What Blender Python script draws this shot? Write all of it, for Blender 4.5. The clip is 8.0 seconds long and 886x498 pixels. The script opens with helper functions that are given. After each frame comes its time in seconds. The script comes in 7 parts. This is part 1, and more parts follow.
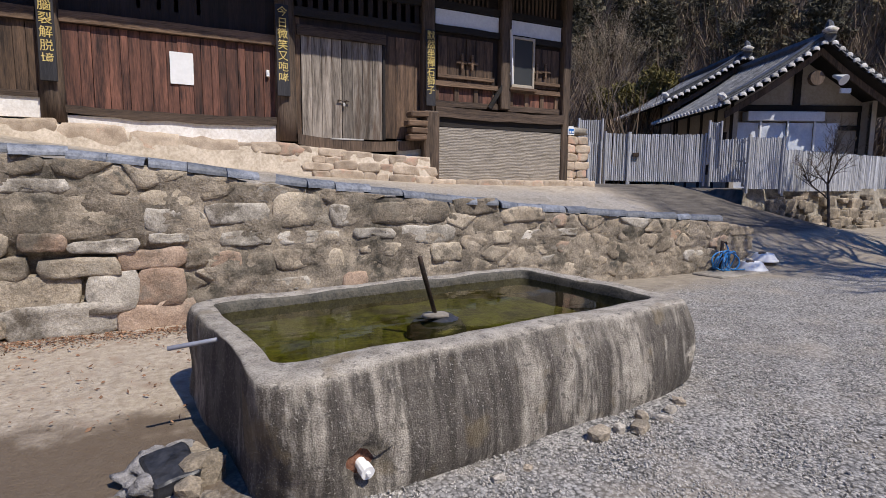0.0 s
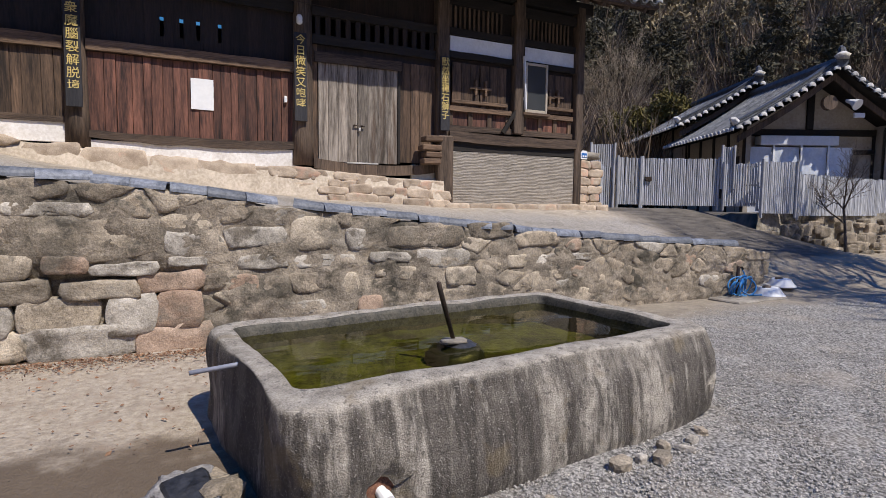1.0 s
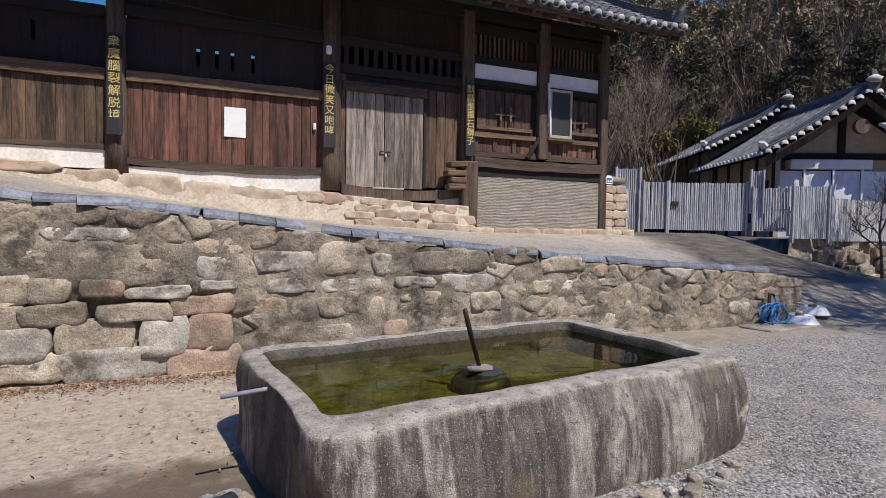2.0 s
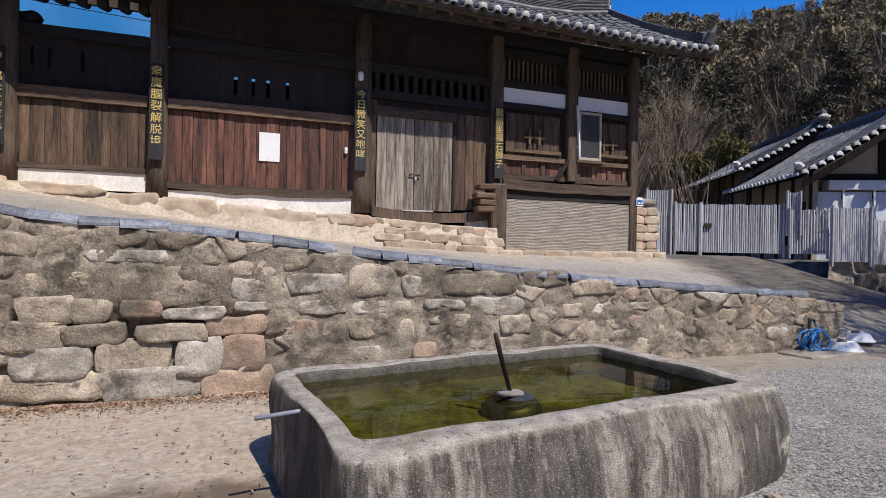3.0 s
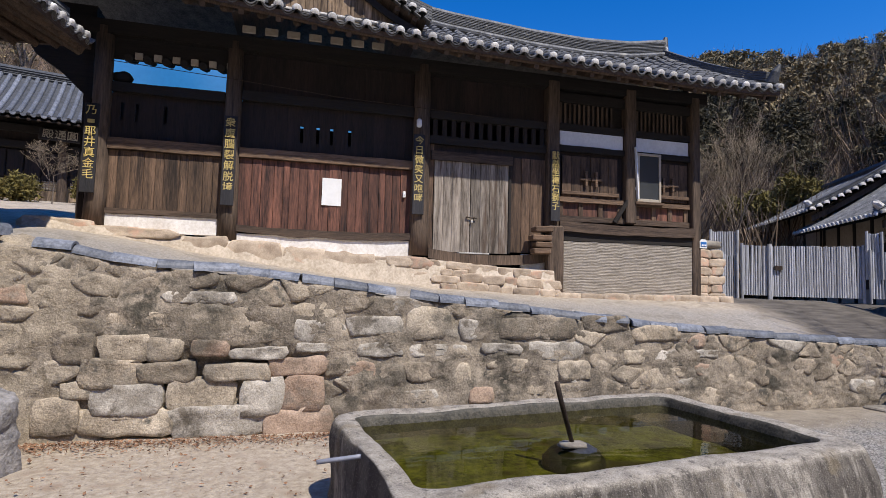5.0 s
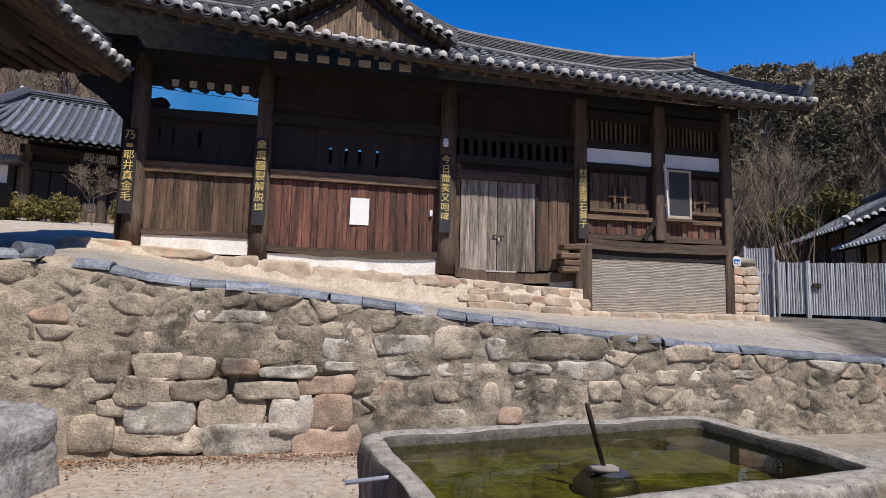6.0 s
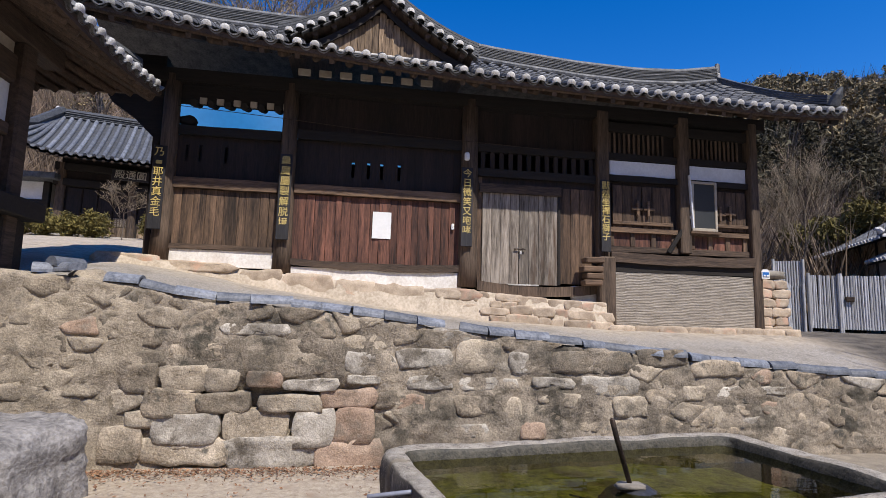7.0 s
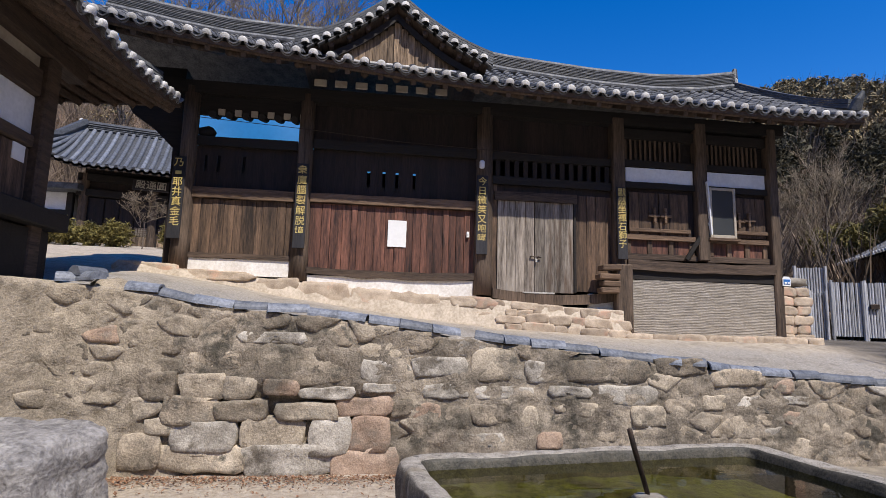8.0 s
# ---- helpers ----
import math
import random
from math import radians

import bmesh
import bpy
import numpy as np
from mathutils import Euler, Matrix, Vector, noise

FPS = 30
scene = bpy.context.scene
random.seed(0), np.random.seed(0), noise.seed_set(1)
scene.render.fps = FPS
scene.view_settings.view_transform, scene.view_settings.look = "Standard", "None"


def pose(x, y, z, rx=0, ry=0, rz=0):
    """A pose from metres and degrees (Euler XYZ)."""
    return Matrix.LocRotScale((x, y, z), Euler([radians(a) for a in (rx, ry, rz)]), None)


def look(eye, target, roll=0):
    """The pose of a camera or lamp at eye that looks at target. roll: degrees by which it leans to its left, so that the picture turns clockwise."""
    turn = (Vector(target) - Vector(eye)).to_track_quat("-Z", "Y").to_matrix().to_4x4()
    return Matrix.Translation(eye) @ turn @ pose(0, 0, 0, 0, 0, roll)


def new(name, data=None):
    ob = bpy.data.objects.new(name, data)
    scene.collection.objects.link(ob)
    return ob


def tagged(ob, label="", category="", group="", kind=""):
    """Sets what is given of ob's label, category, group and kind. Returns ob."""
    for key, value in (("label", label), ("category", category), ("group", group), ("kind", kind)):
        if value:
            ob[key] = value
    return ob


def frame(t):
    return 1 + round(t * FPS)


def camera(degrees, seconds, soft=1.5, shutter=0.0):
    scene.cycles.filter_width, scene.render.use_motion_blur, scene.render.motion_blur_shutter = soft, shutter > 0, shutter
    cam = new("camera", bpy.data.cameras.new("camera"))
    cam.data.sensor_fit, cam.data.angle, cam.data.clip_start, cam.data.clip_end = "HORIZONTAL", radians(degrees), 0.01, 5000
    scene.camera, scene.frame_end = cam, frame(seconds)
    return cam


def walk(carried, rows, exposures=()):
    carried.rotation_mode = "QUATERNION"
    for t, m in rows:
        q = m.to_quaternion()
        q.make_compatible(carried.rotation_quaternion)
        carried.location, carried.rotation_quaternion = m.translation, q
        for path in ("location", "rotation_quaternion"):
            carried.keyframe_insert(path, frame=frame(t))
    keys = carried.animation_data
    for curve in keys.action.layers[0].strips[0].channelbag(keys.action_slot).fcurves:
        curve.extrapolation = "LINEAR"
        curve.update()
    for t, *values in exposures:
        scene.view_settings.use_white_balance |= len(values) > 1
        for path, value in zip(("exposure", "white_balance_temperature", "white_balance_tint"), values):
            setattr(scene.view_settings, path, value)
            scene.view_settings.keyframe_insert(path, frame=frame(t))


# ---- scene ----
LENS = 77.6
PATH = [
    (0, (0.122, -0.041, 1.532), (0.998, 1.741, 1.291), 0.5),
    (0.5, (0.095, -0.035, 1.544), (0.962, 1.755, 1.337), 0.6),
    (1, (0.062, -0.027, 1.559), (0.907, 1.778, 1.397), 0.7),
    (1.5, (0.041, -0.041, 1.577), (0.852, 1.783, 1.456), 0.8),
    (3, (-0.007, -0.067, 1.612), (0.669, 1.816, 1.606), 1.0),
    (3.5, (-0.023, -0.075, 1.623), (0.607, 1.823, 1.649), 1.1),
    (4, (-0.032, -0.078, 1.632), (0.546, 1.835, 1.698), 1.1),
    (4.5, (-0.047, -0.083, 1.641), (0.486, 1.843, 1.742), 1.3),
    (6, (-0.064, -0.096, 1.662), (0.324, 1.856, 1.859), 1.4),
    (6.5, (-0.062, -0.093, 1.662), (0.284, 1.865, 1.883), 1.4),
    (7, (-0.068, -0.102, 1.659), (0.241, 1.859, 1.903), 1.5),
    (7.5, (-0.068, -0.101, 1.66), (0.211, 1.863, 1.919), 1.5),
    (8, (-0.064, -0.11, 1.665), (0.188, 1.855, 1.935), 1.5),
]
cam = camera(LENS, 8.0, soft=0.7)
walk(cam, [(t, look(*r)) for t, *r in PATH], exposures=[(0, 0.04), (1.5, 0.07), (3, 0.11), (8, 0.15)])


# ---- sky, sun ----
world = bpy.data.worlds.new("sky")
scene.world = world
world.use_nodes = True
wn = world.node_tree
sky = wn.nodes.new("ShaderNodeTexSky")
sky.sky_type, sky.sun_disc = "NISHITA", False
sky.sun_elevation, sky.sun_rotation = radians(56), radians(159)
sky.altitude, sky.air_density, sky.dust_density, sky.ozone_density = 900, 1.0, 0.1, 2.0
wn.nodes["Background"].inputs[1].default_value = 0.135
deep = wn.nodes.new("ShaderNodeHueSaturation")
deep.inputs["Hue"].default_value, deep.inputs["Saturation"].default_value = 0.513, 1.45
deep.inputs["Value"].default_value = 1.25
wn.links.new(sky.outputs[0], deep.inputs["Color"])
wn.links.new(deep.outputs[0], wn.nodes["Background"].inputs[0])
SUN_DIR = Vector((-0.15, 0.385, -0.62)).normalized()
sun = new("sun", bpy.data.lights.new("sun", "SUN"))
sun.data.energy, sun.data.angle, sun.data.color = 5.0, radians(0.53), (1.0, 0.93, 0.83)
sun.matrix_world = look((0, 0, 40), Vector((0, 0, 40)) + SUN_DIR)
scene.view_settings.exposure = 0.15
rng = random.Random(7)


# ---- materials ----
def material(name, dark, light, scale=4.0, rough=0.85, bump=0.3, stretch=(1, 1, 1), vary=0.25, fine=6.0,
             spots=None, spot_scale=1.5, spot_cut=0.55, metal=0.0, distance=0.02, per="Random", speck=0.0, weight=1.0, stain=None):
    """Two colours mixed by coarse and fine noise, a third in patches, brightness varied piece by piece."""
    m = bpy.data.materials.new(name)
    m.use_nodes = True
    nt = m.node_tree
    n, l = nt.nodes, nt.links
    p = n["Principled BSDF"]
    p.inputs["Roughness"].default_value, p.inputs["Metallic"].default_value = rough, metal
    geo, info = n.new("ShaderNodeNewGeometry"), n.new("ShaderNodeObjectInfo")
    shift = n.new("ShaderNodeVectorMath")
    shift.operation = "MULTIPLY_ADD"
    shift.inputs[1].default_value = stretch
    comb = n.new("ShaderNodeCombineXYZ")
    mul = n.new("ShaderNodeMath")
    mul.operation, mul.inputs[1].default_value = "MULTIPLY", 37.0
    l.new(info.outputs["Random"], mul.inputs[0])
    for i in range(3):
        l.new(mul.outputs[0], comb.inputs[i])
    l.new(geo.outputs["Position"], shift.inputs[0])
    l.new(comb.outputs[0], shift.inputs[2])
    coarse, grain = n.new("ShaderNodeTexNoise"), n.new("ShaderNodeTexNoise")
    coarse.inputs["Scale"].default_value, coarse.inputs["Detail"].default_value = scale, 6
    grain.inputs["Scale"].default_value, grain.inputs["Detail"].default_value = scale * fine, 5
    for t in (coarse, grain):
        t.inputs["Roughness"].default_value = 0.62
        l.new(shift.outputs[0], t.inputs["Vector"])
    add = n.new("ShaderNodeMath")
    add.operation, add.inputs[1].default_value = "MULTIPLY_ADD", weight
    l.new(grain.outputs[0], add.inputs[0])
    l.new(coarse.outputs[0], add.inputs[2])
    ramp = n.new("ShaderNodeMapRange")
    half = 0.14 + 0.08 * weight
    ramp.inputs[1].default_value, ramp.inputs[2].default_value = (1 + weight) / 2 - half, (1 + weight) / 2 + half
    l.new(add.outputs[0], ramp.inputs[0])
    mix = n.new("ShaderNodeMix")
    mix.data_type = "RGBA"
    mix.inputs[6].default_value, mix.inputs[7].default_value = (*dark, 1), (*light, 1)
    l.new(ramp.outputs[0], mix.inputs[0])
    col = mix.outputs[2]
    if spots:
        sp = n.new("ShaderNodeTexNoise")
        sp.inputs["Scale"].default_value, sp.inputs["Detail"].default_value = spot_scale, 8
        sp.inputs["Roughness"].default_value = 0.65
        l.new(shift.outputs[0], sp.inputs["Vector"])
        cut = n.new("ShaderNodeMapRange")
        cut.inputs[1].default_value, cut.inputs[2].default_value = spot_cut, spot_cut + 0.09
        l.new(sp.outputs[0], cut.inputs[0])
        m2 = n.new("ShaderNodeMix")
        m2.data_type = "RGBA"
        m2.inputs[7].default_value = (*spots, 1)
        l.new(cut.outputs[0], m2.inputs[0])
        l.new(col, m2.inputs[6])
        col = m2.outputs[2]
    if stain:
        for k, (tone, size, edge, most) in enumerate(stain):
            st = n.new("ShaderNodeTexNoise")
            st.inputs["Scale"].default_value, st.inputs["Detail"].default_value, st.inputs["Roughness"].default_value = size, 10, 0.72
            l.new(geo.outputs["Position"], st.inputs["Vector"])
            sc = n.new("ShaderNodeMapRange")
            sc.inputs[1].default_value, sc.inputs[2].default_value, sc.inputs[4].default_value = edge, edge + 0.12, most
            l.new(st.outputs[0], sc.inputs[0])
            sm = n.new("ShaderNodeMix")
            sm.data_type = "RGBA"
            sm.inputs[7].default_value = (*tone, 1)
            l.new(sc.outputs[0], sm.inputs[0])
            l.new(col, sm.inputs[6])
            col = sm.outputs[2]
    if speck:
        sk = n.new("ShaderNodeTexNoise")
        sk.inputs["Scale"].default_value, sk.inputs["Detail"].default_value = scale * fine * 2.2, 3
        l.new(shift.outputs[0], sk.inputs["Vector"])
        sr = n.new("ShaderNodeMapRange")
        sr.inputs[1].default_value, sr.inputs[2].default_value = 0.32, 0.68
        sr.inputs[3].default_value, sr.inputs[4].default_value = 1 - speck, 1 + speck * 0.8
        l.new(sk.outputs[0], sr.inputs[0])
        hs = n.new("ShaderNodeHueSaturation")
        l.new(sr.outputs[0], hs.inputs["Value"])
        l.new(col, hs.inputs["Color"])
        col = hs.outputs[0]
    if vary:
        rr = n.new("ShaderNodeMapRange")
        rr.inputs[3].default_value, rr.inputs[4].default_value = 1 - vary, 1 + vary
        l.new((geo.outputs["Random Per Island"] if per == "Island" else info.outputs["Random"]), rr.inputs[0])
        hsv = n.new("ShaderNodeHueSaturation")
        l.new(rr.outputs[0], hsv.inputs["Value"])
        l.new(col, hsv.inputs["Color"])
        col = hsv.outputs[0]
    l.new(col, p.inputs["Base Color"])
    if bump:
        b = n.new("ShaderNodeBump")
        b.inputs["Strength"].default_value, b.inputs["Distance"].default_value = bump, distance
        l.new(add.outputs[0], b.inputs["Height"])
        l.new(b.outputs[0], p.inputs["Normal"])
    return m


LICHEN = (((0.085, 0.072, 0.054), 1.3, 0.5, 0.7), ((0.05, 0.044, 0.032), 3.5, 0.57, 0.75), ((0.42, 0.37, 0.3), 2.6, 0.58, 0.55))
GRAIN_Z, GRAIN_X, GRAIN_Y = (5, 5, 0.45), (0.6, 9, 9), (9, 0.6, 9)
M_RED = material("red_brown_boards", (0.018, 0.0075, 0.006), (0.19, 0.08, 0.053), 1.5, 0.8, 0.4, GRAIN_Z, 0.35, speck=0.25,
                 spots=(0.02, 0.009, 0.007), spot_scale=0.9, spot_cut=0.6, weight=0.55)
M_BROWN = material("brown_boards", (0.026, 0.016, 0.011), (0.17, 0.105, 0.066), 1.6, 0.85, 0.4, GRAIN_Z, 0.35, speck=0.25,
                   spots=(0.03, 0.019, 0.013), spot_scale=0.9, spot_cut=0.6, weight=0.55)
M_POST = material("weathered_post_wood", (0.034, 0.023, 0.016), (0.145, 0.1, 0.07), 1.5, 0.85, 0.45, GRAIN_Z, 0.15)
M_BEAM = material("weathered_beam_wood", (0.06, 0.037, 0.024), (0.19, 0.12, 0.075), 1.5, 0.85, 0.45, GRAIN_X, 0.15)
M_SILL = material("dark_sill_wood", (0.028, 0.018, 0.013), (0.11, 0.074, 0.052), 1.5, 0.85, 0.45, GRAIN_X, 0.15)
M_DOOR = material("silver_grey_door_wood", (0.06, 0.047, 0.037), (0.37, 0.32, 0.27), 1.8, 0.9, 0.5, GRAIN_Z, 0.3,
                  spots=(0.10, 0.065, 0.045), spot_scale=0.8, spot_cut=0.55, weight=0.55)
# Both dark woods also hold the deep eave shade in their colour.
M_DARK = material("dark_shaded_wood", (0.004, 0.003, 0.0025), (0.016, 0.011, 0.0085), 2.0, 0.8, 0.3, GRAIN_X, 0.2)
M_DARKZ = material("dark_shaded_boards", (0.005, 0.0033, 0.0028), (0.026, 0.0145, 0.0115), 2.0, 0.8, 0.3, GRAIN_Z, 0.25)
M_RAFTER = material("rafter_wood", (0.03, 0.02, 0.014), (0.1, 0.065, 0.045), 2.0, 0.85, 0.3, GRAIN_Y, 0.25)
M_GABLE = material("gable_boards", (0.05, 0.031, 0.019), (0.37, 0.265, 0.175), 1.3, 0.9, 0.4, GRAIN_Z, 0.35)
M_TILE = material("grey_roof_tile", (0.06, 0.062, 0.066), (0.21, 0.212, 0.218), 5.0, 0.8, 0.25, vary=0.3,
                  spots=(0.3, 0.29, 0.26), spot_scale=2.5, spot_cut=0.6)
M_RIDGE = material("dark_ridge_tile", (0.025, 0.028, 0.033), (0.09, 0.095, 0.105), 6.0, 0.6, 0.25, vary=0.2)
M_PAN = material("pan_tile", (0.045, 0.045, 0.045), (0.15, 0.145, 0.14), 6.0, 0.75, 0.3, vary=0.0)
M_COPE = material("blue_grey_coping_tile", (0.07, 0.08, 0.102), (0.2, 0.215, 0.25), 5.0, 0.6, 0.2, vary=0.35)
M_LIME = material("lime_plug", (0.33, 0.32, 0.3), (0.66, 0.64, 0.61), 9.0, 0.85, 0.3, vary=0.25)
M_PLASTER = material("white_plaster", (0.62, 0.58, 0.53), (0.86, 0.84, 0.81), 3.0, 0.9, 0.25, vary=0.05,
                     spots=(0.5, 0.42, 0.34), spot_scale=2.0, spot_cut=0.64)
M_PANEL = material("white_wall_panel", (0.6, 0.62, 0.66), (0.72, 0.74, 0.78), 3.0, 0.85, 0.05, vary=0.03)
M_WATTLE = material("wattle_mat", (0.17, 0.15, 0.125), (0.43, 0.385, 0.33), 3.0, 0.95, 0.35, (1, 1, 12), 0.0, speck=0.2)
M_FOUND = material("tan_foundation_stone", (0.29, 0.225, 0.165), (0.53, 0.435, 0.335), 4.5, 0.9, 0.5, vary=0.18,
                   spots=(0.5, 0.33, 0.24), spot_scale=2.2, spot_cut=0.56, speck=0.16, weight=0.4, fine=14)
M_STONE = material("wall_stone", (0.145, 0.12, 0.09), (0.43, 0.355, 0.265), 2.6, 0.92, 0.8, vary=0.28,
                   spots=(0.085, 0.078, 0.064), spot_scale=3.0, spot_cut=0.56, distance=0.03, speck=0.26, weight=0.55, fine=14, stain=LICHEN)
M_PINK = material("reddish_wall_stone", (0.27, 0.18, 0.125), (0.45, 0.335, 0.25), 2.4, 0.92, 0.6, vary=0.2,
                  spots=(0.2, 0.165, 0.13), spot_scale=2.5, spot_cut=0.56, distance=0.03, speck=0.26, weight=0.55, fine=14, stain=LICHEN)
M_PALE = material("pale_lime_stone", (0.29, 0.26, 0.215), (0.56, 0.51, 0.44), 2.4, 0.92, 0.6, vary=0.15,
                  spots=(0.17, 0.145, 0.115), spot_scale=3.0, spot_cut=0.55, distance=0.03, speck=0.26, weight=0.55, fine=14, stain=LICHEN)
M_TAN = material("tan_wall_stone", (0.25, 0.205, 0.15), (0.53, 0.45, 0.345), 2.6, 0.92, 0.7, vary=0.2,
                 spots=(0.11, 0.1, 0.08), spot_scale=3.0, spot_cut=0.57, distance=0.03, speck=0.26, weight=0.55, fine=14, stain=LICHEN)
M_MORTAR = material("lichened_mortar", (0.125, 0.104, 0.08), (0.41, 0.345, 0.265), 2.6, 0.95, 0.6, vary=0.0,
                    spots=(0.07, 0.062, 0.047), spot_scale=1.6, spot_cut=0.54, distance=0.05, speck=0.26, weight=0.55, fine=14, stain=LICHEN)
M_CLAY = material("tan_clay_render", (0.2, 0.165, 0.12), (0.44, 0.37, 0.28), 3.0, 0.95, 0.6, vary=0.0,
                  spots=(0.13, 0.105, 0.075), spot_scale=1.3, spot_cut=0.58, distance=0.05, speck=0.26, weight=0.55, fine=14, stain=LICHEN[1:])
M_BANK = material("bank_stone", (0.14, 0.125, 0.1), (0.34, 0.3, 0.24), 1.5, 0.95, 0.8, vary=0.25, distance=0.06)
M_CONC = material("worn_concrete", (0.16, 0.14, 0.115), (0.31, 0.28, 0.235), 3.0, 0.9, 0.4, vary=0.1)
M_IRON = material("rusty_iron", (0.02, 0.015, 0.012), (0.07, 0.045, 0.032), 14, 0.6, 0.3, vary=0.1, metal=0.4)
M_PIPE = material("grey_plastic_pipe", (0.2, 0.21, 0.25), (0.27, 0.28, 0.33), 6, 0.4, 0.0, vary=0.05)
M_WHITE = material("white_plastic", (0.78, 0.78, 0.77), (0.85, 0.85, 0.84), 3, 0.45, 0.03, vary=0.03)
M_HOSE = material("blue_hose", (0.02, 0.16, 0.42), (0.04, 0.25, 0.6), 5, 0.35, 0.0, vary=0.05)
M_SIGN = material("blackened_sign_board", (0.008, 0.008, 0.012), (0.03, 0.028, 0.032), 3, 0.7, 0.3, GRAIN_Z, 0.1)
M_GOLD = material("yellow_lettering", (0.5, 0.37, 0.11), (0.74, 0.58, 0.22), 20, 0.7, 0.1, vary=0.05)
M_GREYLET = material("pale_lettering", (0.4, 0.38, 0.33), (0.6, 0.57, 0.5), 20, 0.8, 0.1, vary=0.05)
M_BAMBOO = material("weathered_bamboo", (0.27, 0.28, 0.3), (0.56, 0.57, 0.61), 2.0, 0.7, 0.3, GRAIN_Z, 0.25)
M_TARP = material("blue_sheet", (0.015, 0.19, 0.5), (0.02, 0.22, 0.56), 1.0, 0.5, 0.05, vary=0.0)
M_BLUE = material("blue_plate", (0.02, 0.13, 0.42), (0.03, 0.16, 0.48), 8, 0.4, 0.0, vary=0)
M_BARK = material("bark", (0.06, 0.045, 0.035), (0.17, 0.135, 0.105), 8, 0.95, 0.5, vary=0.1)
M_TWIG = material("dry_twigs", (0.13, 0.1, 0.07), (0.33, 0.265, 0.185), 1.2, 0.95, 0.0, vary=0.35, per="Island")
M_BRUSH = material("dry_brushwood", (0.085, 0.06, 0.042), (0.27, 0.2, 0.14), 0.25, 0.95, 0.0, vary=0.35, per="Island")
M_PINE = material("brownish_pine_needles", (0.1, 0.08, 0.042), (0.3, 0.235, 0.13), 0.3, 0.9, 0.0, vary=0.5, per="Island")
# Darker copy of the needle colour, with the near slope's shade in it.
M_PINE_SHADE = material("shaded_pine_needles", (0.03, 0.028, 0.016), (0.105, 0.09, 0.05), 0.35, 0.9, 0.0, vary=0.5, per="Island")
M_SHRUB = material("yellow_green_shrub", (0.07, 0.06, 0.015), (0.22, 0.18, 0.05), 6, 0.9, 0.0, vary=0.4, per="Island")
M_LITTER = material("dead_leaves", (0.12, 0.055, 0.03), (0.32, 0.18, 0.1), 8, 0.9, 0.0, vary=0.4, per="Island")
M_PEBBLE = material("crushed_gravel", (0.23, 0.215, 0.195), (0.55, 0.51, 0.465), 12, 0.9, 0.2, vary=0.32, per="Island")
M_BOULDER = material("grey_boulder", (0.12, 0.112, 0.108), (0.36, 0.34, 0.325), 3.5, 0.9, 0.8, vary=0,
                     spots=(0.42, 0.4, 0.37), spot_scale=3, spot_cut=0.58, distance=0.04)
M_SHEET = material("plastic_sheet", (0.55, 0.6, 0.68), (0.74, 0.78, 0.84), 2, 0.3, 0.1, vary=0.05)
M_CREAM = material("cream_wall", (0.34, 0.29, 0.23), (0.45, 0.4, 0.33), 2, 0.9, 0.1, vary=0.05)
M_SLATE = material("dark_slab", (0.01, 0.0105, 0.012), (0.042, 0.043, 0.05), 4, 0.45, 0.2, vary=0)


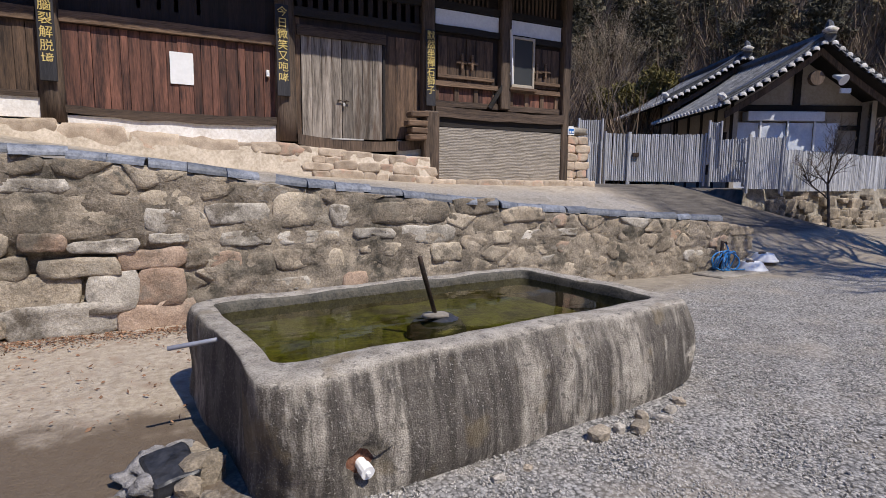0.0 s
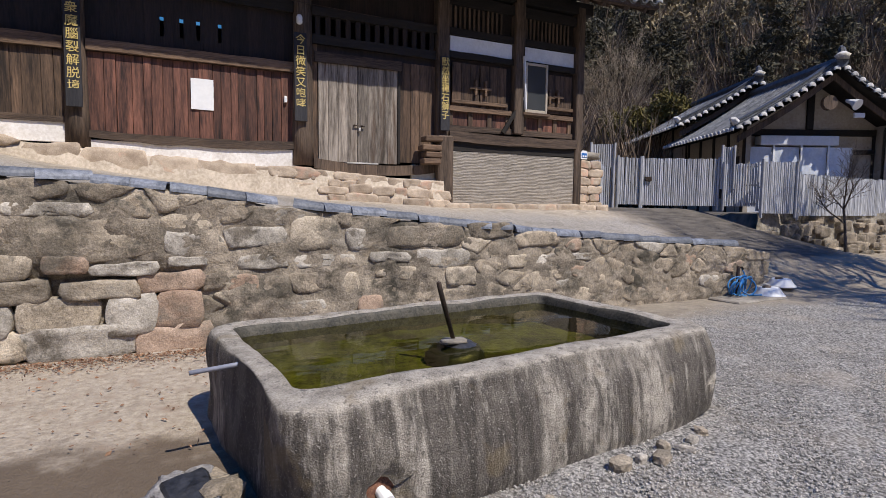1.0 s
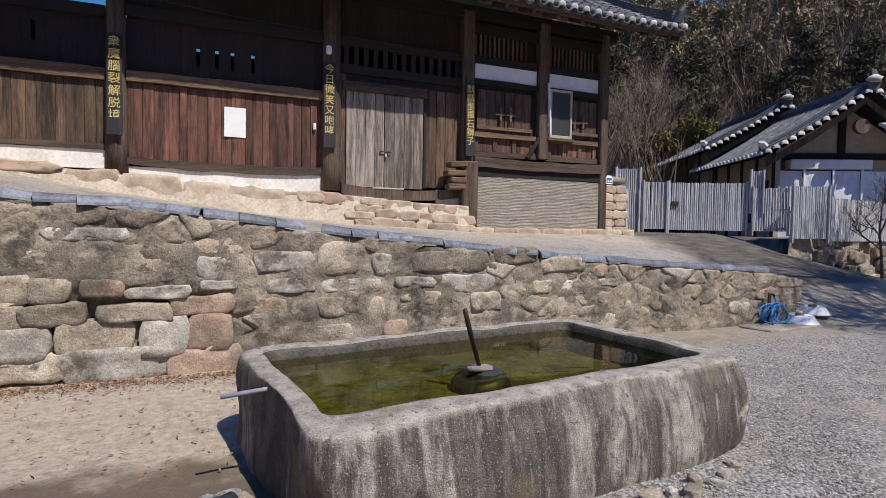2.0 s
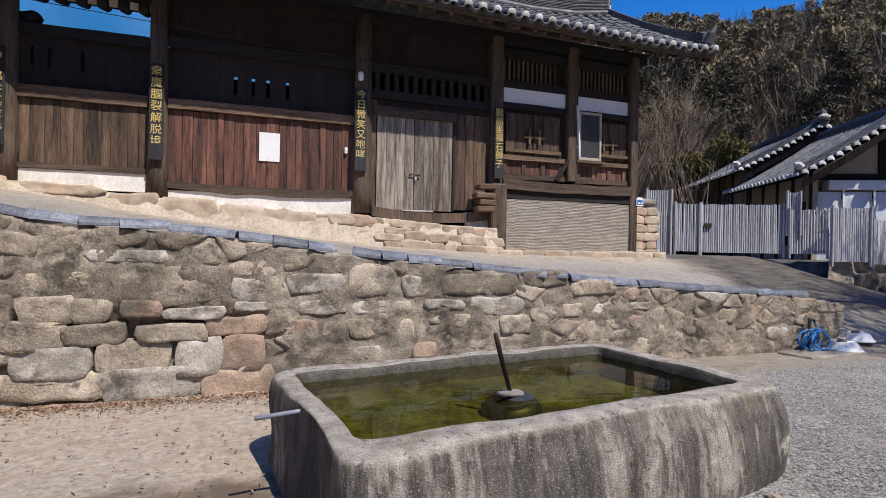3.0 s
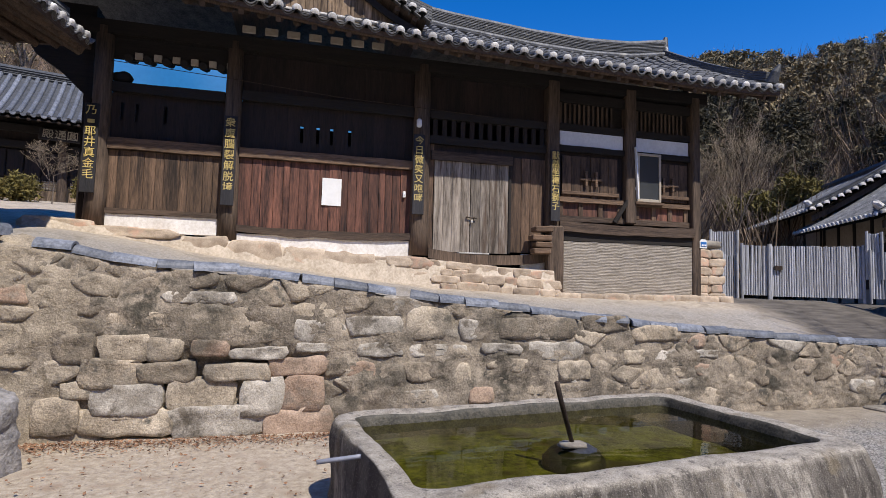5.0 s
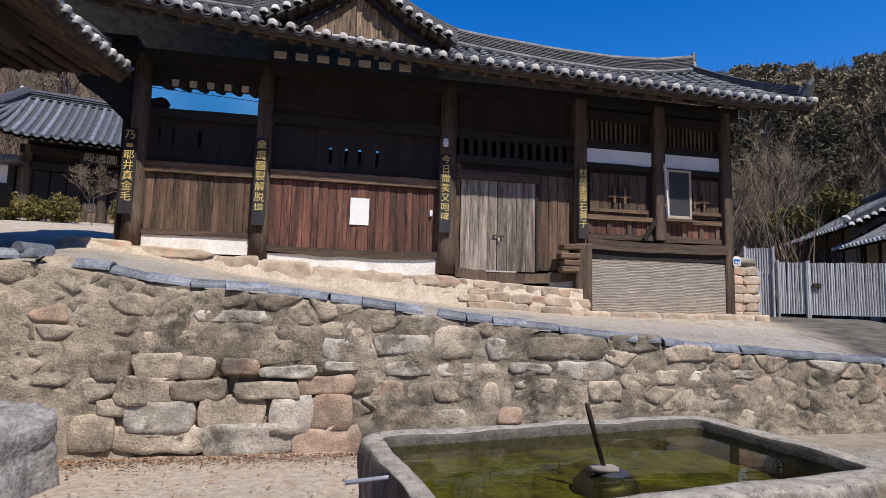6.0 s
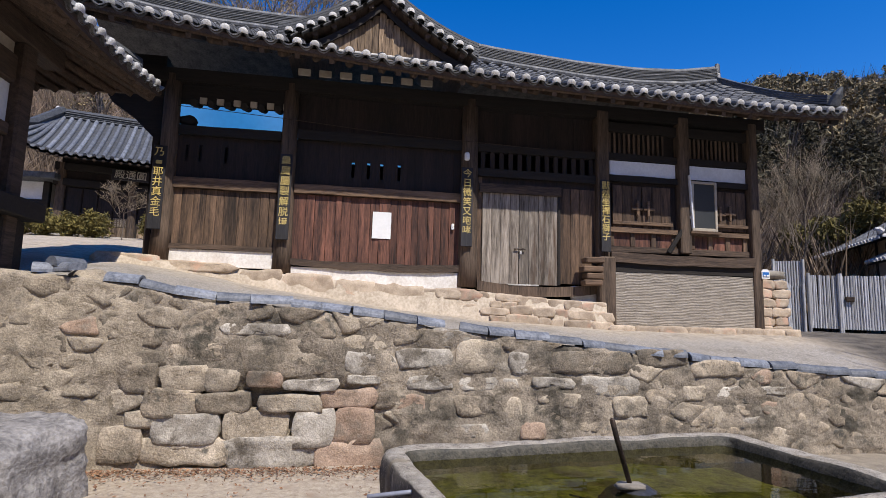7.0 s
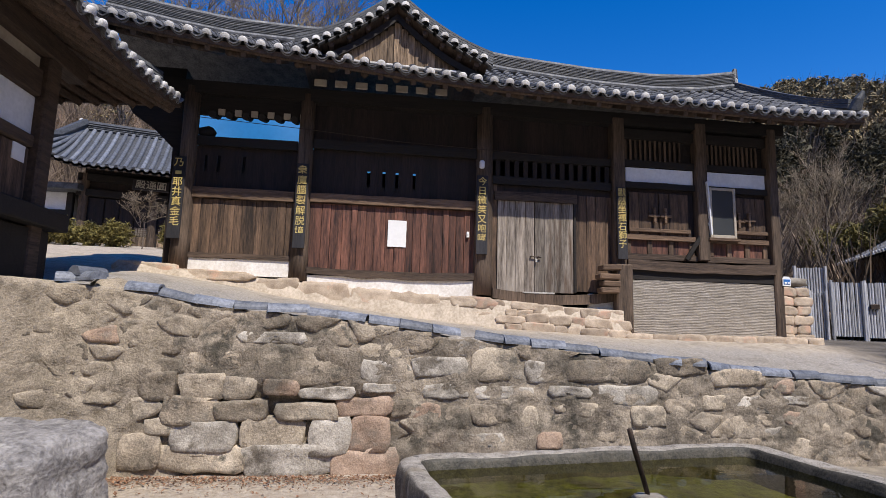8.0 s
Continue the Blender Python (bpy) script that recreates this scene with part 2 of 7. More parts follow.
def trough_material():
    m = material("old_trough_stone", (0.19, 0.168, 0.138), (0.53, 0.475, 0.4), 9.0, 0.92, 0.9, vary=0, fine=12, distance=0.018)
    n, l = m.node_tree.nodes, m.node_tree.links
    p = n["Principled BSDF"]
    col = p.inputs["Base Color"].links[0].from_socket
    geo = n.new("ShaderNodeNewGeometry")
    # run-off streaks on the upright faces: dark ones and a few pale ones
    sep = n.new("ShaderNodeSeparateXYZ")
    l.new(geo.outputs["Normal"], sep.inputs[0])
    up = n.new("ShaderNodeMapRange")
    up.inputs[1].default_value, up.inputs[2].default_value = 0.75, 0.35
    l.new(sep.outputs[2], up.inputs[0])
    for stretch, scale, cut, tone, most in (((4.0, 1.0, 0.7), 1.0, 0.38, (0.055, 0.045, 0.037, 1), 0.8),
                                            ((15, 5, 1.8), 1.0, 0.48, (0.042, 0.035, 0.029, 1), 0.7),
                                            ((9, 4, 1.5), 1.2, 0.58, (0.44, 0.4, 0.34, 1), 0.75)):
        v = n.new("ShaderNodeVectorMath")
        v.operation, v.inputs[1].default_value = "MULTIPLY", stretch
        l.new(geo.outputs["Position"], v.inputs[0])
        t = n.new("ShaderNodeTexNoise")
        t.inputs["Scale"].default_value, t.inputs["Detail"].default_value, t.inputs["Roughness"].default_value = scale, 6, 0.6
        l.new(v.outputs[0], t.inputs["Vector"])
        r = n.new("ShaderNodeMapRange")
        r.inputs[1].default_value, r.inputs[2].default_value, r.inputs[4].default_value = cut, cut + 0.1, most
        l.new(t.outputs[0], r.inputs[0])
        k = n.new("ShaderNodeMath")
        k.operation = "MULTIPLY"
        l.new(r.outputs[0], k.inputs[0])
        l.new(up.outputs[0], k.inputs[1])
        x = n.new("ShaderNodeMix")
        x.data_type = "RGBA"
        x.inputs[7].default_value = tone
        l.new(k.outputs[0], x.inputs[0])
        l.new(col, x.inputs[6])
        col = x.outputs[2]
    # pale lichen specks and rust-brown blotches
    for scale, cut, tone, most in ((95, 0.6, (0.42, 0.39, 0.34, 1), 0.6), (22, 0.6, (0.05, 0.044, 0.04, 1), 0.6), (3.2, 0.6, (0.2, 0.15, 0.08, 1), 0.45)):
        t = n.new("ShaderNodeTexNoise")
        t.inputs["Scale"].default_value, t.inputs["Detail"].default_value = scale, 4
        l.new(geo.outputs["Position"], t.inputs["Vector"])
        r = n.new("ShaderNodeMapRange")
        r.inputs[1].default_value, r.inputs[2].default_value, r.inputs[4].default_value = cut, cut + 0.06, most
        l.new(t.outputs[0], r.inputs[0])
        x = n.new("ShaderNodeMix")
        x.data_type = "RGBA"
        x.inputs[7].default_value = tone
        l.new(r.outputs[0], x.inputs[0])
        l.new(col, x.inputs[6])
        col = x.outputs[2]
    l.new(col, p.inputs["Base Color"])
    return m


def ground_material():
    """Sand on one side of the trough, crushed gravel on the other, dark paving up the ramp, litter soil on the hills."""
    m = bpy.data.materials.new("yard_ground")
    m.use_nodes = True
    n, l = m.node_tree.nodes, m.node_tree.links
    p = n["Principled BSDF"]
    p.inputs["Roughness"].default_value = 0.95
    geo = n.new("ShaderNodeNewGeometry")
    sep = n.new("ShaderNodeSeparateXYZ")
    l.new(geo.outputs["Position"], sep.inputs[0])

    def tex(scale, detail=6, rough=0.6):
        t = n.new("ShaderNodeTexNoise")
        t.inputs["Scale"].default_value, t.inputs["Detail"].default_value, t.inputs["Roughness"].default_value = scale, detail, rough
        l.new(geo.outputs["Position"], t.inputs["Vector"])
        return t.outputs[0]

    def span(src, a, b, lo=0.0, hi=1.0):
        r = n.new("ShaderNodeMapRange")
        for i, v in enumerate((a, b, lo, hi)):
            r.inputs[i + 1].default_value = v
        l.new(src, r.inputs[0])
        return r.outputs[0]

    def calc(op, a, b):
        k = n.new("ShaderNodeMath")
        k.operation = op
        for i, v in enumerate((a, b)):
            if isinstance(v, (int, float)):
                k.inputs[i].default_value = v
            else:
                l.new(v, k.inputs[i])
        return k.outputs[0]

    def blend(fac, a, b):
        x = n.new("ShaderNodeMix")
        x.data_type = "RGBA"
        l.new(fac, x.inputs[0])
        for i, v in ((6, a), (7, b)):
            if isinstance(v, tuple):
                x.inputs[i].default_value = (*v, 1)
            else:
                l.new(v, x.inputs[i])
        return x.outputs[2]

    wob = calc("MULTIPLY", calc("SUBTRACT", tex(1.1), 0.5), 1.6)
    X, Y, Z = calc("ADD", sep.outputs[0], wob), calc("ADD", sep.outputs[1], wob), sep.outputs[2]
    sand = blend(span(tex(14, 8, 0.7), 0.3, 0.7), (0.25, 0.198, 0.145), (0.53, 0.455, 0.36))
    sand = blend(span(tex(3.5, 8, 0.7), 0.56, 0.68, 0, 0.7), sand, (0.22, 0.135, 0.085))
    # wet patch round the foot of the trough, near the spout
    wx, wy = calc("SUBTRACT", X, -0.7), calc("SUBTRACT", Y, 3.1)
    wet = span(calc("ADD", calc("MULTIPLY", wx, calc("MULTIPLY", wx, 0.14)), calc("MULTIPLY", wy, wy)), 0.8, 0.38)
    sand = blend(calc("MULTIPLY", wet, 0.9), sand, (0.105, 0.073, 0.047))
    cell = n.new("ShaderNodeTexVoronoi")
    cell.inputs["Scale"].default_value = 42
    l.new(geo.outputs["Position"], cell.inputs["Vector"])
    bw = n.new("ShaderNodeRGBToBW")
    l.new(cell.outputs["Color"], bw.inputs[0])
    gravel = blend(span(bw.outputs[0], 0.1, 0.9), (0.19, 0.18, 0.168), (0.5, 0.473, 0.437))
    gravel = blend(span(cell.outputs["Distance"], 0.35, 0.8), gravel, (0.07, 0.066, 0.06))
    gravel = blend(span(tex(0.9), 0.5, 0.68, 0, 0.55), gravel, (0.36, 0.3, 0.23))
    yard = blend(span(X, 0.2, 1.0), sand, gravel)
    edge = blend(span(tex(4, 8, 0.7), 0.35, 0.65), (0.2, 0.165, 0.125), (0.33, 0.285, 0.22))
    yard = blend(calc("MULTIPLY", span(Y, 5.3, 5.9), span(X, 4.0, 6.0)), yard, edge)
    # dark paving on the ramp
    v = n.new("ShaderNodeVectorMath")
    v.operation, v.inputs[1].default_value = "MULTIPLY", (0.6, 2.2, 1)
    l.new(geo.outputs["Position"], v.inputs[0])
    st = n.new("ShaderNodeTexNoise")
    st.inputs["Scale"].default_value, st.inputs["Detail"].default_value = 3, 8
    l.new(v.outputs[0], st.inputs["Vector"])
    pave = blend(span(st.outputs[0], 0.3, 0.7), (0.045, 0.039, 0.033), (0.14, 0.122, 0.104))
    yard = blend(calc("MULTIPLY", span(Z, 0.42, 0.5), span(X, 8.0, 9.0)), yard, pave)
    # upper path of pale grit, then woodland soil
    path = blend(span(tex(30, 4, 0.7), 0.3, 0.7), (0.19, 0.172, 0.152), (0.42, 0.385, 0.345))
    path = blend(span(Y, 8.3, 9.1), path, blend(span(tex(9, 6, 0.7), 0.3, 0.7), (0.3, 0.25, 0.19), (0.56, 0.48, 0.385)))
    path = blend(span(tex(2.2, 8, 0.7), 0.5, 0.66, 0, 0.6), path, (0.16, 0.14, 0.115))
    yard = blend(calc("MULTIPLY", span(Z, 0.85, 0.95), span(X, 8.7, 7.9)), yard, path)
    soil = blend(span(tex(0.6, 8, 0.7), 0.35, 0.65), (0.09, 0.057, 0.038), (0.2, 0.13, 0.09))
    yard = blend(span(Z, 4.9, 6.5), yard, soil)
    l.new(yard, p.inputs["Base Color"])
    b = n.new("ShaderNodeBump")
    b.inputs["Strength"].default_value, b.inputs["Distance"].default_value = 0.7, 0.02
    l.new(calc("ADD", tex(60, 6, 0.75), calc("MULTIPLY", cell.outputs["Distance"], -0.5)), b.inputs["Height"])
    l.new(b.outputs[0], p.inputs["Normal"])
    return m


def water_material():
    m = bpy.data.materials.new("clear_green_water")
    m.use_nodes = True
    n, l = m.node_tree.nodes, m.node_tree.links
    n.remove(n["Principled BSDF"])
    clear, shine, mix, fres = (n.new("ShaderNodeBsdfTransparent"), n.new("ShaderNodeBsdfGlossy"),
                               n.new("ShaderNodeMixShader"), n.new("ShaderNodeFresnel"))
    clear.inputs[0].default_value = (0.66, 0.64, 0.33, 1)
    shine.inputs["Roughness"].default_value = 0.03
    fres.inputs[0].default_value = 1.22
    t, b = n.new("ShaderNodeTexNoise"), n.new("ShaderNodeBump")
    t.inputs["Scale"].default_value, b.inputs["Strength"].default_value, b.inputs["Distance"].default_value = 9, 0.12, 0.02
    l.new(t.outputs[0], b.inputs["Height"])
    for s in (shine, fres):
        l.new(b.outputs[0], s.inputs["Normal"])
    l.new(fres.outputs[0], mix.inputs[0])
    l.new(clear.outputs[0], mix.inputs[1])
    l.new(shine.outputs[0], mix.inputs[2])
    l.new(mix.outputs[0], n["Material Output"].inputs["Surface"])
    return m


def glass_material():
    m = bpy.data.materials.new("window_glass")
    m.use_nodes = True
    p = m.node_tree.nodes["Principled BSDF"]
    p.inputs["Base Color"].default_value = (0.05, 0.055, 0.06, 1)
    p.inputs["Roughness"].default_value = 0.08
    p.inputs["Coat Weight"].default_value = 0.2
    return m


M_TROUGH, M_GROUND, M_WATER, M_GLASS = trough_material(), ground_material(), water_material(), glass_material()
M_ALGAE = material("algae_bed", (0.025, 0.028, 0.009), (0.15, 0.16, 0.036), 4.0, 0.9, 0.3, vary=0,
                   spots=(0.035, 0.03, 0.012), spot_scale=3.0, spot_cut=0.53)


# ---- building helpers ----
def world_of(ob):
    return world_of(ob.parent) @ ob.matrix_parent_inverse @ ob.matrix_basis if ob.parent else ob.matrix_basis.copy()


def link_under(ob, parent):
    ob.parent = parent
    ob.matrix_parent_inverse = world_of(parent).inverted()
    return ob


def thing(name, at, label, category, group="", kind=""):
    ob = new(name)
    ob.empty_display_size = 0.2
    ob.matrix_basis = Matrix.Translation(at)
    return tagged(ob, label, category, group, kind)


def mesh_from(name, bm, mat, smooth=False):
    me = bpy.data.meshes.new(name)
    bmesh.ops.recalc_face_normals(bm, faces=bm.faces)
    bm.to_mesh(me)
    bm.free()
    me.materials.append(mat)
    if smooth:
        me.polygons.foreach_set("use_smooth", [True] * len(me.polygons))
    return me


def part(name, bm, mat, parent=None, label="", smooth=False):
    ob = new(name, mesh_from(name, bm, mat, smooth))
    if parent:
        link_under(ob, parent)
    if label:
        ob["label"] = label
    return ob


def piece(name, me, m, parent):
    ob = new(name, me)
    ob.matrix_basis = m
    return link_under(ob, parent)


def soup(name, verts, faces, mat, parent=None, smooth=False):
    """One mesh from arrays: verts (n, 3), faces (m, 3 or 4)."""
    me = bpy.data.meshes.new(name)
    verts, faces = np.asarray(verts, dtype=np.float32), np.asarray(faces, dtype=np.int32)
    k = faces.shape[1]
    me.vertices.add(len(verts))
    me.vertices.foreach_set("co", verts.ravel())
    me.loops.add(faces.size)
    me.loops.foreach_set("vertex_index", faces.ravel())
    me.polygons.add(len(faces))
    me.polygons.foreach_set("loop_start", np.arange(len(faces), dtype=np.int32) * k)
    me.update(calc_edges=True)
    if smooth:
        me.polygons.foreach_set("use_smooth", np.ones(len(faces), dtype=bool))
    me.materials.append(mat)
    ob = new(name, me)
    if parent:
        link_under(ob, parent)
    return ob


def grid_faces(nu, nv):
    i, j = np.meshgrid(np.arange(nu - 1), np.arange(nv - 1), indexing="ij")
    a = (i * nv + j).ravel()
    return np.stack([a, a + nv, a + nv + 1, a + 1], 1)


def block(bm, lo, hi, bevel=0.0, turn=None, wear=0.0, seed=0):
    """A box from corner to corner with softened, slightly uneven edges; turn: a matrix about its middle."""
    mid = Vector([(a + b) / 2 for a, b in zip(lo, hi)])
    size = [abs(b - a) for a, b in zip(lo, hi)]
    m = Matrix.Translation(mid) @ (turn or Matrix()) @ Matrix.Diagonal((*size, 1))
    vs = bmesh.ops.create_cube(bm, size=1, matrix=m)["verts"]
    if bevel:
        es = list({e for v in vs for e in v.link_edges})
        out = bmesh.ops.bevel(bm, geom=es, offset=min(bevel, min(size) * 0.4), segments=1, affect="EDGES")
        vs = list({v for f in out["faces"] for v in f.verts} | {v for v in vs if v.is_valid})
    if wear:
        for v in vs:
            if v.is_valid:
                v.co += noise.noise_vector(v.co * 3 + Vector((seed, 0, 0))) * wear
    return vs


def tube(bm, pts, radii, sides=8, cap=True, arc=(0, 2 * math.pi), up=(0, 0, 1)):
    """A tube (or an open gutter, for a part of a turn) along points."""
    pts = [Vector(p) for p in pts]
    whole = abs(arc[1] - arc[0] - 2 * math.pi) < 1e-6
    n = sides if whole else sides + 1
    rings = []
    for i, p in enumerate(pts):
        d = (pts[min(i + 1, len(pts) - 1)] - pts[max(i - 1, 0)]).normalized()
        side = d.cross(Vector(up))
        if side.length < 1e-4:
            side = d.cross(Vector((1, 0, 0)))
        side.normalize()
        top = side.cross(d)
        r = radii[i] if isinstance(radii, (list, tuple)) else radii
        rings.append([bm.verts.new(p + side * math.cos(a) * r + top * math.sin(a) * r)
                      for a in (arc[0] + (arc[1] - arc[0]) * k / sides for k in range(n))])
    for a, b in zip(rings, rings[1:]):
        for k in range(sides):
            k2 = (k + 1) % n
            bm.faces.new((a[k], a[k2], b[k2], b[k]))
    if cap and whole:
        bm.faces.new(rings[0][::-1])
        bm.faces.new(rings[-1])
    elif cap:
        bm.faces.new(rings[0][::-1])
        bm.faces.new(rings[-1])
    return rings


def boulder_bm(size, seed, sub=2, rough=0.18, square=0.5):
    """An uneven stone: a sphere pushed towards a box and roughened."""
    bm = bmesh.new()
    bmesh.ops.create_icosphere(bm, subdivisions=sub, radius=1)
    off = Vector((seed * 7.31, seed * 3.17, seed * 1.91))
    for v in bm.verts:
        c = v.co.copy()
        big = max(abs(c.x), abs(c.y), abs(c.z))
        c = c.lerp(c / big, square)
        c *= 1 + rough * noise.noise(c * 1.4 + off) + rough * 0.5 * noise.noise(c * 3.3 + off)
        v.co = Vector((c.x * size[0] / 2, c.y * size[1] / 2, c.z * size[2] / 2))
    return bm


def outline_stone(poly, front, back, seed, tile=16):
    """A split stone: an outline in (x, z), rounded and made uneven, a rough face at y = front(x, z), sides running back."""
    pts = [Vector(p) for p in poly]
    pts = [q for a, b in zip(pts, pts[1:] + pts[:1]) for q in (a.lerp(b, 0.1), a.lerp(b, 0.9))]
    edge = [(b - a).length for a, b in zip(pts, pts[1:] + pts[:1])]
    total, ring = sum(edge), []
    for k in range(tile):
        t, i = total * k / tile, 0
        while t > edge[i]:
            t -= edge[i]
            i += 1
        ring.append(pts[i].lerp(pts[(i + 1) % len(pts)], t / max(edge[i], 1e-6)))
    mid = sum(ring, Vector((0, 0))) / tile
    size = total / 8
    ring = [p + (p - mid).normalized() * size * 0.17 * noise.noise(Vector((p.x / size * 1.6, seed * 1.7, p.y / size * 1.6))) for p in ring]
    bm = bmesh.new()
    rows = []
    for f, sink in ((1.0, 0.014), (0.955, 0.0), (0.62, 0.0), (0.28, 0.0)):
        rows.append([])
        for p in ring:
            x, z = mid + (p - mid) * f
            rows[-1].append(bm.verts.new((x, front(x, z) + sink, z)))
    rows.insert(0, [bm.verts.new((v.co.x, back + v.co.y * 0, v.co.z)) for v in rows[0]])
    for a, b in zip(rows, rows[1:]):
        for k in range(tile):
            bm.faces.new((a[k], a[(k + 1) % tile], b[(k + 1) % tile], b[k]))
    bm.faces.new(rows[-1])
    return bm


def stone_bm(w, d, h, seed):
    """A squarish stone of its own, face towards -y."""
    r = random.Random(seed)
    j = lambda: r.uniform(-0.13, 0.13)
    poly = [(-w / 2 * (1 + j()), -h / 2 * (1 + j())), (w * j(), -h / 2 * (1.03 + 0.5 * j())), (w / 2 * (1 + j()), -h / 2 * (1 + j())), (w / 2 * (1.03 + 0.5 * j()), h * j()),
            (w / 2 * (1 + j()), h / 2 * (1 + j())), (w * j(), h / 2 * (1.03 + 0.5 * j())), (-w / 2 * (1 + j()), h / 2 * (1 + j())), (-w / 2 * (1.03 + 0.5 * j()), h * j())]
    tilt, lean = r.uniform(-0.06, 0.06), r.uniform(-0.08, 0.05)
    return outline_stone(poly, lambda x, z: -d / 2 + x * tilt + z * lean + 0.018 * noise.fractal(Vector((x * 6, seed, z * 6)), 1, 2, 4), d / 2, seed)


def letters(text, size, at, mat, parent, name="character", depth=0.006, face=None):
    """Characters from the built-in font, turned to face -y (or as face says), the middle of each at its place."""
    cu = bpy.data.curves.new(name, "FONT")
    cu.body, cu.size, cu.extrude, cu.resolution_u, cu.align_x, cu.align_y = text, size, depth, 3, "CENTER", "CENTER"
    tmp = bpy.data.objects.new(name, cu)
    scene.collection.objects.link(tmp)
    bpy.context.view_layer.update()
    me = bpy.data.meshes.new_from_object(tmp.evaluated_get(bpy.context.evaluated_depsgraph_get()))
    bpy.data.objects.remove(tmp)
    bpy.data.curves.remove(cu)
    me.materials.clear()
    me.materials.append(mat)
    me.name = name
    return piece(name, me, Matrix.Translation(at) @ (face or pose(0, 0, 0, 90)), parent)


def step(x, a, b):
    t = np.clip((np.asarray(x, dtype=float) - a) / (b - a), 0, 1)
    return t * t * (3 - 2 * t)


# ---- the ground ----
FY = 9.8                                    # the front of the gate house
def wall_y(x):
    """The wall's front line; near the side building it bends forward."""
    return 6.34 + 0.025 * x - 0.8 * np.maximum(0.0, -3.4 - x)


def wall_top(x):
    return np.interp(x, [-6, -3.2, -2.5, -1.8, -0.6, 0.6, 1.6, 3.0, 4.5, 6.6, 8.5, 9.2, 9.6],
                     [2.2, 2.0, 1.93, 1.79, 1.72, 1.58, 1.45, 1.31, 1.16, 1.0, 0.9, 0.84, 0.74])


def foot_z(x):
    return np.interp(x, [-6, -3.3, -1.5, 0.5, 2.0, 4.5, 8.0, 9.6], [2.5, 2.35, 2.05, 1.78, 1.63, 1.5, 1.47, 1.45])


def height(x, y):
    x, y = np.asarray(x, dtype=float), np.asarray(y, dtype=float)
    wt, fb = wall_top(x) - 0.05, foot_z(x)
    up = wt + (fb - wt) * step(y, 6.7, 9.4)
    rise = np.clip((y - 10) * 0.15, 0, 1.8) * step(x, 0.0, -3.0)
    up = up + rise
    ramp = np.clip(0.03 + 0.3 * (y - 6.25), 0, 1.52) * (1 - 0.8 * step(x, 12.5, 19.0))
    ramp = np.where((y > 9.95 + 0.03 * (x - 15)) & (x > 13.95), 1.4, ramp)
    low = np.where(y > 6.0, ramp, 0.0)
    side = step(x, 9.25, 9.75)
    high = np.where(y > wall_y(x) + 0.26, up * (1 - side) + np.maximum(low, up * 0) * side, low * side)
    r, a = np.hypot(x, y), np.degrees(np.arctan2(x, y))
    # Crests behind the camera are unseen, raised to block low sky light.
    crest = np.interp(a, [-180, -90, -45, -25, -12, 0, 15, 30, 40, 48, 57, 75, 110, 180],
                      [0.42, 0.4, 0.36, 0.34, 0.36, 0.36, 0.3, 0.28, 0.32, 0.3, 0.305, 0.32, 0.4, 0.42])
    start = np.interp(a, [-180, -60, -25, 0, 25, 45, 65, 100, 180], [34, 36, 30, 26, 28, 34, 40, 38, 34])
    t = np.clip((r - start) / 95, 0, 1)
    hill = (crest * (start + 95) + 1.5) * (1 - (1 - t) ** 1.08) 
    hill = hill * (1 - 0.75 * step(r, 260, 900))
    return high + np.where(r > start, hill, 0)


def build_ground():
    def axis(lo, hi, fine, far):
        near = np.arange(lo, hi + 1e-6, fine)
        k = np.cumsum(fine * 1.22 ** np.arange(1, 45))
        k = k[k < far]
        return np.concatenate([(lo - k)[::-1], near, hi + k, ])
    xs, ys = axis(-7, 17, 0.12, 3500), axis(-1, 13, 0.12, 3500)
    X, Y = np.meshgrid(xs, ys, indexing="ij")
    Z = height(X, Y)
    near = (np.abs(X) < 30) & (np.abs(Y) < 30)
    bump = np.array([noise.fractal(Vector((x * 1.7, y * 1.7, 0)), 1.0, 2.0, 4) if c else 0.0
                     for x, y, c in zip(X.ravel(), Y.ravel(), near.ravel())]).reshape(X.shape)
    wild = np.array([noise.fractal(Vector((x * 0.03, y * 0.03, 3)), 1.0, 2.0, 4) if z > 6 else 0.0
                     for x, y, z in zip(X.ravel(), Y.ravel(), Z.ravel())]).reshape(X.shape)
    Z = Z + bump * 0.02 + wild * 4 * np.clip((Z - 6) / 10, 0, 1)
    ob = soup("ground", np.stack([X, Y, Z], 2).reshape(-1, 3), grid_faces(len(xs), len(ys)), M_GROUND, smooth=True)
    tagged(ob, "sandy yard turning to grey gravel with a paved ramp", "ground", kind="structure")


build_ground()


def on_ground(x, y):
    return float(height(x, y))


# ---- retaining wall ----
def swell(x, z):
    """The slow bulges of the wall's face."""
    return 0.03 * noise.noise(Vector((x * 0.9, 0.0, z * 1.2)))


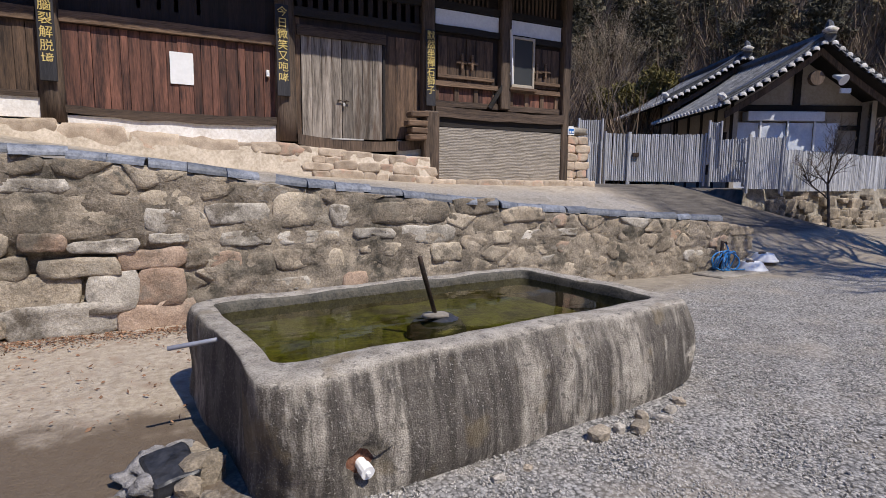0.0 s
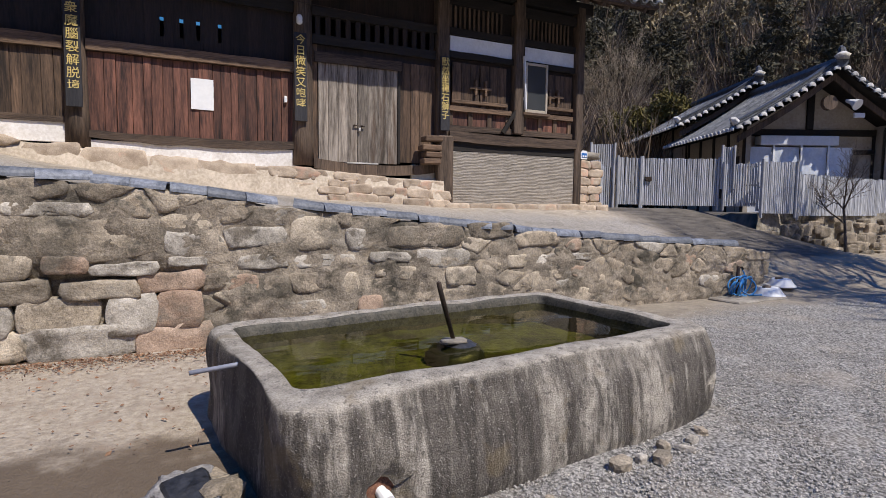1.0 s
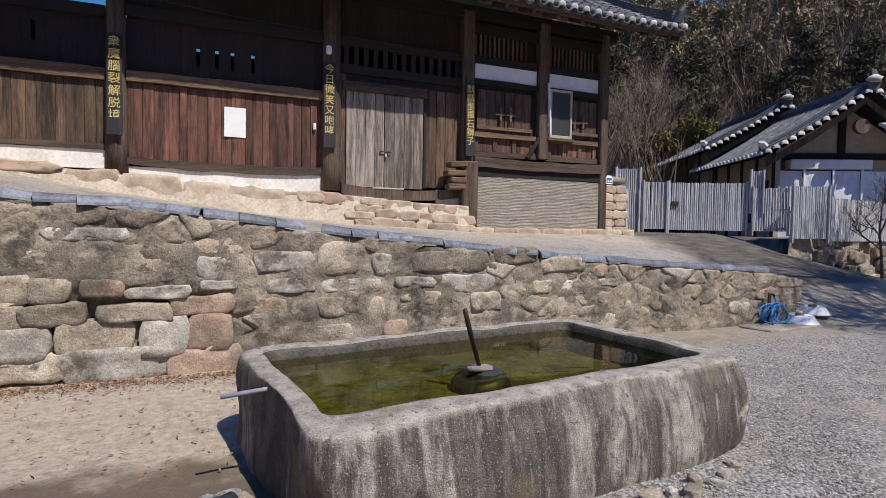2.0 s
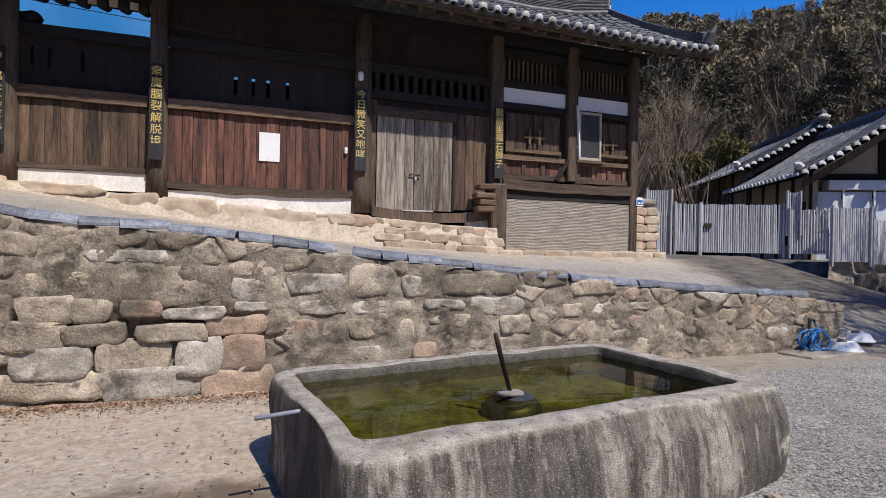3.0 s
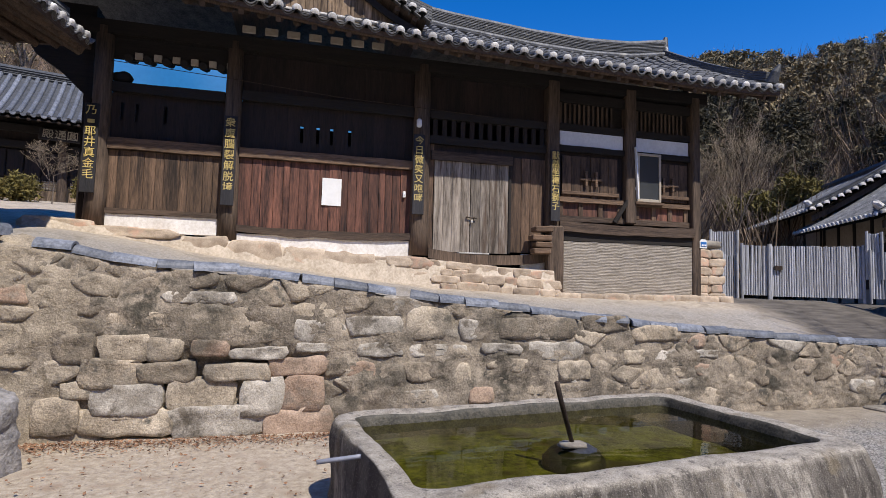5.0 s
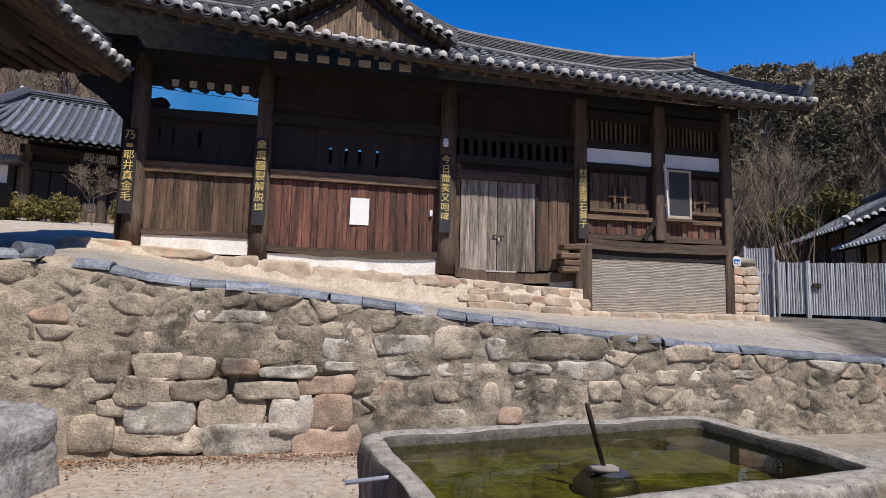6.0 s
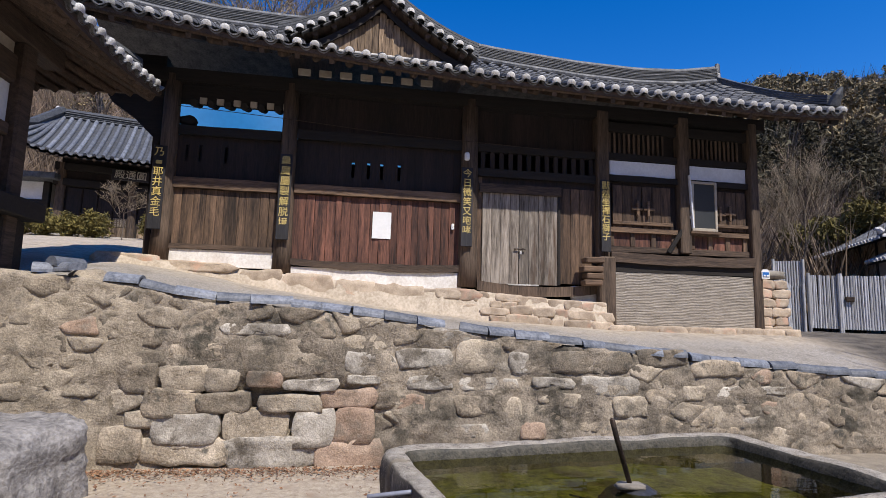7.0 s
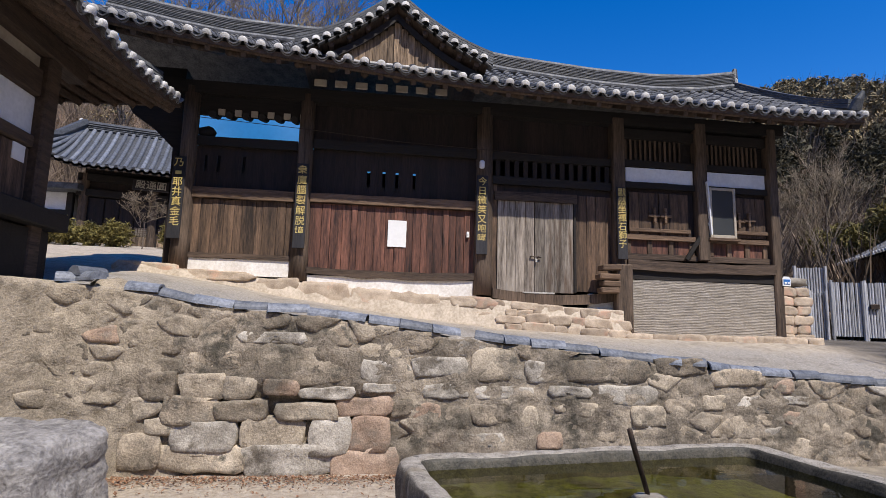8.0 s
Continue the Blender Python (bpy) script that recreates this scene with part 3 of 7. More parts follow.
def wall_stone(wall, poly, proud, mat, seed, tilt=0.04, depth=0.22):
    """One stone of the wall, its outline given in (x, z) along the wall."""
    r = random.Random(seed)
    cx, cz = sum(p[0] for p in poly) / len(poly), sum(p[1] for p in poly) / len(poly)
    a, b, base = r.uniform(-tilt, tilt), r.uniform(-tilt, tilt * 0.6), float(wall_y(cx))

    def front(x, z):
        X, Z = cx + x, cz + z
        return float(wall_y(X)) - base + swell(X, Z) - proud + a * x + b * z + 0.024 * noise.fractal(Vector((X * 5, seed, Z * 5)), 0.8, 2, 5)
    bm = outline_stone([(x - cx, z - cz) for x, z in poly], front, depth, seed)
    piece("stone", mesh_from("stone", bm, mat, True), Matrix.Translation((cx, base, cz)), wall)


def cell(i, seeds, stretch=1.75):
    """The part of the wall's face nearer to one seed than to the others (heights count more than lengths)."""
    x, z = seeds[i]
    poly = [(x - 0.5, z - 0.25), (x + 0.5, z - 0.25), (x + 0.5, z + 0.25), (x - 0.5, z + 0.25)]
    for k, (u, v) in enumerate(seeds):
        if k == i or abs(u - x) > 1.2 or abs(v - z) > 0.7:
            continue
        nx, nz = u - x, (v - z) * stretch * stretch
        c = nx * (u + x) / 2 + nz * (v + z) / 2
        out = []
        for p, q in zip(poly, poly[1:] + poly[:1]):
            d, e = p[0] * nx + p[1] * nz - c, q[0] * nx + q[1] * nz - c
            if d <= 0:
                out.append(p)
            if d * e < 0:
                t = d / (d - e)
                out.append((p[0] + (q[0] - p[0]) * t, p[1] + (q[1] - p[1]) * t))
        poly = out
        if len(poly) < 3:
            return []
    return poly


# stones that can be told apart: middle, width, height and kind (0 grey, 1 reddish, 2 pale, 3 tan), the loose courses first
LOOSE = ((-1.77, 0.42, 0.64, 0.27, 2), (-1.06, 0.42, 0.62, 0.37, 3), (-0.45, 0.4, 0.41, 0.34, 2), (-0.02, 0.43, 0.42, 0.31, 1), (-2.22, 0.5, 0.27, 0.18, 3),
         (-1.93, 0.68, 0.53, 0.25, 0), (-1.42, 0.68, 0.51, 0.19, 3), (-0.71, 0.68, 0.65, 0.16, 3), (-1.84, 0.94, 0.43, 0.25, 3), (-1.45, 0.92, 0.32, 0.23, 3),
         (-1.0, 0.92, 0.36, 0.17, 1), (-0.51, 0.87, 0.58, 0.11, 2), (-0.08, 0.72, 0.57, 0.2, 1), (-1.78, 0.17, 0.89, 0.23, 3), (-0.86, 0.14, 0.92, 0.29, 2),
         (-0.04, 0.11, 0.66, 0.31, 1), (-2.41, 0.24, 0.38, 0.3, 0))
BEDDED = ((-2.3, 0.94, 0.39, 0.28, 0), (-1.69, 1.21, 0.67, 0.2, 0), (-0.75, 1.2, 1.02, 0.42, 3), (-1.12, 1.46, 0.71, 0.12, 2), (0.17, 1.1, 0.56, 0.25, 2),
          (0.08, 0.93, 0.37, 0.09, 2), (0.77, 1.18, 0.65, 0.23, 2), (1.42, 1.2, 0.52, 0.33, 3), (1.92, 1.14, 0.25, 0.22, 2), (0.84, 0.9, 0.52, 0.14, 2),
          (1.55, 0.88, 0.76, 0.15, 2), (2.35, 0.9, 0.52, 0.12, 2), (3.1, 0.87, 0.75, 0.24, 2), (0.62, 0.67, 0.32, 0.16, 1), (1.81, 0.58, 0.28, 0.29, 3),
          (1.17, 0.35, 0.7, 0.16, 2), (2.09, 0.35, 0.31, 0.17, 1), (3.35, 0.63, 0.44, 0.24, 3), (2.84, 1.15, 1.08, 0.25, 0), (3.81, 1.22, 0.67, 0.2, 0),
          (4.71, 0.78, 0.4, 0.17, 2), (5.37, 0.81, 0.42, 0.1, 2), (4.69, 0.5, 0.44, 0.27, 3), (4.23, 0.78, 0.3, 0.19, 3), (4.58, 1.08, 0.75, 0.17, 0))


def build_retaining_wall():
    wall = thing("retaining_wall", (2, 6.5, 0), "retaining wall of lichened field stones set in rough grey mortar", "wall", kind="structure")
    xs = np.arange(-7.0, 9.66, 0.03)
    vs = np.linspace(0, 1, 56)
    X, V = np.meshgrid(xs, vs, indexing="ij")
    T = wall_top(X) + np.array([0.03 * noise.fractal(Vector((x * 1.9, 4, 0)), 1, 2, 4) for x in xs])[:, None]
    Z = -0.1 + V * (T + 0.1)
    dry = np.exp(-(((X + 1.05) / 1.25) ** 6)) * np.exp(-(((Z - 0.4) / 0.5) ** 6))
    Y = np.empty_like(X)
    for i in range(X.shape[0]):
        for j in range(X.shape[1]):
            x, z = X[i, j], Z[i, j]
            p = Vector((x * 2.6, 0.0, z * 3.4))
            Y[i, j] = swell(x, z) + 0.034 * noise.fractal(p, 0.8, 2.0, 6) + 0.016 * abs(noise.noise(p * 4.1))
    Y = wall_y(X) + Y + dry * 0.1 - (1 - V) * 0.03 + 0.005
    Y[:, -1] += 0.05
    back = np.stack([X[:, -1:], Y[:, -1:] + 0.4, Z[:, -1:] - 0.01], 2)
    verts = np.concatenate([np.stack([X, Y, Z], 2), back], 1)
    mortar = soup("mortar", verts.reshape(-1, 3), grid_faces(len(xs), len(vs) + 1), M_MORTAR, wall, smooth=True)
    mortar.data.materials.append(M_CLAY)
    mortar.data.polygons.foreach_set("material_index", [1 if x + 0.5 * noise.fractal(Vector((x * 2.3, 9, k % 56 * 0.06)), 1, 2, 4) < -2.35 else 0
                                                        for x in xs[:-1] for k in range(56)])
    bm = boulder_bm((0.42, 0.75, 0.86), 4, 3, 0.2, 0.75)
    bmesh.ops.translate(bm, verts=bm.verts, vec=(9.52, 6.95, 0.36))
    part("wall_end", bm, M_MORTAR, wall, smooth=True)
    kinds = (M_STONE, M_PINK, M_PALE, M_TAN)
    k = 0
    for group, proud in ((LOOSE, 0.03), (BEDDED, 0.012)):
        for x, z, w, h, c in group:
            k += 1
            j = lambda: rng.uniform(-0.1, 0.1)
            g = 1.1 if group is LOOSE else 1.02
            w, h = w * g, h * g
            poly = [(x + w * (0.5 * u + j() * 0.35), z + h * (0.5 * v + j())) for u, v in ((-1, -1), (-0.1, -1.08), (1, -1), (1.04, 0), (1, 1), (0.1, 1.08), (-1, 1), (-1.04, 0))]
            wall_stone(wall, poly, proud + rng.uniform(-0.01, 0.012), kinds[c], k, 0.07 if group is LOOSE else 0.03)
    # the rest: seeds strewn between them, each stone filling its own share of the face
    taken = LOOSE + BEDDED
    seeds = []
    for x, z, w, h, c in taken:
        n = max(1, round(w / (h * 1.5)))
        seeds += [(x + w * ((i + 0.5) / n - 0.5), z) for i in range(n)]
    fixed = len(seeds)
    for _ in range(6000):
        x, z = rng.uniform(-4.9, 9.4), rng.uniform(0.03, 2.1)
        if z > wall_top(x) - 0.06 or any(abs(x - a) < w / 2 + 0.09 and abs(z - b) < h / 2 + 0.055 for a, b, w, h, c in taken):
            continue
        gap = 0.3 + 0.16 * noise.noise(Vector((x * 0.7, z * 1.3, 2)))
        if all(math.hypot(x - a, (z - b) * 1.75) > gap for a, b in seeds):
            seeds.append((x, z))
    for i in range(fixed, len(seeds)):
        x, z = seeds[i]
        poly = [(a, min(b, float(wall_top(a)) + 0.01)) for a, b in cell(i, seeds)]
        if len(poly) < 3:
            continue
        mx, mz = sum(p[0] for p in poly) / len(poly), sum(p[1] for p in poly) / len(poly)
        shrink = rng.uniform(0.84, 0.96)
        poly = [(mx + (a - mx) * shrink, mz + (b - mz) * (shrink - 0.03)) for a, b in poly]
        clay = x < -2.5
        mat = rng.choices((M_STONE, M_PINK, M_PALE, M_TAN, M_CLAY), (1, 0.5, 0.3, 2, 8) if clay else (7, 0.6, 0.9, 2, 0))[0]
        wall_stone(wall, poly, rng.uniform(-0.016, 0.014) if clay else rng.uniform(-0.012, 0.018), mat, 200 + i, 0.05)
    # half-round tiles laid along the top
    bm = boulder_bm((0.5, 0.34, 0.3), 61, 3, 0.3, 0.1)
    bmesh.ops.translate(bm, verts=bm.verts, vec=(-2.95, 6.6, 1.93))
    part("mortar_mound", bm, M_CLAY, wall, "lump of tan mortar at the end of the coping", True)
    for x, y, z, yaw in ((-3.3, 6.42, 2.03, 20), (-3.12, 6.36, 2.04, -35), (-3.2, 6.5, 2.1, 60)):
        bm = bmesh.new()
        tube(bm, [(-0.17, 0, 0), (0.17, 0, 0.01)], [0.1, 0.09], 10, True, (0, math.pi))
        bm.transform(Matrix.Translation((x, y, z)) @ pose(0, 0, 0, 8, 0, yaw))
        part("coping_tile", bm, M_COPE, wall)
    x = -2.72
    i = 0
    while x < 8.9:
        ln = rng.uniform(0.33, 0.46)
        if 0.95 < x < 1.1 or 2.3 < x < 2.45:
            x += 0.1
            continue
        a, b = Vector((x, wall_y(x) + 0.1, wall_top(x) - 0.005)), Vector((x + ln, wall_y(x + ln) + 0.1, wall_top(x + ln) - 0.005))
        lift, yaw = rng.uniform(0.0, 0.035), rng.uniform(-0.05, 0.05)
        a.y += yaw
        b.y -= yaw
        b.z += lift
        bm = bmesh.new()
        outer, inner = rng.uniform(0.095, 0.112), 0.08
        r1 = tube(bm, [a, b], [outer, outer * 0.9], 10, False, (0, math.pi))
        r2 = tube(bm, [a, b], [inner, inner * 0.9], 10, False, (0, math.pi))
        for e in (0, 1):
            for q in range(10):
                bm.faces.new((r1[e][q], r1[e][q + 1], r2[e][q + 1], r2[e][q]))
        for q in (0, 10):
            bm.faces.new((r1[0][q], r1[1][q], r2[1][q], r2[0][q]))
        part("coping_tile", bm, M_COPE, wall, smooth=False)
        x += ln - rng.uniform(-0.015, 0.03)
        i += 1


build_retaining_wall()


# ---- the stone trough ----
TROUGH = Matrix.Translation((1.96, 3.587, 0)) @ pose(0, 0, 0, 0, 0, 8)


def round_rect(x0, x1, y0, y1, r, near=1.0):
    """A rounded rectangle with the same count of points on each quarter."""
    pts = []
    for px, py, a0 in ((x1, y1, 0), (x0, y1, 90), (x0, y0, 180), (x1, y0, 270)):
        r2 = r * near if a0 == 180 else r
        cx, cy = px + (r2 if px == x0 else -r2), py + (r2 if py == y0 else -r2)
        pts += [(cx + r2 * math.cos(radians(a0 + 90 * k / 14)), cy + r2 * math.sin(radians(a0 + 90 * k / 14))) for k in range(15)]
    out = []
    for i, p in enumerate(pts):
        q = pts[(i + 1) % len(pts)]
        m = max(1, int(math.hypot(q[0] - p[0], q[1] - p[1]) / 0.045)) if (i % 15) == 14 else 1
        out += [(p[0] + (q[0] - p[0]) * k / 40, p[1] + (q[1] - p[1]) * k / 40) for k in range(0, 40)] if (i % 15) == 14 else [p]
    return out


def build_trough():
    trough = thing("stone_trough", (1.96, 3.587, 0), "long weathered stone water trough with dark run-off streaks, on gravel", "trough")
    outer = [(-1.67, 1.68, -1.05, 1.04, 0.22, -0.06), (-1.685, 1.7, -1.075, 1.06, 0.24, 0.05), (-1.685, 1.73, -1.075, 1.07, 0.25, 0.15),
             (-1.68, 1.74, -1.065, 1.08, 0.26, 0.25), (-1.675, 1.75, -1.045, 1.08, 0.26, 0.35), (-1.67, 1.75, -1.025, 1.08, 0.26, 0.44),
             (-1.67, 1.74, -0.99, 1.08, 0.26, 0.52), (-1.665, 1.73, -0.96, 1.08, 0.25, 0.59), (-1.66, 1.72, -0.945, 1.07, 0.25, 0.62),
             (-1.65, 1.705, -0.925, 1.055, 0.24, 0.637), (-1.625, 1.67, -0.885, 1.02, 0.22, 0.644), (-1.56, 1.58, -0.77, 0.93, 0.17, 0.642),
             (-1.52, 1.535, -0.735, 0.88, 0.15, 0.638), (-1.51, 1.52, -0.725, 0.865, 0.14, 0.615), (-1.5, 1.51, -0.71, 0.85, 0.14, 0.55),
             (-1.49, 1.5, -0.7, 0.84, 0.14, 0.44), (-1.47, 1.48, -0.68, 0.82, 0.14, 0.3)]
    rings = [[(x, y, o[5]) for x, y in round_rect(*o[:5], near=max(0.5, 0.9 - 0.06 * i) if i < 10 else 1.0)] for i, o in enumerate(outer)]
    n = len(rings[0])
    verts = []
    for i, ring in enumerate(rings):
        for x, y, z in ring:
            p = Vector((x, y, z))
            d = noise.noise_vector(p * 2.2) * 0.018 + noise.noise_vector(p * 7.0) * 0.006
            if i < 9:
                # worn lower edge: the foot comes and goes, and the end by the spout is hacked back
                d += Vector((x, y, 0)).normalized() * 0.035 * noise.noise(Vector((x * 1.3, y * 1.3, z * 3)))
                hack = max(0.0, 1 - math.hypot((x + 1.74) / 0.36, (y + 1.1) / 0.4))
                d += Vector((0.12, 0.06, 0)) * hack * max(0.0, 1 - z / 0.62) * (1.2 + noise.noise(p * 6))
                foot = max(0.0, 1 - math.hypot((x - 1.6) / 0.5, (y + 1.1) / 0.5))
                if i < 3:
                    d.z += 0.14 * foot
                # the outlet: a broken hollow near the foot of the long side
                hole = math.exp(-(((x + 1.2) / 0.11) ** 2) - (((z - 0.15) / 0.1) ** 2)) if y < -0.9 else 0.0
                d.y += 0.2 * hole
            verts.append(TROUGH @ (p + d))
    faces = []
    for i in range(len(rings) - 1):
        for k in range(n):
            k2 = (k + 1) % n
            faces.append((i * n + k, i * n + k2, (i + 1) * n + k2, (i + 1) * n + k))
    body = soup("body", verts, faces, M_TROUGH, trough, smooth=True)
    body.data.materials.append(M_WET_SHADED)
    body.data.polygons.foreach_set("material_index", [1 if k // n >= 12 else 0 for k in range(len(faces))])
    bm = bmesh.new()
    block(bm, (-1.56, -0.76, 0.34), (1.58, 0.9, 0.45), 0, None)
    bmesh.ops.subdivide_edges(bm, edges=bm.edges, cuts=12, use_grid_fill=True)
    for v in bm.verts:
        v.co.z += 0.03 * noise.fractal(v.co * 4, 1, 2, 3) - 0.09 * step(v.co.x, 0.3, 1.5)
    bm.transform(TROUGH)
    part("algae_bed", bm, M_ALGAE, trough, "green algae-covered floor", True)
    bm = bmesh.new()
    f = [bm.verts.new(TROUGH @ Vector((x, y, 0.562))) for x, y in round_rect(-1.54, 1.55, -0.75, 0.89, 0.14)]
    bm.faces.new(f)
    w = part("water", bm, M_WATER, trough, "still clear green water")
    # outlet plug
    bm = bmesh.new()
    tube(bm, [(-1.2, -1.05, 0.125), (-1.2, -0.9, 0.15)], 0.03, 14)
    tube(bm, [(-1.2, -1.05, 0.125), (-1.2, -1.0, 0.135)], 0.036, 14)
    tube(bm, [(-1.2, -1.065, 0.122), (-1.2, -1.04, 0.127)], [0.01, 0.014], 8)
    bm.transform(TROUGH)
    part("outlet_plug", bm, M_WHITE, trough, "white plastic outlet plug", False)
    bm = boulder_bm((0.3, 0.07, 0.26), 12, 3, 0.25, 0.1)
    bmesh.ops.translate(bm, verts=bm.verts, vec=(-1.2, -0.925, 0.15))
    bm.transform(TROUGH)
    part("outlet_hollow", bm, M_RUST, trough, "rust-red earth in the outlet hollow", True)


# Wet inner stone, its colour darkened further for the rim's shadow.
M_WET_SHADED = material("wet_shaded_stone", (0.022, 0.02, 0.014), (0.09, 0.08, 0.058), 7.0, 0.6, 0.5, vary=0)
M_RUST = material("rust_earth", (0.1, 0.04, 0.025), (0.27, 0.13, 0.08), 14, 0.95, 0.6, vary=0)
build_trough()


def build_lever():
    ob = thing("drain_lever", (1.78, 3.42, 0.3), "rusty iron drain lever on a dark box standing in the water", "lever")
    bm = bmesh.new()
    tube(bm, [(1.615, 3.36, 1.03), (1.62, 3.365, 1.025), (1.66, 3.38, 0.9), (1.765, 3.41, 0.59)], [0.006, 0.017, 0.018, 0.016], 10)
    part("rod", bm, M_IRON, ob, smooth=True)
    bm = boulder_bm((0.2, 0.15, 0.045), 5, 2, 0.3, 0.2)
    bmesh.ops.translate(bm, verts=bm.verts, vec=(1.765, 3.41, 0.596))
    part("collar", bm, M_CONC, ob, "pale limescaled collar", True)
    bm = bmesh.new()
    tube(bm, [(1.78, 3.42, 0.3), (1.78, 3.42, 0.5), (1.78, 3.42, 0.545), (1.775, 3.415, 0.566), (1.77, 3.415, 0.585)], [0.23, 0.21, 0.18, 0.12, 0.07], 18)
    for v in bm.verts:
        v.co += noise.noise_vector(v.co * 8) * 0.012
    part("drain_box", bm, M_SLATE, ob, "black wet drain box", True)


build_lever()


def build_spout():
    ob = thing("spout_pipe", (0.1, 3.35, 0.6), "grey plastic overflow pipe sticking out of the trough", "pipe")
    bm = bmesh.new()
    a, b = Vector((0.06, 3.365, 0.581)), Vector((0.34, 3.38, 0.6))
    r1 = tube(bm, [a, b], 0.014, 14, False)
    r2 = tube(bm, [a, b], 0.0105, 14, False)
    for k in range(14):
        k2 = (k + 1) % 14
        bm.faces.new((r1[0][k], r1[0][k2], r2[0][k2], r2[0][k]))
    part("pipe", bm, M_PIPE, ob, smooth=True)


build_spout()


# ---- the gate house ----
gate_house = thing("gate_house", (2.2, 11, 1.6), "old timber gate house with dark boards and grey tiled roof", "building")
P_X = {"a": (-3.36, 2.5, 0.3), "b": (-1.35, 2.34, 0.3), "c": (1.95, 2.2, 0.34), "d": (4.57, 1.45, 0.24), "m": (6.28, 3.0, 0.22), "e": (7.81, 1.5, 0.19)}


def build_frame():
    for i, (x, z, w) in enumerate(P_X.values()):
        bm = bmesh.new()
        if i < 3:
            tube(bm, [(x, FY, z), (x, FY, z + 0.5), (x, FY, 4.2), (x, FY, 5.75)], [w * 0.56, w * 0.53, w * 0.47, w * 0.44], 16)
            for v in bm.verts:
                v.co += noise.noise_vector(v.co * 2.3) * 0.014
        else:
            block(bm, (x - w / 2, FY - 0.14, z), (x + w / 2, FY + 0.12, 5.75), 0.02, None, 0.01, i)
        part("post", bm, M_POST, gate_house, smooth=i < 3)
    spans = {"1": (-3.22, -1.49), "2": (-1.21, 1.8), "3": (2.11, 4.46), "4": (4.68, 6.18), "5": (6.38, 7.73)}

    def rail(name, span, z0, z1, y0, y1, mat, sag=0.0, wear=0.012):
        bm = bmesh.new()
        n = 14
        a, b = span
        xs = [a + (b - a) * k / n for k in range(n + 1)]
        loops = []
        for x in xs:
            t = (x - a) / (b - a)
            s = sag * (1 - (2 * t - 1) ** 2)
            e = [noise.noise(Vector((x * 2.1, z0 * 5, c))) * wear for c in range(4)]
            loops.append([bm.verts.new(p) for p in ((x, y0, z0 - s + e[0]), (x, y0, z1 - s + e[1]), (x, y1, z1 - s + e[1]), (x, y1, z0 - s + e[0]))])
        for p, q in zip(loops, loops[1:]):
            for k in range(4):
                bm.faces.new((p[k], p[(k + 1) % 4], q[(k + 1) % 4], q[k]))
        bm.faces.new(loops[0])
        bm.faces.new(loops[-1][::-1])
        return part(name, bm, mat, gate_house)

    def boards(name, span, z0, z1, y, width, mat, label, sag=0.0, slots=()):
        holder = None
        a, b = span
        cuts = [a]
        while cuts[-1] < b - 0.04:
            w = width * rng.uniform(0.65, 1.3)
            cuts.append(min(b, cuts[-1] + w) if b - cuts[-1] - w > width * 0.5 else b)
        cuts = [c for c in cuts if all(abs(c - v) > 0.075 for v in slots)]
        holder = new(name)
        holder.matrix_basis = Matrix.Translation(((a + b) / 2, y, z0))
        link_under(holder, gate_house)
        holder["label"] = label
        for p, q in zip(cuts, cuts[1:]):
            m = (p + q) / 2
            s = sag * (1 - (2 * (m - a) / (b - a) - 1) ** 2)
            yy = y + rng.uniform(-0.008, 0.008)
            slit = [c for c in slots if p + 0.03 < c < q - 0.03]
            bm = bmesh.new()
            gap = -0.003 if mat == M_DARKZ else rng.uniform(0.001, 0.004)
            low = 4.24 if a < -2 else 4.12
            if slit:
                c = slit[0]
                for lo, hi in (((p + gap, yy, z0), (c - 0.028, yy + 0.03, z1)), ((c + 0.028, yy, z0), (q - gap, yy + 0.03, z1)),
                               ((c - 0.028, yy, z0), (c + 0.028, yy + 0.03, low)), ((c - 0.028, yy, low + 0.3), (c + 0.028, yy + 0.03, z1))):
                    block(bm, lo, hi)
            else:
                block(bm, (p + gap, yy, z0 - s), (q - gap, yy + 0.03, z1), 0.004, pose(0, 0, 0, 0, rng.uniform(-0.2, 0.2), rng.uniform(-0.4, 0.4)))
            part("board", bm, mat, holder)

    # bay 1 and bay 2: sill, board wall, rail, dark upper boards with slots, head beam
    rail("sill", spans["1"], 2.69, 2.78, FY - 0.06, FY + 0.08, M_SILL)
    boards("board_wall", spans["1"], 2.78, 3.74, FY, 0.19, M_BROWN, "greyish brown vertical boards")
    rail("rail", spans["1"], 3.75, 3.93, FY - 0.07, FY + 0.09, M_BEAM)
    boards("upper_board_wall", (-3.36, -1.36), 3.93, 4.7, FY + 0.05, 0.22, M_DARKZ, "upper boards coloured dark for eave shade, with narrow slots", slots=(-3.07, -2.85, -2.63, -2.42))
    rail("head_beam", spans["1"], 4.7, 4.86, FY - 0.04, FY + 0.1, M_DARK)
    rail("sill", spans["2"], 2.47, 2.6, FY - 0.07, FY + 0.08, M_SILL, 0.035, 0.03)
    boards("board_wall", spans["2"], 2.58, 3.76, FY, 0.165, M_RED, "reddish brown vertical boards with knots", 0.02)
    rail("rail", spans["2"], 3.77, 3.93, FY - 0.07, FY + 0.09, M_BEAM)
    boards("upper_board_wall", (-1.36, 1.95), 3.93, 4.76, FY + 0.05, 0.2, M_DARKZ, "upper boards coloured dark for eave shade, with narrow slots",
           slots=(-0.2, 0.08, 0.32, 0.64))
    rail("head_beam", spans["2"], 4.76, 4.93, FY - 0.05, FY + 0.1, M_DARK)
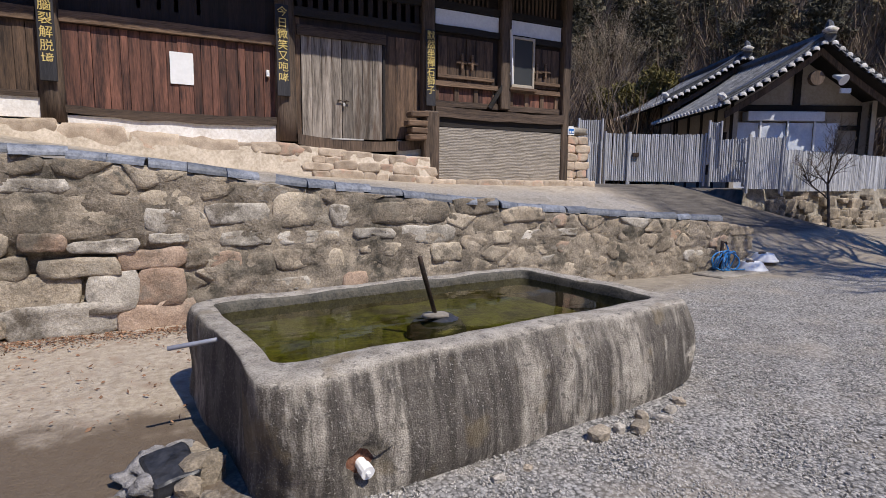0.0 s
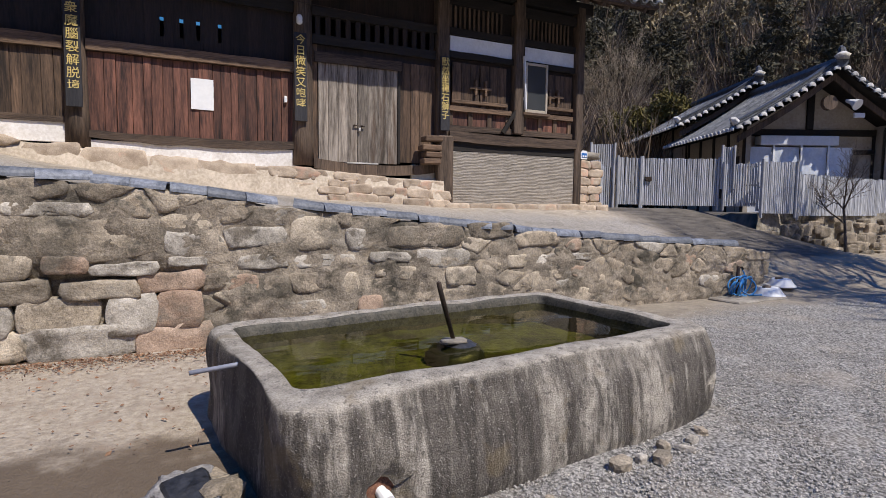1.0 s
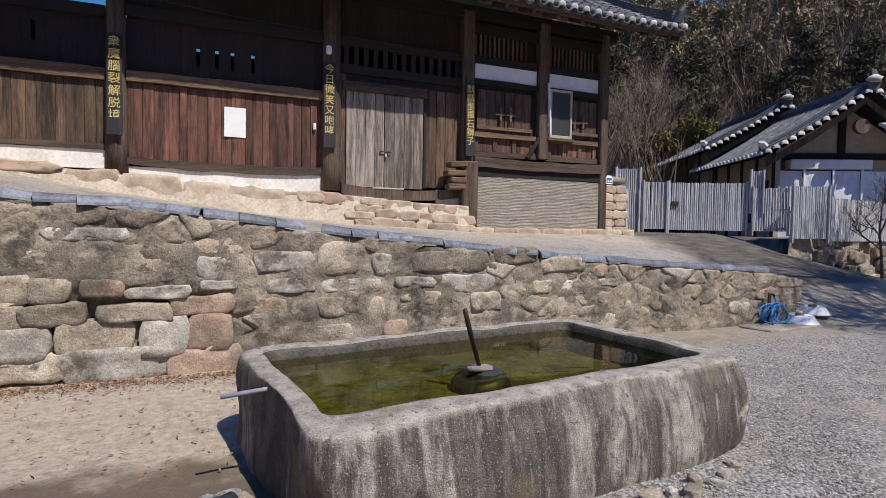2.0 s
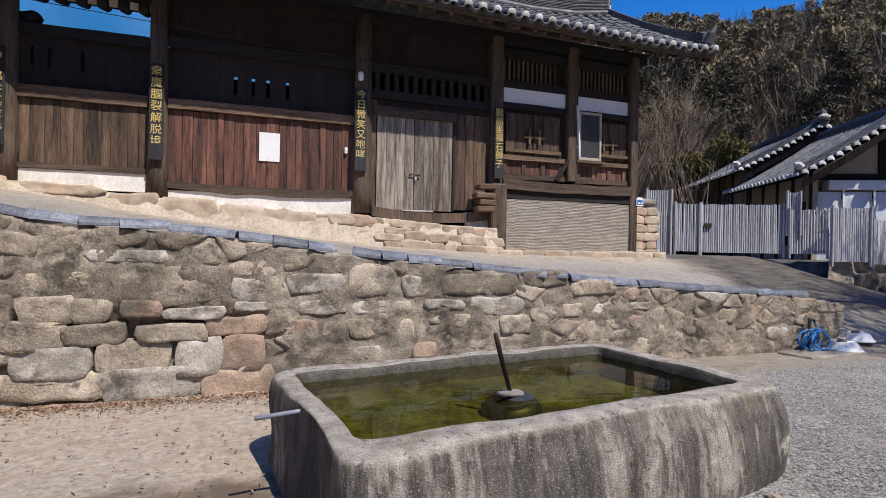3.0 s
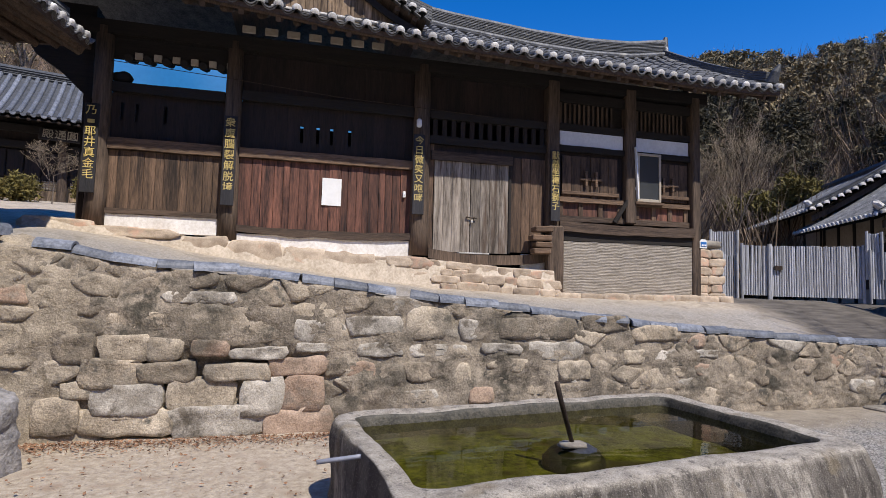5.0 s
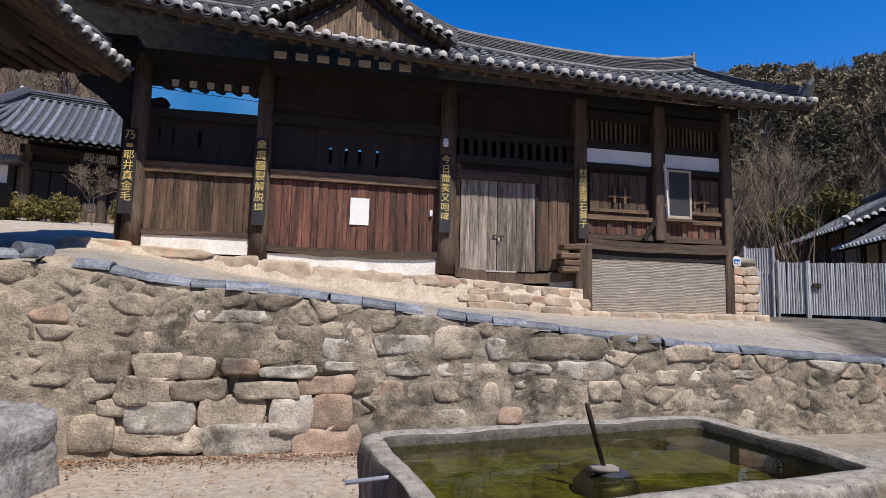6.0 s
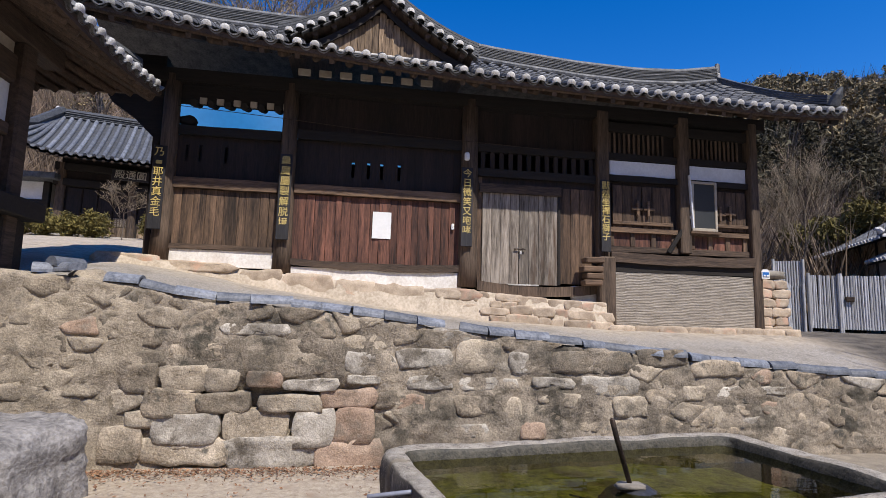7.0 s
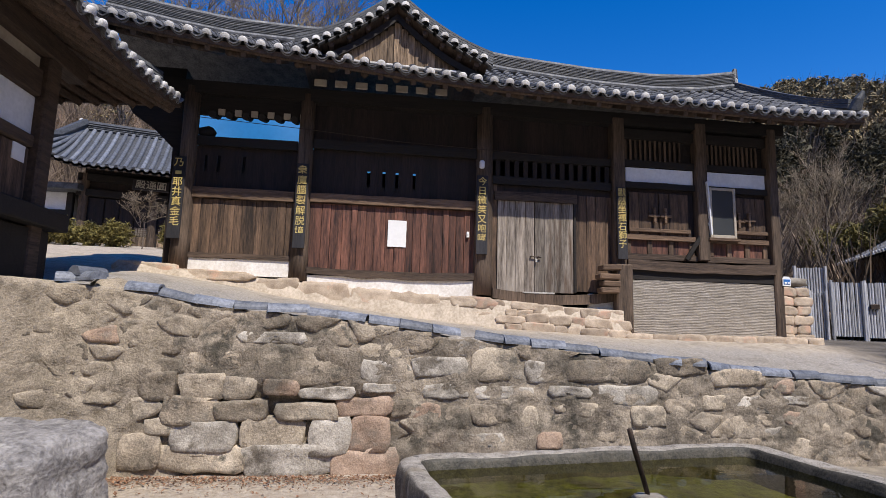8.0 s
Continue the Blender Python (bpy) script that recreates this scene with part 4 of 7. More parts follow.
    # Added boards in shade-dark colour stand for the open void under the eaves.
    boards("attic_boards", (-1.36, 1.95), 4.93, 5.7, FY + 0.1, 0.3, M_DARKZ, "dark boards added to fill the shaded void under the eaves")
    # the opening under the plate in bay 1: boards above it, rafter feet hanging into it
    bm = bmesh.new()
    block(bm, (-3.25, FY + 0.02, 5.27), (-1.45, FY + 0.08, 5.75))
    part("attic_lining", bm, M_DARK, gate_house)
    for k in range(6):
        x = -3.0 + k * 0.285
        bm = bmesh.new()
        tube(bm, [(x, FY - 0.06, 5.26), (x, FY + 0.3, 5.36)], 0.068, 12)
        part("rafter_foot", bm, M_DARK, gate_house)
        bm = bmesh.new()
        block(bm, (x + 0.09, FY - 0.03, 5.27), (x + 0.21, FY + 0.015, 5.38), 0.004)
        part("rafter_infill", bm, M_CREAM, gate_house)
    bm = boulder_bm((0.3, 0.2, 0.2), 31, 2, 0.2, 0.3)
    bmesh.ops.translate(bm, verts=bm.verts, vec=(-3.1, FY + 0.1, 4.97))
    part("bracket", bm, M_DARK, gate_house, smooth=True)
    bm = bmesh.new()
    block(bm, (-3.64, FY + 0.02, 2.2), (-3.54, 10.45, 6.1))
    part("end_wall", bm, M_DARKZ, gate_house)
    bm = bmesh.new()
    f = [bm.verts.new(p) for p in ((-4.5, FY + 0.02, 5.45), (-4.35, FY + 0.02, 5.2), (-3.98, FY + 0.02, 4.95), (-3.52, FY + 0.02, 4.5), (-3.52, FY + 0.02, 6.1), (-4.5, FY + 0.02, 6.1))]
    bm.faces.new(f)
    ex = bmesh.ops.extrude_face_region(bm, geom=bm.faces[:])
    bmesh.ops.translate(bm, verts=[v for v in ex["geom"] if isinstance(v, bmesh.types.BMVert)], vec=(0, 0.2, 0))
    part("corner_bracket", bm, M_DARK, gate_house, "stepped dark bracket under the corner of the eaves")
    # bay 3: threshold, two door leaves, side boards, lintel, railing
    rail("threshold", (2.12, 4.46), 2.16, 2.34, FY - 0.12, FY + 0.08, M_POST, 0.09, 0.01)
    rail("lintel", (2.15, 3.75), 4.0, 4.17, FY - 0.05, FY + 0.06, M_SILL)
    rail("head_beam", spans["3"], 4.3, 4.45, FY - 0.05, FY + 0.1, M_DARK)
    boards("door_side_boards", (2.08, 2.21), 2.3, 4.3, FY + 0.01, 0.14, M_BROWN, "narrow dark boards beside the door")
    boards("door_side_boards", (3.74, 4.46), 2.33, 4.17, FY + 0.01, 0.2, M_BROWN, "weathered boards beside the door")
    boards("over_door_boards", (2.15, 4.46), 4.16, 4.3, FY + 0.03, 0.4, M_DARKZ, "dark boards over the door")
    bm = bmesh.new()
    block(bm, (3.69, FY - 0.03, 2.3), (3.74, FY + 0.08, 4.0), 0.006)
    part("door_jamb", bm, M_DARK, gate_house)
    for k in range(13):
        x = 2.17 + k * 0.18
        bm = bmesh.new()
        block(bm, (x, FY - 0.01, 4.45), (x + 0.09, FY + 0.03, 4.78), 0.006)
        part("lattice_slat", bm, M_DARKZ, gate_house)
    rail("head_beam", spans["3"], 4.78, 4.92, FY - 0.05, FY + 0.1, M_DARK)
    boards("attic_boards", spans["3"], 4.92, 5.7, FY + 0.1, 0.3, M_DARKZ, "dark boards added to fill the shaded void under the eaves")
    for a, b in ((2.22, 2.925), (2.935, 3.69)):
        leaf = new("door_leaf")
        leaf.matrix_basis = Matrix.Translation(((a + b) / 2, FY, 2.28))
        link_under(leaf, gate_house)
        leaf["label"] = "silver-grey weathered plank door leaf, shut"
        w = (b - a) / 4
        for k in range(4):
            bm = bmesh.new()
            yy = FY + rng.uniform(-0.006, 0.006)
            block(bm, (a + w * k + 0.002, yy, 2.29), (a + w * (k + 1) - 0.002, yy + 0.04, 4.0), 0.005)
            part("plank", bm, M_DOOR, leaf)
    bm = bmesh.new()
    tube(bm, [(2.84, FY - 0.035, 2.955), (3.05, FY - 0.035, 2.945)], 0.012, 8)
    tube(bm, [(2.86, FY - 0.04, 2.955), (2.86, FY + 0.01, 2.955)], 0.016, 8)
    tube(bm, [(3.0, FY - 0.04, 2.955), (3.0, FY + 0.01, 2.955)], 0.016, 8)
    part("bolt", bm, M_IRON, gate_house, "iron bolt across the door")
    bm = bmesh.new()
    block(bm, (2.935, FY - 0.05, 2.85), (2.975, FY - 0.02, 2.91), 0.006)
    tube(bm, [(2.942, FY - 0.035, 2.9), (2.942, FY - 0.035, 2.94), (2.955, FY - 0.035, 2.952), (2.968, FY - 0.035, 2.94), (2.968, FY - 0.035, 2.9)], 0.004, 6)
    part("padlock", bm, M_LIME, gate_house, "small pale padlock")
    bm = bmesh.new()
    block(bm, (2.69, FY - 0.13, 2.262), (3.28, FY - 0.02, 2.29), 0.004)
    part("door_stone", bm, M_LIME, gate_house, "white strip on the threshold")
    # bay 4 and 5: lath grilles, white panels, shutters, propped window, rails
    for s, n in (("4", 12), ("5", 12)):
        a, b = spans[s]
        a2, b2 = (4.77, 5.9) if s == "4" else (6.5, 7.55)
        for k in range(n):
            x = a2 + (b2 - a2) * k / (n - 1)
            bm = bmesh.new()
            block(bm, (x - 0.022, FY + 0.0, 4.94), (x + 0.022, FY + 0.03, 5.37), 0.004)
            part("grille_slat", bm, M_POST, gate_house)
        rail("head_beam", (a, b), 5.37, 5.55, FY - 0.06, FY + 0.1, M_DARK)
        # Sheet in the shade-dark colour closes the attic behind the grille.
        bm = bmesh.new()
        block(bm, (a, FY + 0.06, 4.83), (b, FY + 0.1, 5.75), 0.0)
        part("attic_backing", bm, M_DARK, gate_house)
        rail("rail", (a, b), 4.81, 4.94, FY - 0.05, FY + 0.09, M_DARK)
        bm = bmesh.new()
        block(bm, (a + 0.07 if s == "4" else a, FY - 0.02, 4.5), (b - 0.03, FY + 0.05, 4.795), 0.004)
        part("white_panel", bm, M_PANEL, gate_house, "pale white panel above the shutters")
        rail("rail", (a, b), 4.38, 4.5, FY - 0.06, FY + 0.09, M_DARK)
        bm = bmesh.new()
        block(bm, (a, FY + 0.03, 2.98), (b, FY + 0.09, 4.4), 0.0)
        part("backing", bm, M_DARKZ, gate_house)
        rail("sill", (a, b), 2.99, 3.1, FY - 0.05, FY + 0.05, M_SILL)
        n2 = 4
        for k in range(n2):
            x = a + 0.1 + (b - a - 0.2) * k / (n2 - 1)
            bm = bmesh.new()
            block(bm, (x - 0.05, FY - 0.03, 3.1), (x + 0.05, FY + 0.04, 3.4), 0.008)
            part("stud", bm, M_BROWN, gate_house)
        for k in range(n2 - 1):
            x0 = a + 0.1 + (b - a - 0.2) * k / (n2 - 1) + 0.05
            x1 = a + 0.1 + (b - a - 0.2) * (k + 1) / (n2 - 1) - 0.05
            bm = bmesh.new()
            block(bm, (x0, FY + 0.0, 3.1), (x1, FY + 0.03, 3.4), 0.003)
            part("infill_board", bm, M_RED, gate_house)
        rail("rail", (a, b - 0.05), 3.37, 3.46, FY - 0.08, FY + 0.06, M_BEAM)

    def shutter(a, b, z0, z1):
        leaf = new("shutter")
        leaf.matrix_basis = Matrix.Translation(((a + b) / 2, FY - 0.03, z0))
        link_under(leaf, gate_house)
        leaf["label"] = "small brown plank shutter, shut"
        for k in range(3):
            bm = bmesh.new()
            w = (b - a) / 3
            block(bm, (a + k * w + 0.002, FY - 0.03, z0), (a + (k + 1) * w - 0.002, FY + 0.005, z1), 0.004)
            part("plank", bm, M_BROWN, leaf)
        bm = bmesh.new()
        block(bm, (a - 0.02, FY - 0.075, z0 + 0.06), (b + 0.02, FY - 0.03, z0 + 0.13), 0.008)
        part("batten", bm, M_BEAM, leaf)

    shutter(4.8, 5.4, 3.46, 4.3)
    shutter(5.42, 6.02, 3.46, 4.3)
    shutter(7.02, 7.66, 3.5, 4.3)
    for x, z in ((5.3, 3.84), (5.52, 3.84), (7.06, 3.82), (7.28, 3.84)):
        bm = bmesh.new()
        block(bm, (x - 0.025, FY - 0.1, z - 0.14), (x + 0.025, FY - 0.05, z + 0.16), 0.006)
        block(bm, (x - 0.13, FY - 0.09, z - 0.025), (x + 0.13, FY - 0.055, z + 0.025), 0.006)
        part("latch_bar", bm, M_BEAM, gate_house, "wooden cross latch")
    # window casement, hung open on its upper edge
    win = new("casement_window")
    win.matrix_basis = Matrix.Translation((6.7, FY - 0.1, 3.45))
    link_under(win, gate_house)
    win["label"] = "small glazed window in a pale wooden frame"
    w0, w1, z0, z1, y0, y1 = 6.42, 6.97, 3.46, 4.46, FY - 0.13, FY - 0.08
    for lo, hi in (((w0, y0, z0), (w0 + 0.05, y1, z1)), ((w1 - 0.05, y0, z0), (w1, y1, z1)),
                   ((w0 + 0.05, y0, z0), (w1 - 0.05, y1, z0 + 0.06)), ((w0 + 0.05, y0, z1 - 0.05), (w1 - 0.05, y1, z1))):
        bm = bmesh.new()
        block(bm, lo, hi, 0.006)
        part("frame_bar", bm, M_CREAM, win)
    bm = bmesh.new()
    block(bm, (w0 + 0.05, y0 + 0.02, z0 + 0.06), (w1 - 0.05, y0 + 0.026, z1 - 0.05))
    part("pane", bm, M_GLASS, win)
    bm = bmesh.new()
    block(bm, (6.36, FY - 0.17, 3.4), (7.02, FY - 0.04, 3.455), 0.006)
    part("window_sill", bm, M_BEAM, win)
    bm = bmesh.new()
    block(bm, (6.36, FY - 0.2, 3.5), (6.39, FY - 0.13, 4.56), 0.004, pose(0, 0, 0, 0, -3))
    part("side_board", bm, M_PANEL, win, "pale edge board beside the window")
    for z in (3.72, 4.35):
        bm = bmesh.new()
        block(bm, (6.355, FY - 0.15, z - 0.03), (6.42, FY - 0.11, z + 0.03), 0.004)
        part("hinge", bm, M_LIME, win)
    # brace, floor beams and the wattle panel below
    bm = bmesh.new()
    block(bm, (6.03, FY - 0.14, 2.95), (6.11, FY - 0.08, 3.55), 0.01, pose(0, 0, 0, 0, 34))
    part("brace", bm, M_DARK, gate_house)
    rail("floor_beam", (4.7, 7.74), 2.78, 2.97, FY - 0.17, FY + 0.1, M_SILL, 0.03, 0.02)
    rail("floor_beam", (4.7, 7.74), 2.6, 2.77, FY - 0.11, FY + 0.1, M_DARK, 0.0, 0.01)
    xs, zs = np.linspace(4.71, 7.72, 120), np.linspace(1.56, 2.585, 150)
    X, Z = np.meshgrid(xs, zs, indexing="ij")
    W = np.array([noise.noise(Vector((x * 2.3, z * 1.5, 1))) * 1.6 + noise.noise(Vector((x * 9, z * 3, 2))) * 0.9 for x, z in zip(X.ravel(), Z.ravel())]).reshape(X.shape)
    Y = FY - 0.1 + 0.004 * np.sin(Z * 2 * math.pi / 0.03 + W * 2.2) + 0.012 * W * 0.4
    front = np.stack([X, Y, Z + 0.012 * np.sin(X * 1.3)], 2).reshape(-1, 3)
    soup("wattle_panel", front, grid_faces(120, 150), M_WATTLE, gate_house, smooth=True)["label"] = "greyish panel of woven horizontal wattle"
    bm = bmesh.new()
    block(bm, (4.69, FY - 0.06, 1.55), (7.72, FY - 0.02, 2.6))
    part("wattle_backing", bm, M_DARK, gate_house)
    rail("sill", (4.66, 7.8), 1.5, 1.57, FY - 0.14, FY + 0.05, M_DARK, 0.02, 0.02)
    # beam ends stacked against the post
    for z, x0, x1 in ((2.72, 4.1, 4.46), (2.55, 4.05, 4.44), (2.42, 4.12, 4.45), (2.3, 4.08, 4.42)):
        bm = bmesh.new()
        block(bm, (x0, FY - 0.4, z), (x1, FY - 0.14, z + 0.11), 0.02, pose(0, 0, 0, 0, rng.uniform(-2, 2), rng.uniform(-3, 3)), 0.01)
        part("beam_end", bm, M_BEAM, gate_house)
    bm = bmesh.new()
    block(bm, (4.4, FY - 0.32, 1.5), (4.72, FY - 0.12, 2.85), 0.03, None, 0.02, 3)
    part("prop_post", bm, M_POST, gate_house)
    # plaster between sill and stone
    for (a, b), z0, z1 in ((spans["1"], 2.4, 2.69), (spans["2"], 2.15, 2.46), ((4.0, 4.46), 2.0, 2.3)):
        bm = bmesh.new()
        block(bm, (a - 0.03, FY - 0.03, z0), (b + 0.03, FY + 0.06, z1), 0.004)
        part("plaster_band", bm, M_PLASTER, gate_house, "white plaster below the sill")
    # tie beams, rear posts and end walls that close the house
    rail("plate_beam", (-4.0, 8.1), 5.62, 5.85, FY - 0.12, FY + 0.14, M_DARK)
    bm = bmesh.new()
    block(bm, (1.86, FY + 0.15, 1.6), (1.96, 12.0, 5.9))
    part("cross_wall", bm, M_DARK, gate_house)
    bm = bmesh.new()
    block(bm, (7.72, FY + 0.13, 1.4), (7.82, 12.4, 6.0))
    part("end_wall", bm, M_DARKZ, gate_house)
    bm = bmesh.new()
    block(bm, (1.97, 12.2, 1.4), (7.72, 12.3, 6.2))
    part("rear_wall", bm, M_DARKZ, gate_house)
    # Added dark panels that hide the blue sheet so the slots read dark.
    bm = bmesh.new()
    block(bm, (-1.3, 12.15, 2.0), (1.86, 12.2, 5.01))
    block(bm, (-4.2, 12.15, 2.0), (-1.3, 12.2, 5.3))
    part("rear_lining", bm, M_DARKZ, gate_house)
    for x in (-4.15, -1.35):
        bm = bmesh.new()
        tube(bm, [(x, 12.2, 2.0), (x, 12.2, 6.6)], 0.14, 10)
        part("post", bm, M_POST, gate_house)


build_frame()

# roof: eave line, ridge line and the slope between them
EX = [-5.6, -4.7, -3.5, -1.8, -0.6, 0.3, 1.8, 4.2, 6.3, 7.4, 8.4, 9.0]
EY = [8.24, 8.29, 8.34, 8.44, 8.5, 8.54, 8.57, 8.6, 8.62, 8.63, 8.64, 8.64]
EZ = [6.46, 6.26, 6.1, 5.93, 5.87, 5.8, 5.73, 5.69, 5.65, 5.63, 5.66, 5.71]
RIDGE_Y = 11.2


def eave(x):
    return Vector((x, float(np.interp(x, EX, EY)), float(np.interp(x, EX, EZ))))


def ridge_z(x):
    return float(np.interp(x, [-6, -4.2, -3.1, -1.75, 0.3, 1.5, 2.1, 2.7, 3.4, 4.7, 6.08, 7.2, 8.1], [7.9, 7.6, 7.46, 7.42, 7.44, 7.42, 7.25, 7.18, 7.13, 7.05, 7.03, 7.1, 7.26]))


def slope(x, s):
    e = eave(x)
    xr = min(x, 8.05) if x > 7 else x
    top = ridge_z(xr)
    return Vector((x + (xr - x) * s, e.y + (RIDGE_Y - e.y) * s, e.z + (top - e.z) * (0.8 * s + 0.2 * s * s)))


def half_pipe_row(path, r, seg=0.3):
    """Overlapping half-round tiles down a path, each a little wider at its lower end."""
    bm = bmesh.new()
    for a, b in zip(path, path[1:]):
        j = rng.uniform(-0.006, 0.006)
        tube(bm, [a + Vector((j, 0, 0.012)), b + Vector((j, 0, 0.0))], [r, r * 0.88], 6, True, (0, math.pi))
    return bm


def plug_mesh(r):
    bm = bmesh.new()
    vs = []
    for ring, (rad, y) in enumerate(((1.08, 0.02), (1.08, -0.012), (0.85, -0.028), (0.3, -0.036))):
        vs.append([bm.verts.new((math.cos(a) * r * rad, y, math.sin(a) * r * rad)) for a in (math.pi * (-0.12 + 1.24 * k / 10) for k in range(11))])
    for p, q in zip(vs, vs[1:]):
        for k in range(10):
            bm.faces.new((p[k], p[k + 1], q[k + 1], q[k]))
    bm.faces.new(vs[-1])
    return mesh_from("tile_end", bm, M_LIME, True)


def drip_mesh(w):
    """The hanging lip of a hollow pan tile: three thin crescents, one below another."""
    bm = bmesh.new()
    for d in range(2):
        rows = []
        for y, up in ((-0.03, 0.0), (-0.03, 0.022), (0.25, 0.022), (0.25, 0.0)):
            rows.append([bm.verts.new((t * w / 2, y + 0.03 * d, -0.095 * (1 - t * t) + up - 0.035 * d)) for t in (k / 5 - 1 for k in range(11))])
        for i in range(4):
            p, q = rows[i], rows[(i + 1) % 4]
            for k in range(10):
                bm.faces.new((p[k], p[k + 1], q[k + 1], q[k]))
    return mesh_from("pan_tile", bm, M_TILE)


def build_roof():
    roof = new("roof")
    roof.matrix_basis = Matrix.Translation((2, 10, 6))
    link_under(roof, gate_house)
    roof["label"] = "grey clay tile roof with lime-plugged eave tiles"
    xs, ss = np.linspace(-5.6, 9.0, 150), np.linspace(0, 1, 16)
    V = np.array([[slope(x, s) for s in ss] for x in xs])
    soup("tile_bed", V.reshape(-1, 3), grid_faces(150, 16), M_PAN, roof)
    # The soffit takes the shade-dark colour instead of the rafter wood.
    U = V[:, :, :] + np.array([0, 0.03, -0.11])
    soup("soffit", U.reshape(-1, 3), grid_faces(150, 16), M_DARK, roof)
    back = []
    for x in xs:
        p = slope(x, 1.0)
        back.append([p, Vector((p.x, 12.7, 6.75 + 0.1 * max(0, -x - 3)))])
    soup("rear_slope", np.array(back).reshape(-1, 3), grid_faces(150, 2), M_PAN, roof)
    r, gap = 0.082, 0.272
    plug, drip = plug_mesh(r * 0.85), drip_mesh(gap * 0.9)
    n = int((8.95 + 5.5) / gap)
    for k in range(n + 1):
        x = -5.5 + k * gap
        path = [slope(x, s) + Vector((0, 0, 0.02)) for s in np.linspace(0, 1, 11)]
        if -1.35 < x < 1.75:
            path = path[:4]
        part("tile_rib", half_pipe_row(path, r), M_TILE, roof)
        e = path[0]
        piece("tile_end", plug, Matrix.Translation(e + Vector((0, -0.015, 0.01))) @ pose(0, 0, 0, 22), roof)
        if k < n:
            piece("pan_tile", drip, Matrix.Translation(eave(x + gap / 2) + Vector((0, -0.02, 0.05))) @ pose(0, 0, 0, 20), roof)
        # rafters
        if k % 1 == 0:
            a = slope(x, 0.03) + Vector((0, 0, -0.19))
            b = slope(x, 0.62) + Vector((0, 0, -0.22))
            bm = bmesh.new()
            if k % 2:
                tube(bm, [a + (b - a) * 0.12, b], [0.065, 0.075], 10)
                part("rafter", bm, M_RAFTER, roof, smooth=True)
            else:
                block(bm, (-0.04, -0.04, 0), (0.04, 0.04, (b - a).length * 0.45))
                bm.transform(Matrix.Translation(a) @ (b - a).to_track_quat("Z", "X").to_matrix().to_4x4())
                part("flying_rafter", bm, M_RAFTER, roof)
    # eave board under the tiles
    bm = bmesh.new()
    rows = []
    for x in np.linspace(-5.6, 8.95, 60):
        e = eave(float(x))
        rows.append([bm.verts.new(e + Vector(o)) for o in ((0, 0.03, -0.02), (0, 0.03, -0.1), (0, 0.09, -0.12), (0, 0.09, -0.02))])
    for p, q in zip(rows, rows[1:]):
        for k in range(4):
            bm.faces.new((p[k], p[(k + 1) % 4], q[(k + 1) % 4], q[k]))
    part("eave_board", bm, M_RAFTER, roof)
    # pale plaster between the rafter feet
    for k in range(7):
        x = -1.25 + k * 0.37
        bm = bmesh.new()
        block(bm, (x, FY - 0.16, 5.9), (x + 0.22, FY - 0.12, 6.03), 0.01)
        part("rafter_infill", bm, M_CREAM, roof)
    # ridge of stacked flat tiles
    def ridge_strip(name, lo, hi, d, mat):
        bm = bmesh.new()
        rows = []
        for x in np.linspace(-5.6, 8.1, 70):
            z = ridge_z(float(x))
            rows.append([bm.verts.new((float(x), RIDGE_Y + sy * d, z + dz)) for sy, dz in ((-1, lo), (-1, hi), (1, hi), (1, lo))])
        for p, q in zip(rows, rows[1:]):
            for k in range(4):
                bm.faces.new((p[k], p[(k + 1) % 4], q[(k + 1) % 4], q[k]))
        bm.faces.new(rows[-1])
        part(name, bm, mat, roof)
    ridge_strip("ridge_core", 0.0, 0.36, 0.09, M_DARK)
    for i in range(8):
        ridge_strip("ridge_course", 0.1 + i * 0.034, 0.1 + i * 0.034 + 0.018, 0.14 + rng.uniform(-0.008, 0.008), M_TILE if i % 3 == 1 else M_RIDGE)
    bm = bmesh.new()
    tube(bm, [(float(x), RIDGE_Y - 0.13, ridge_z(float(x)) + 0.04) for x in np.linspace(-5.6, 8.1, 60)], 0.06, 8)
    part("ridge_base_tile", bm, M_TILE, roof)
    bm = bmesh.new()
    tube(bm, [(float(x), RIDGE_Y, ridge_z(float(x)) + 0.385) for x in np.linspace(-5.6, 8.1, 60)], 0.075, 8)
    part("ridge_cap", bm, M_TILE, roof)
    bm = bmesh.new()
    tube(bm, [(8.08, RIDGE_Y, 7.3), (8.11, RIDGE_Y, 7.45), (8.16, RIDGE_Y, 7.62), (8.2, RIDGE_Y, 7.78)], [0.09, 0.14, 0.09, 0.05], 8)
    part("ridge_finial", bm, M_RIDGE, roof)
    bm = bmesh.new()
    block(bm, (8.1, RIDGE_Y - 0.16, 7.16), (8.17, RIDGE_Y + 0.1, 7.5), 0.03)
    part("ridge_lime", bm, M_LIME, roof, "white lime at the end of the ridge")
    # descending ridge at the open end
    for i in range(4):
        bm = bmesh.new()
        rows = []
        for s in np.linspace(0.06, 0.98, 24):
            p = slope(8.86, float(s)) + Vector((0.02, 0, 0.06 + i * 0.05 + 0.1 * (1 - s) ** 4))
            w = 0.1 - 0.008 * i
            rows.append([bm.verts.new(p + Vector(o)) for o in ((-w, 0, 0), (-w, 0, 0.04), (w, 0, 0.04), (w, 0, 0))])
        for p, q in zip(rows, rows[1:]):
            for k in range(4):
                bm.faces.new((p[k], p[(k + 1) % 4], q[(k + 1) % 4], q[k]))
        bm.faces.new(rows[0])
        part("hip_course", bm, M_RIDGE, roof)
    bm = bmesh.new()
    p = slope(8.86, 0.05)
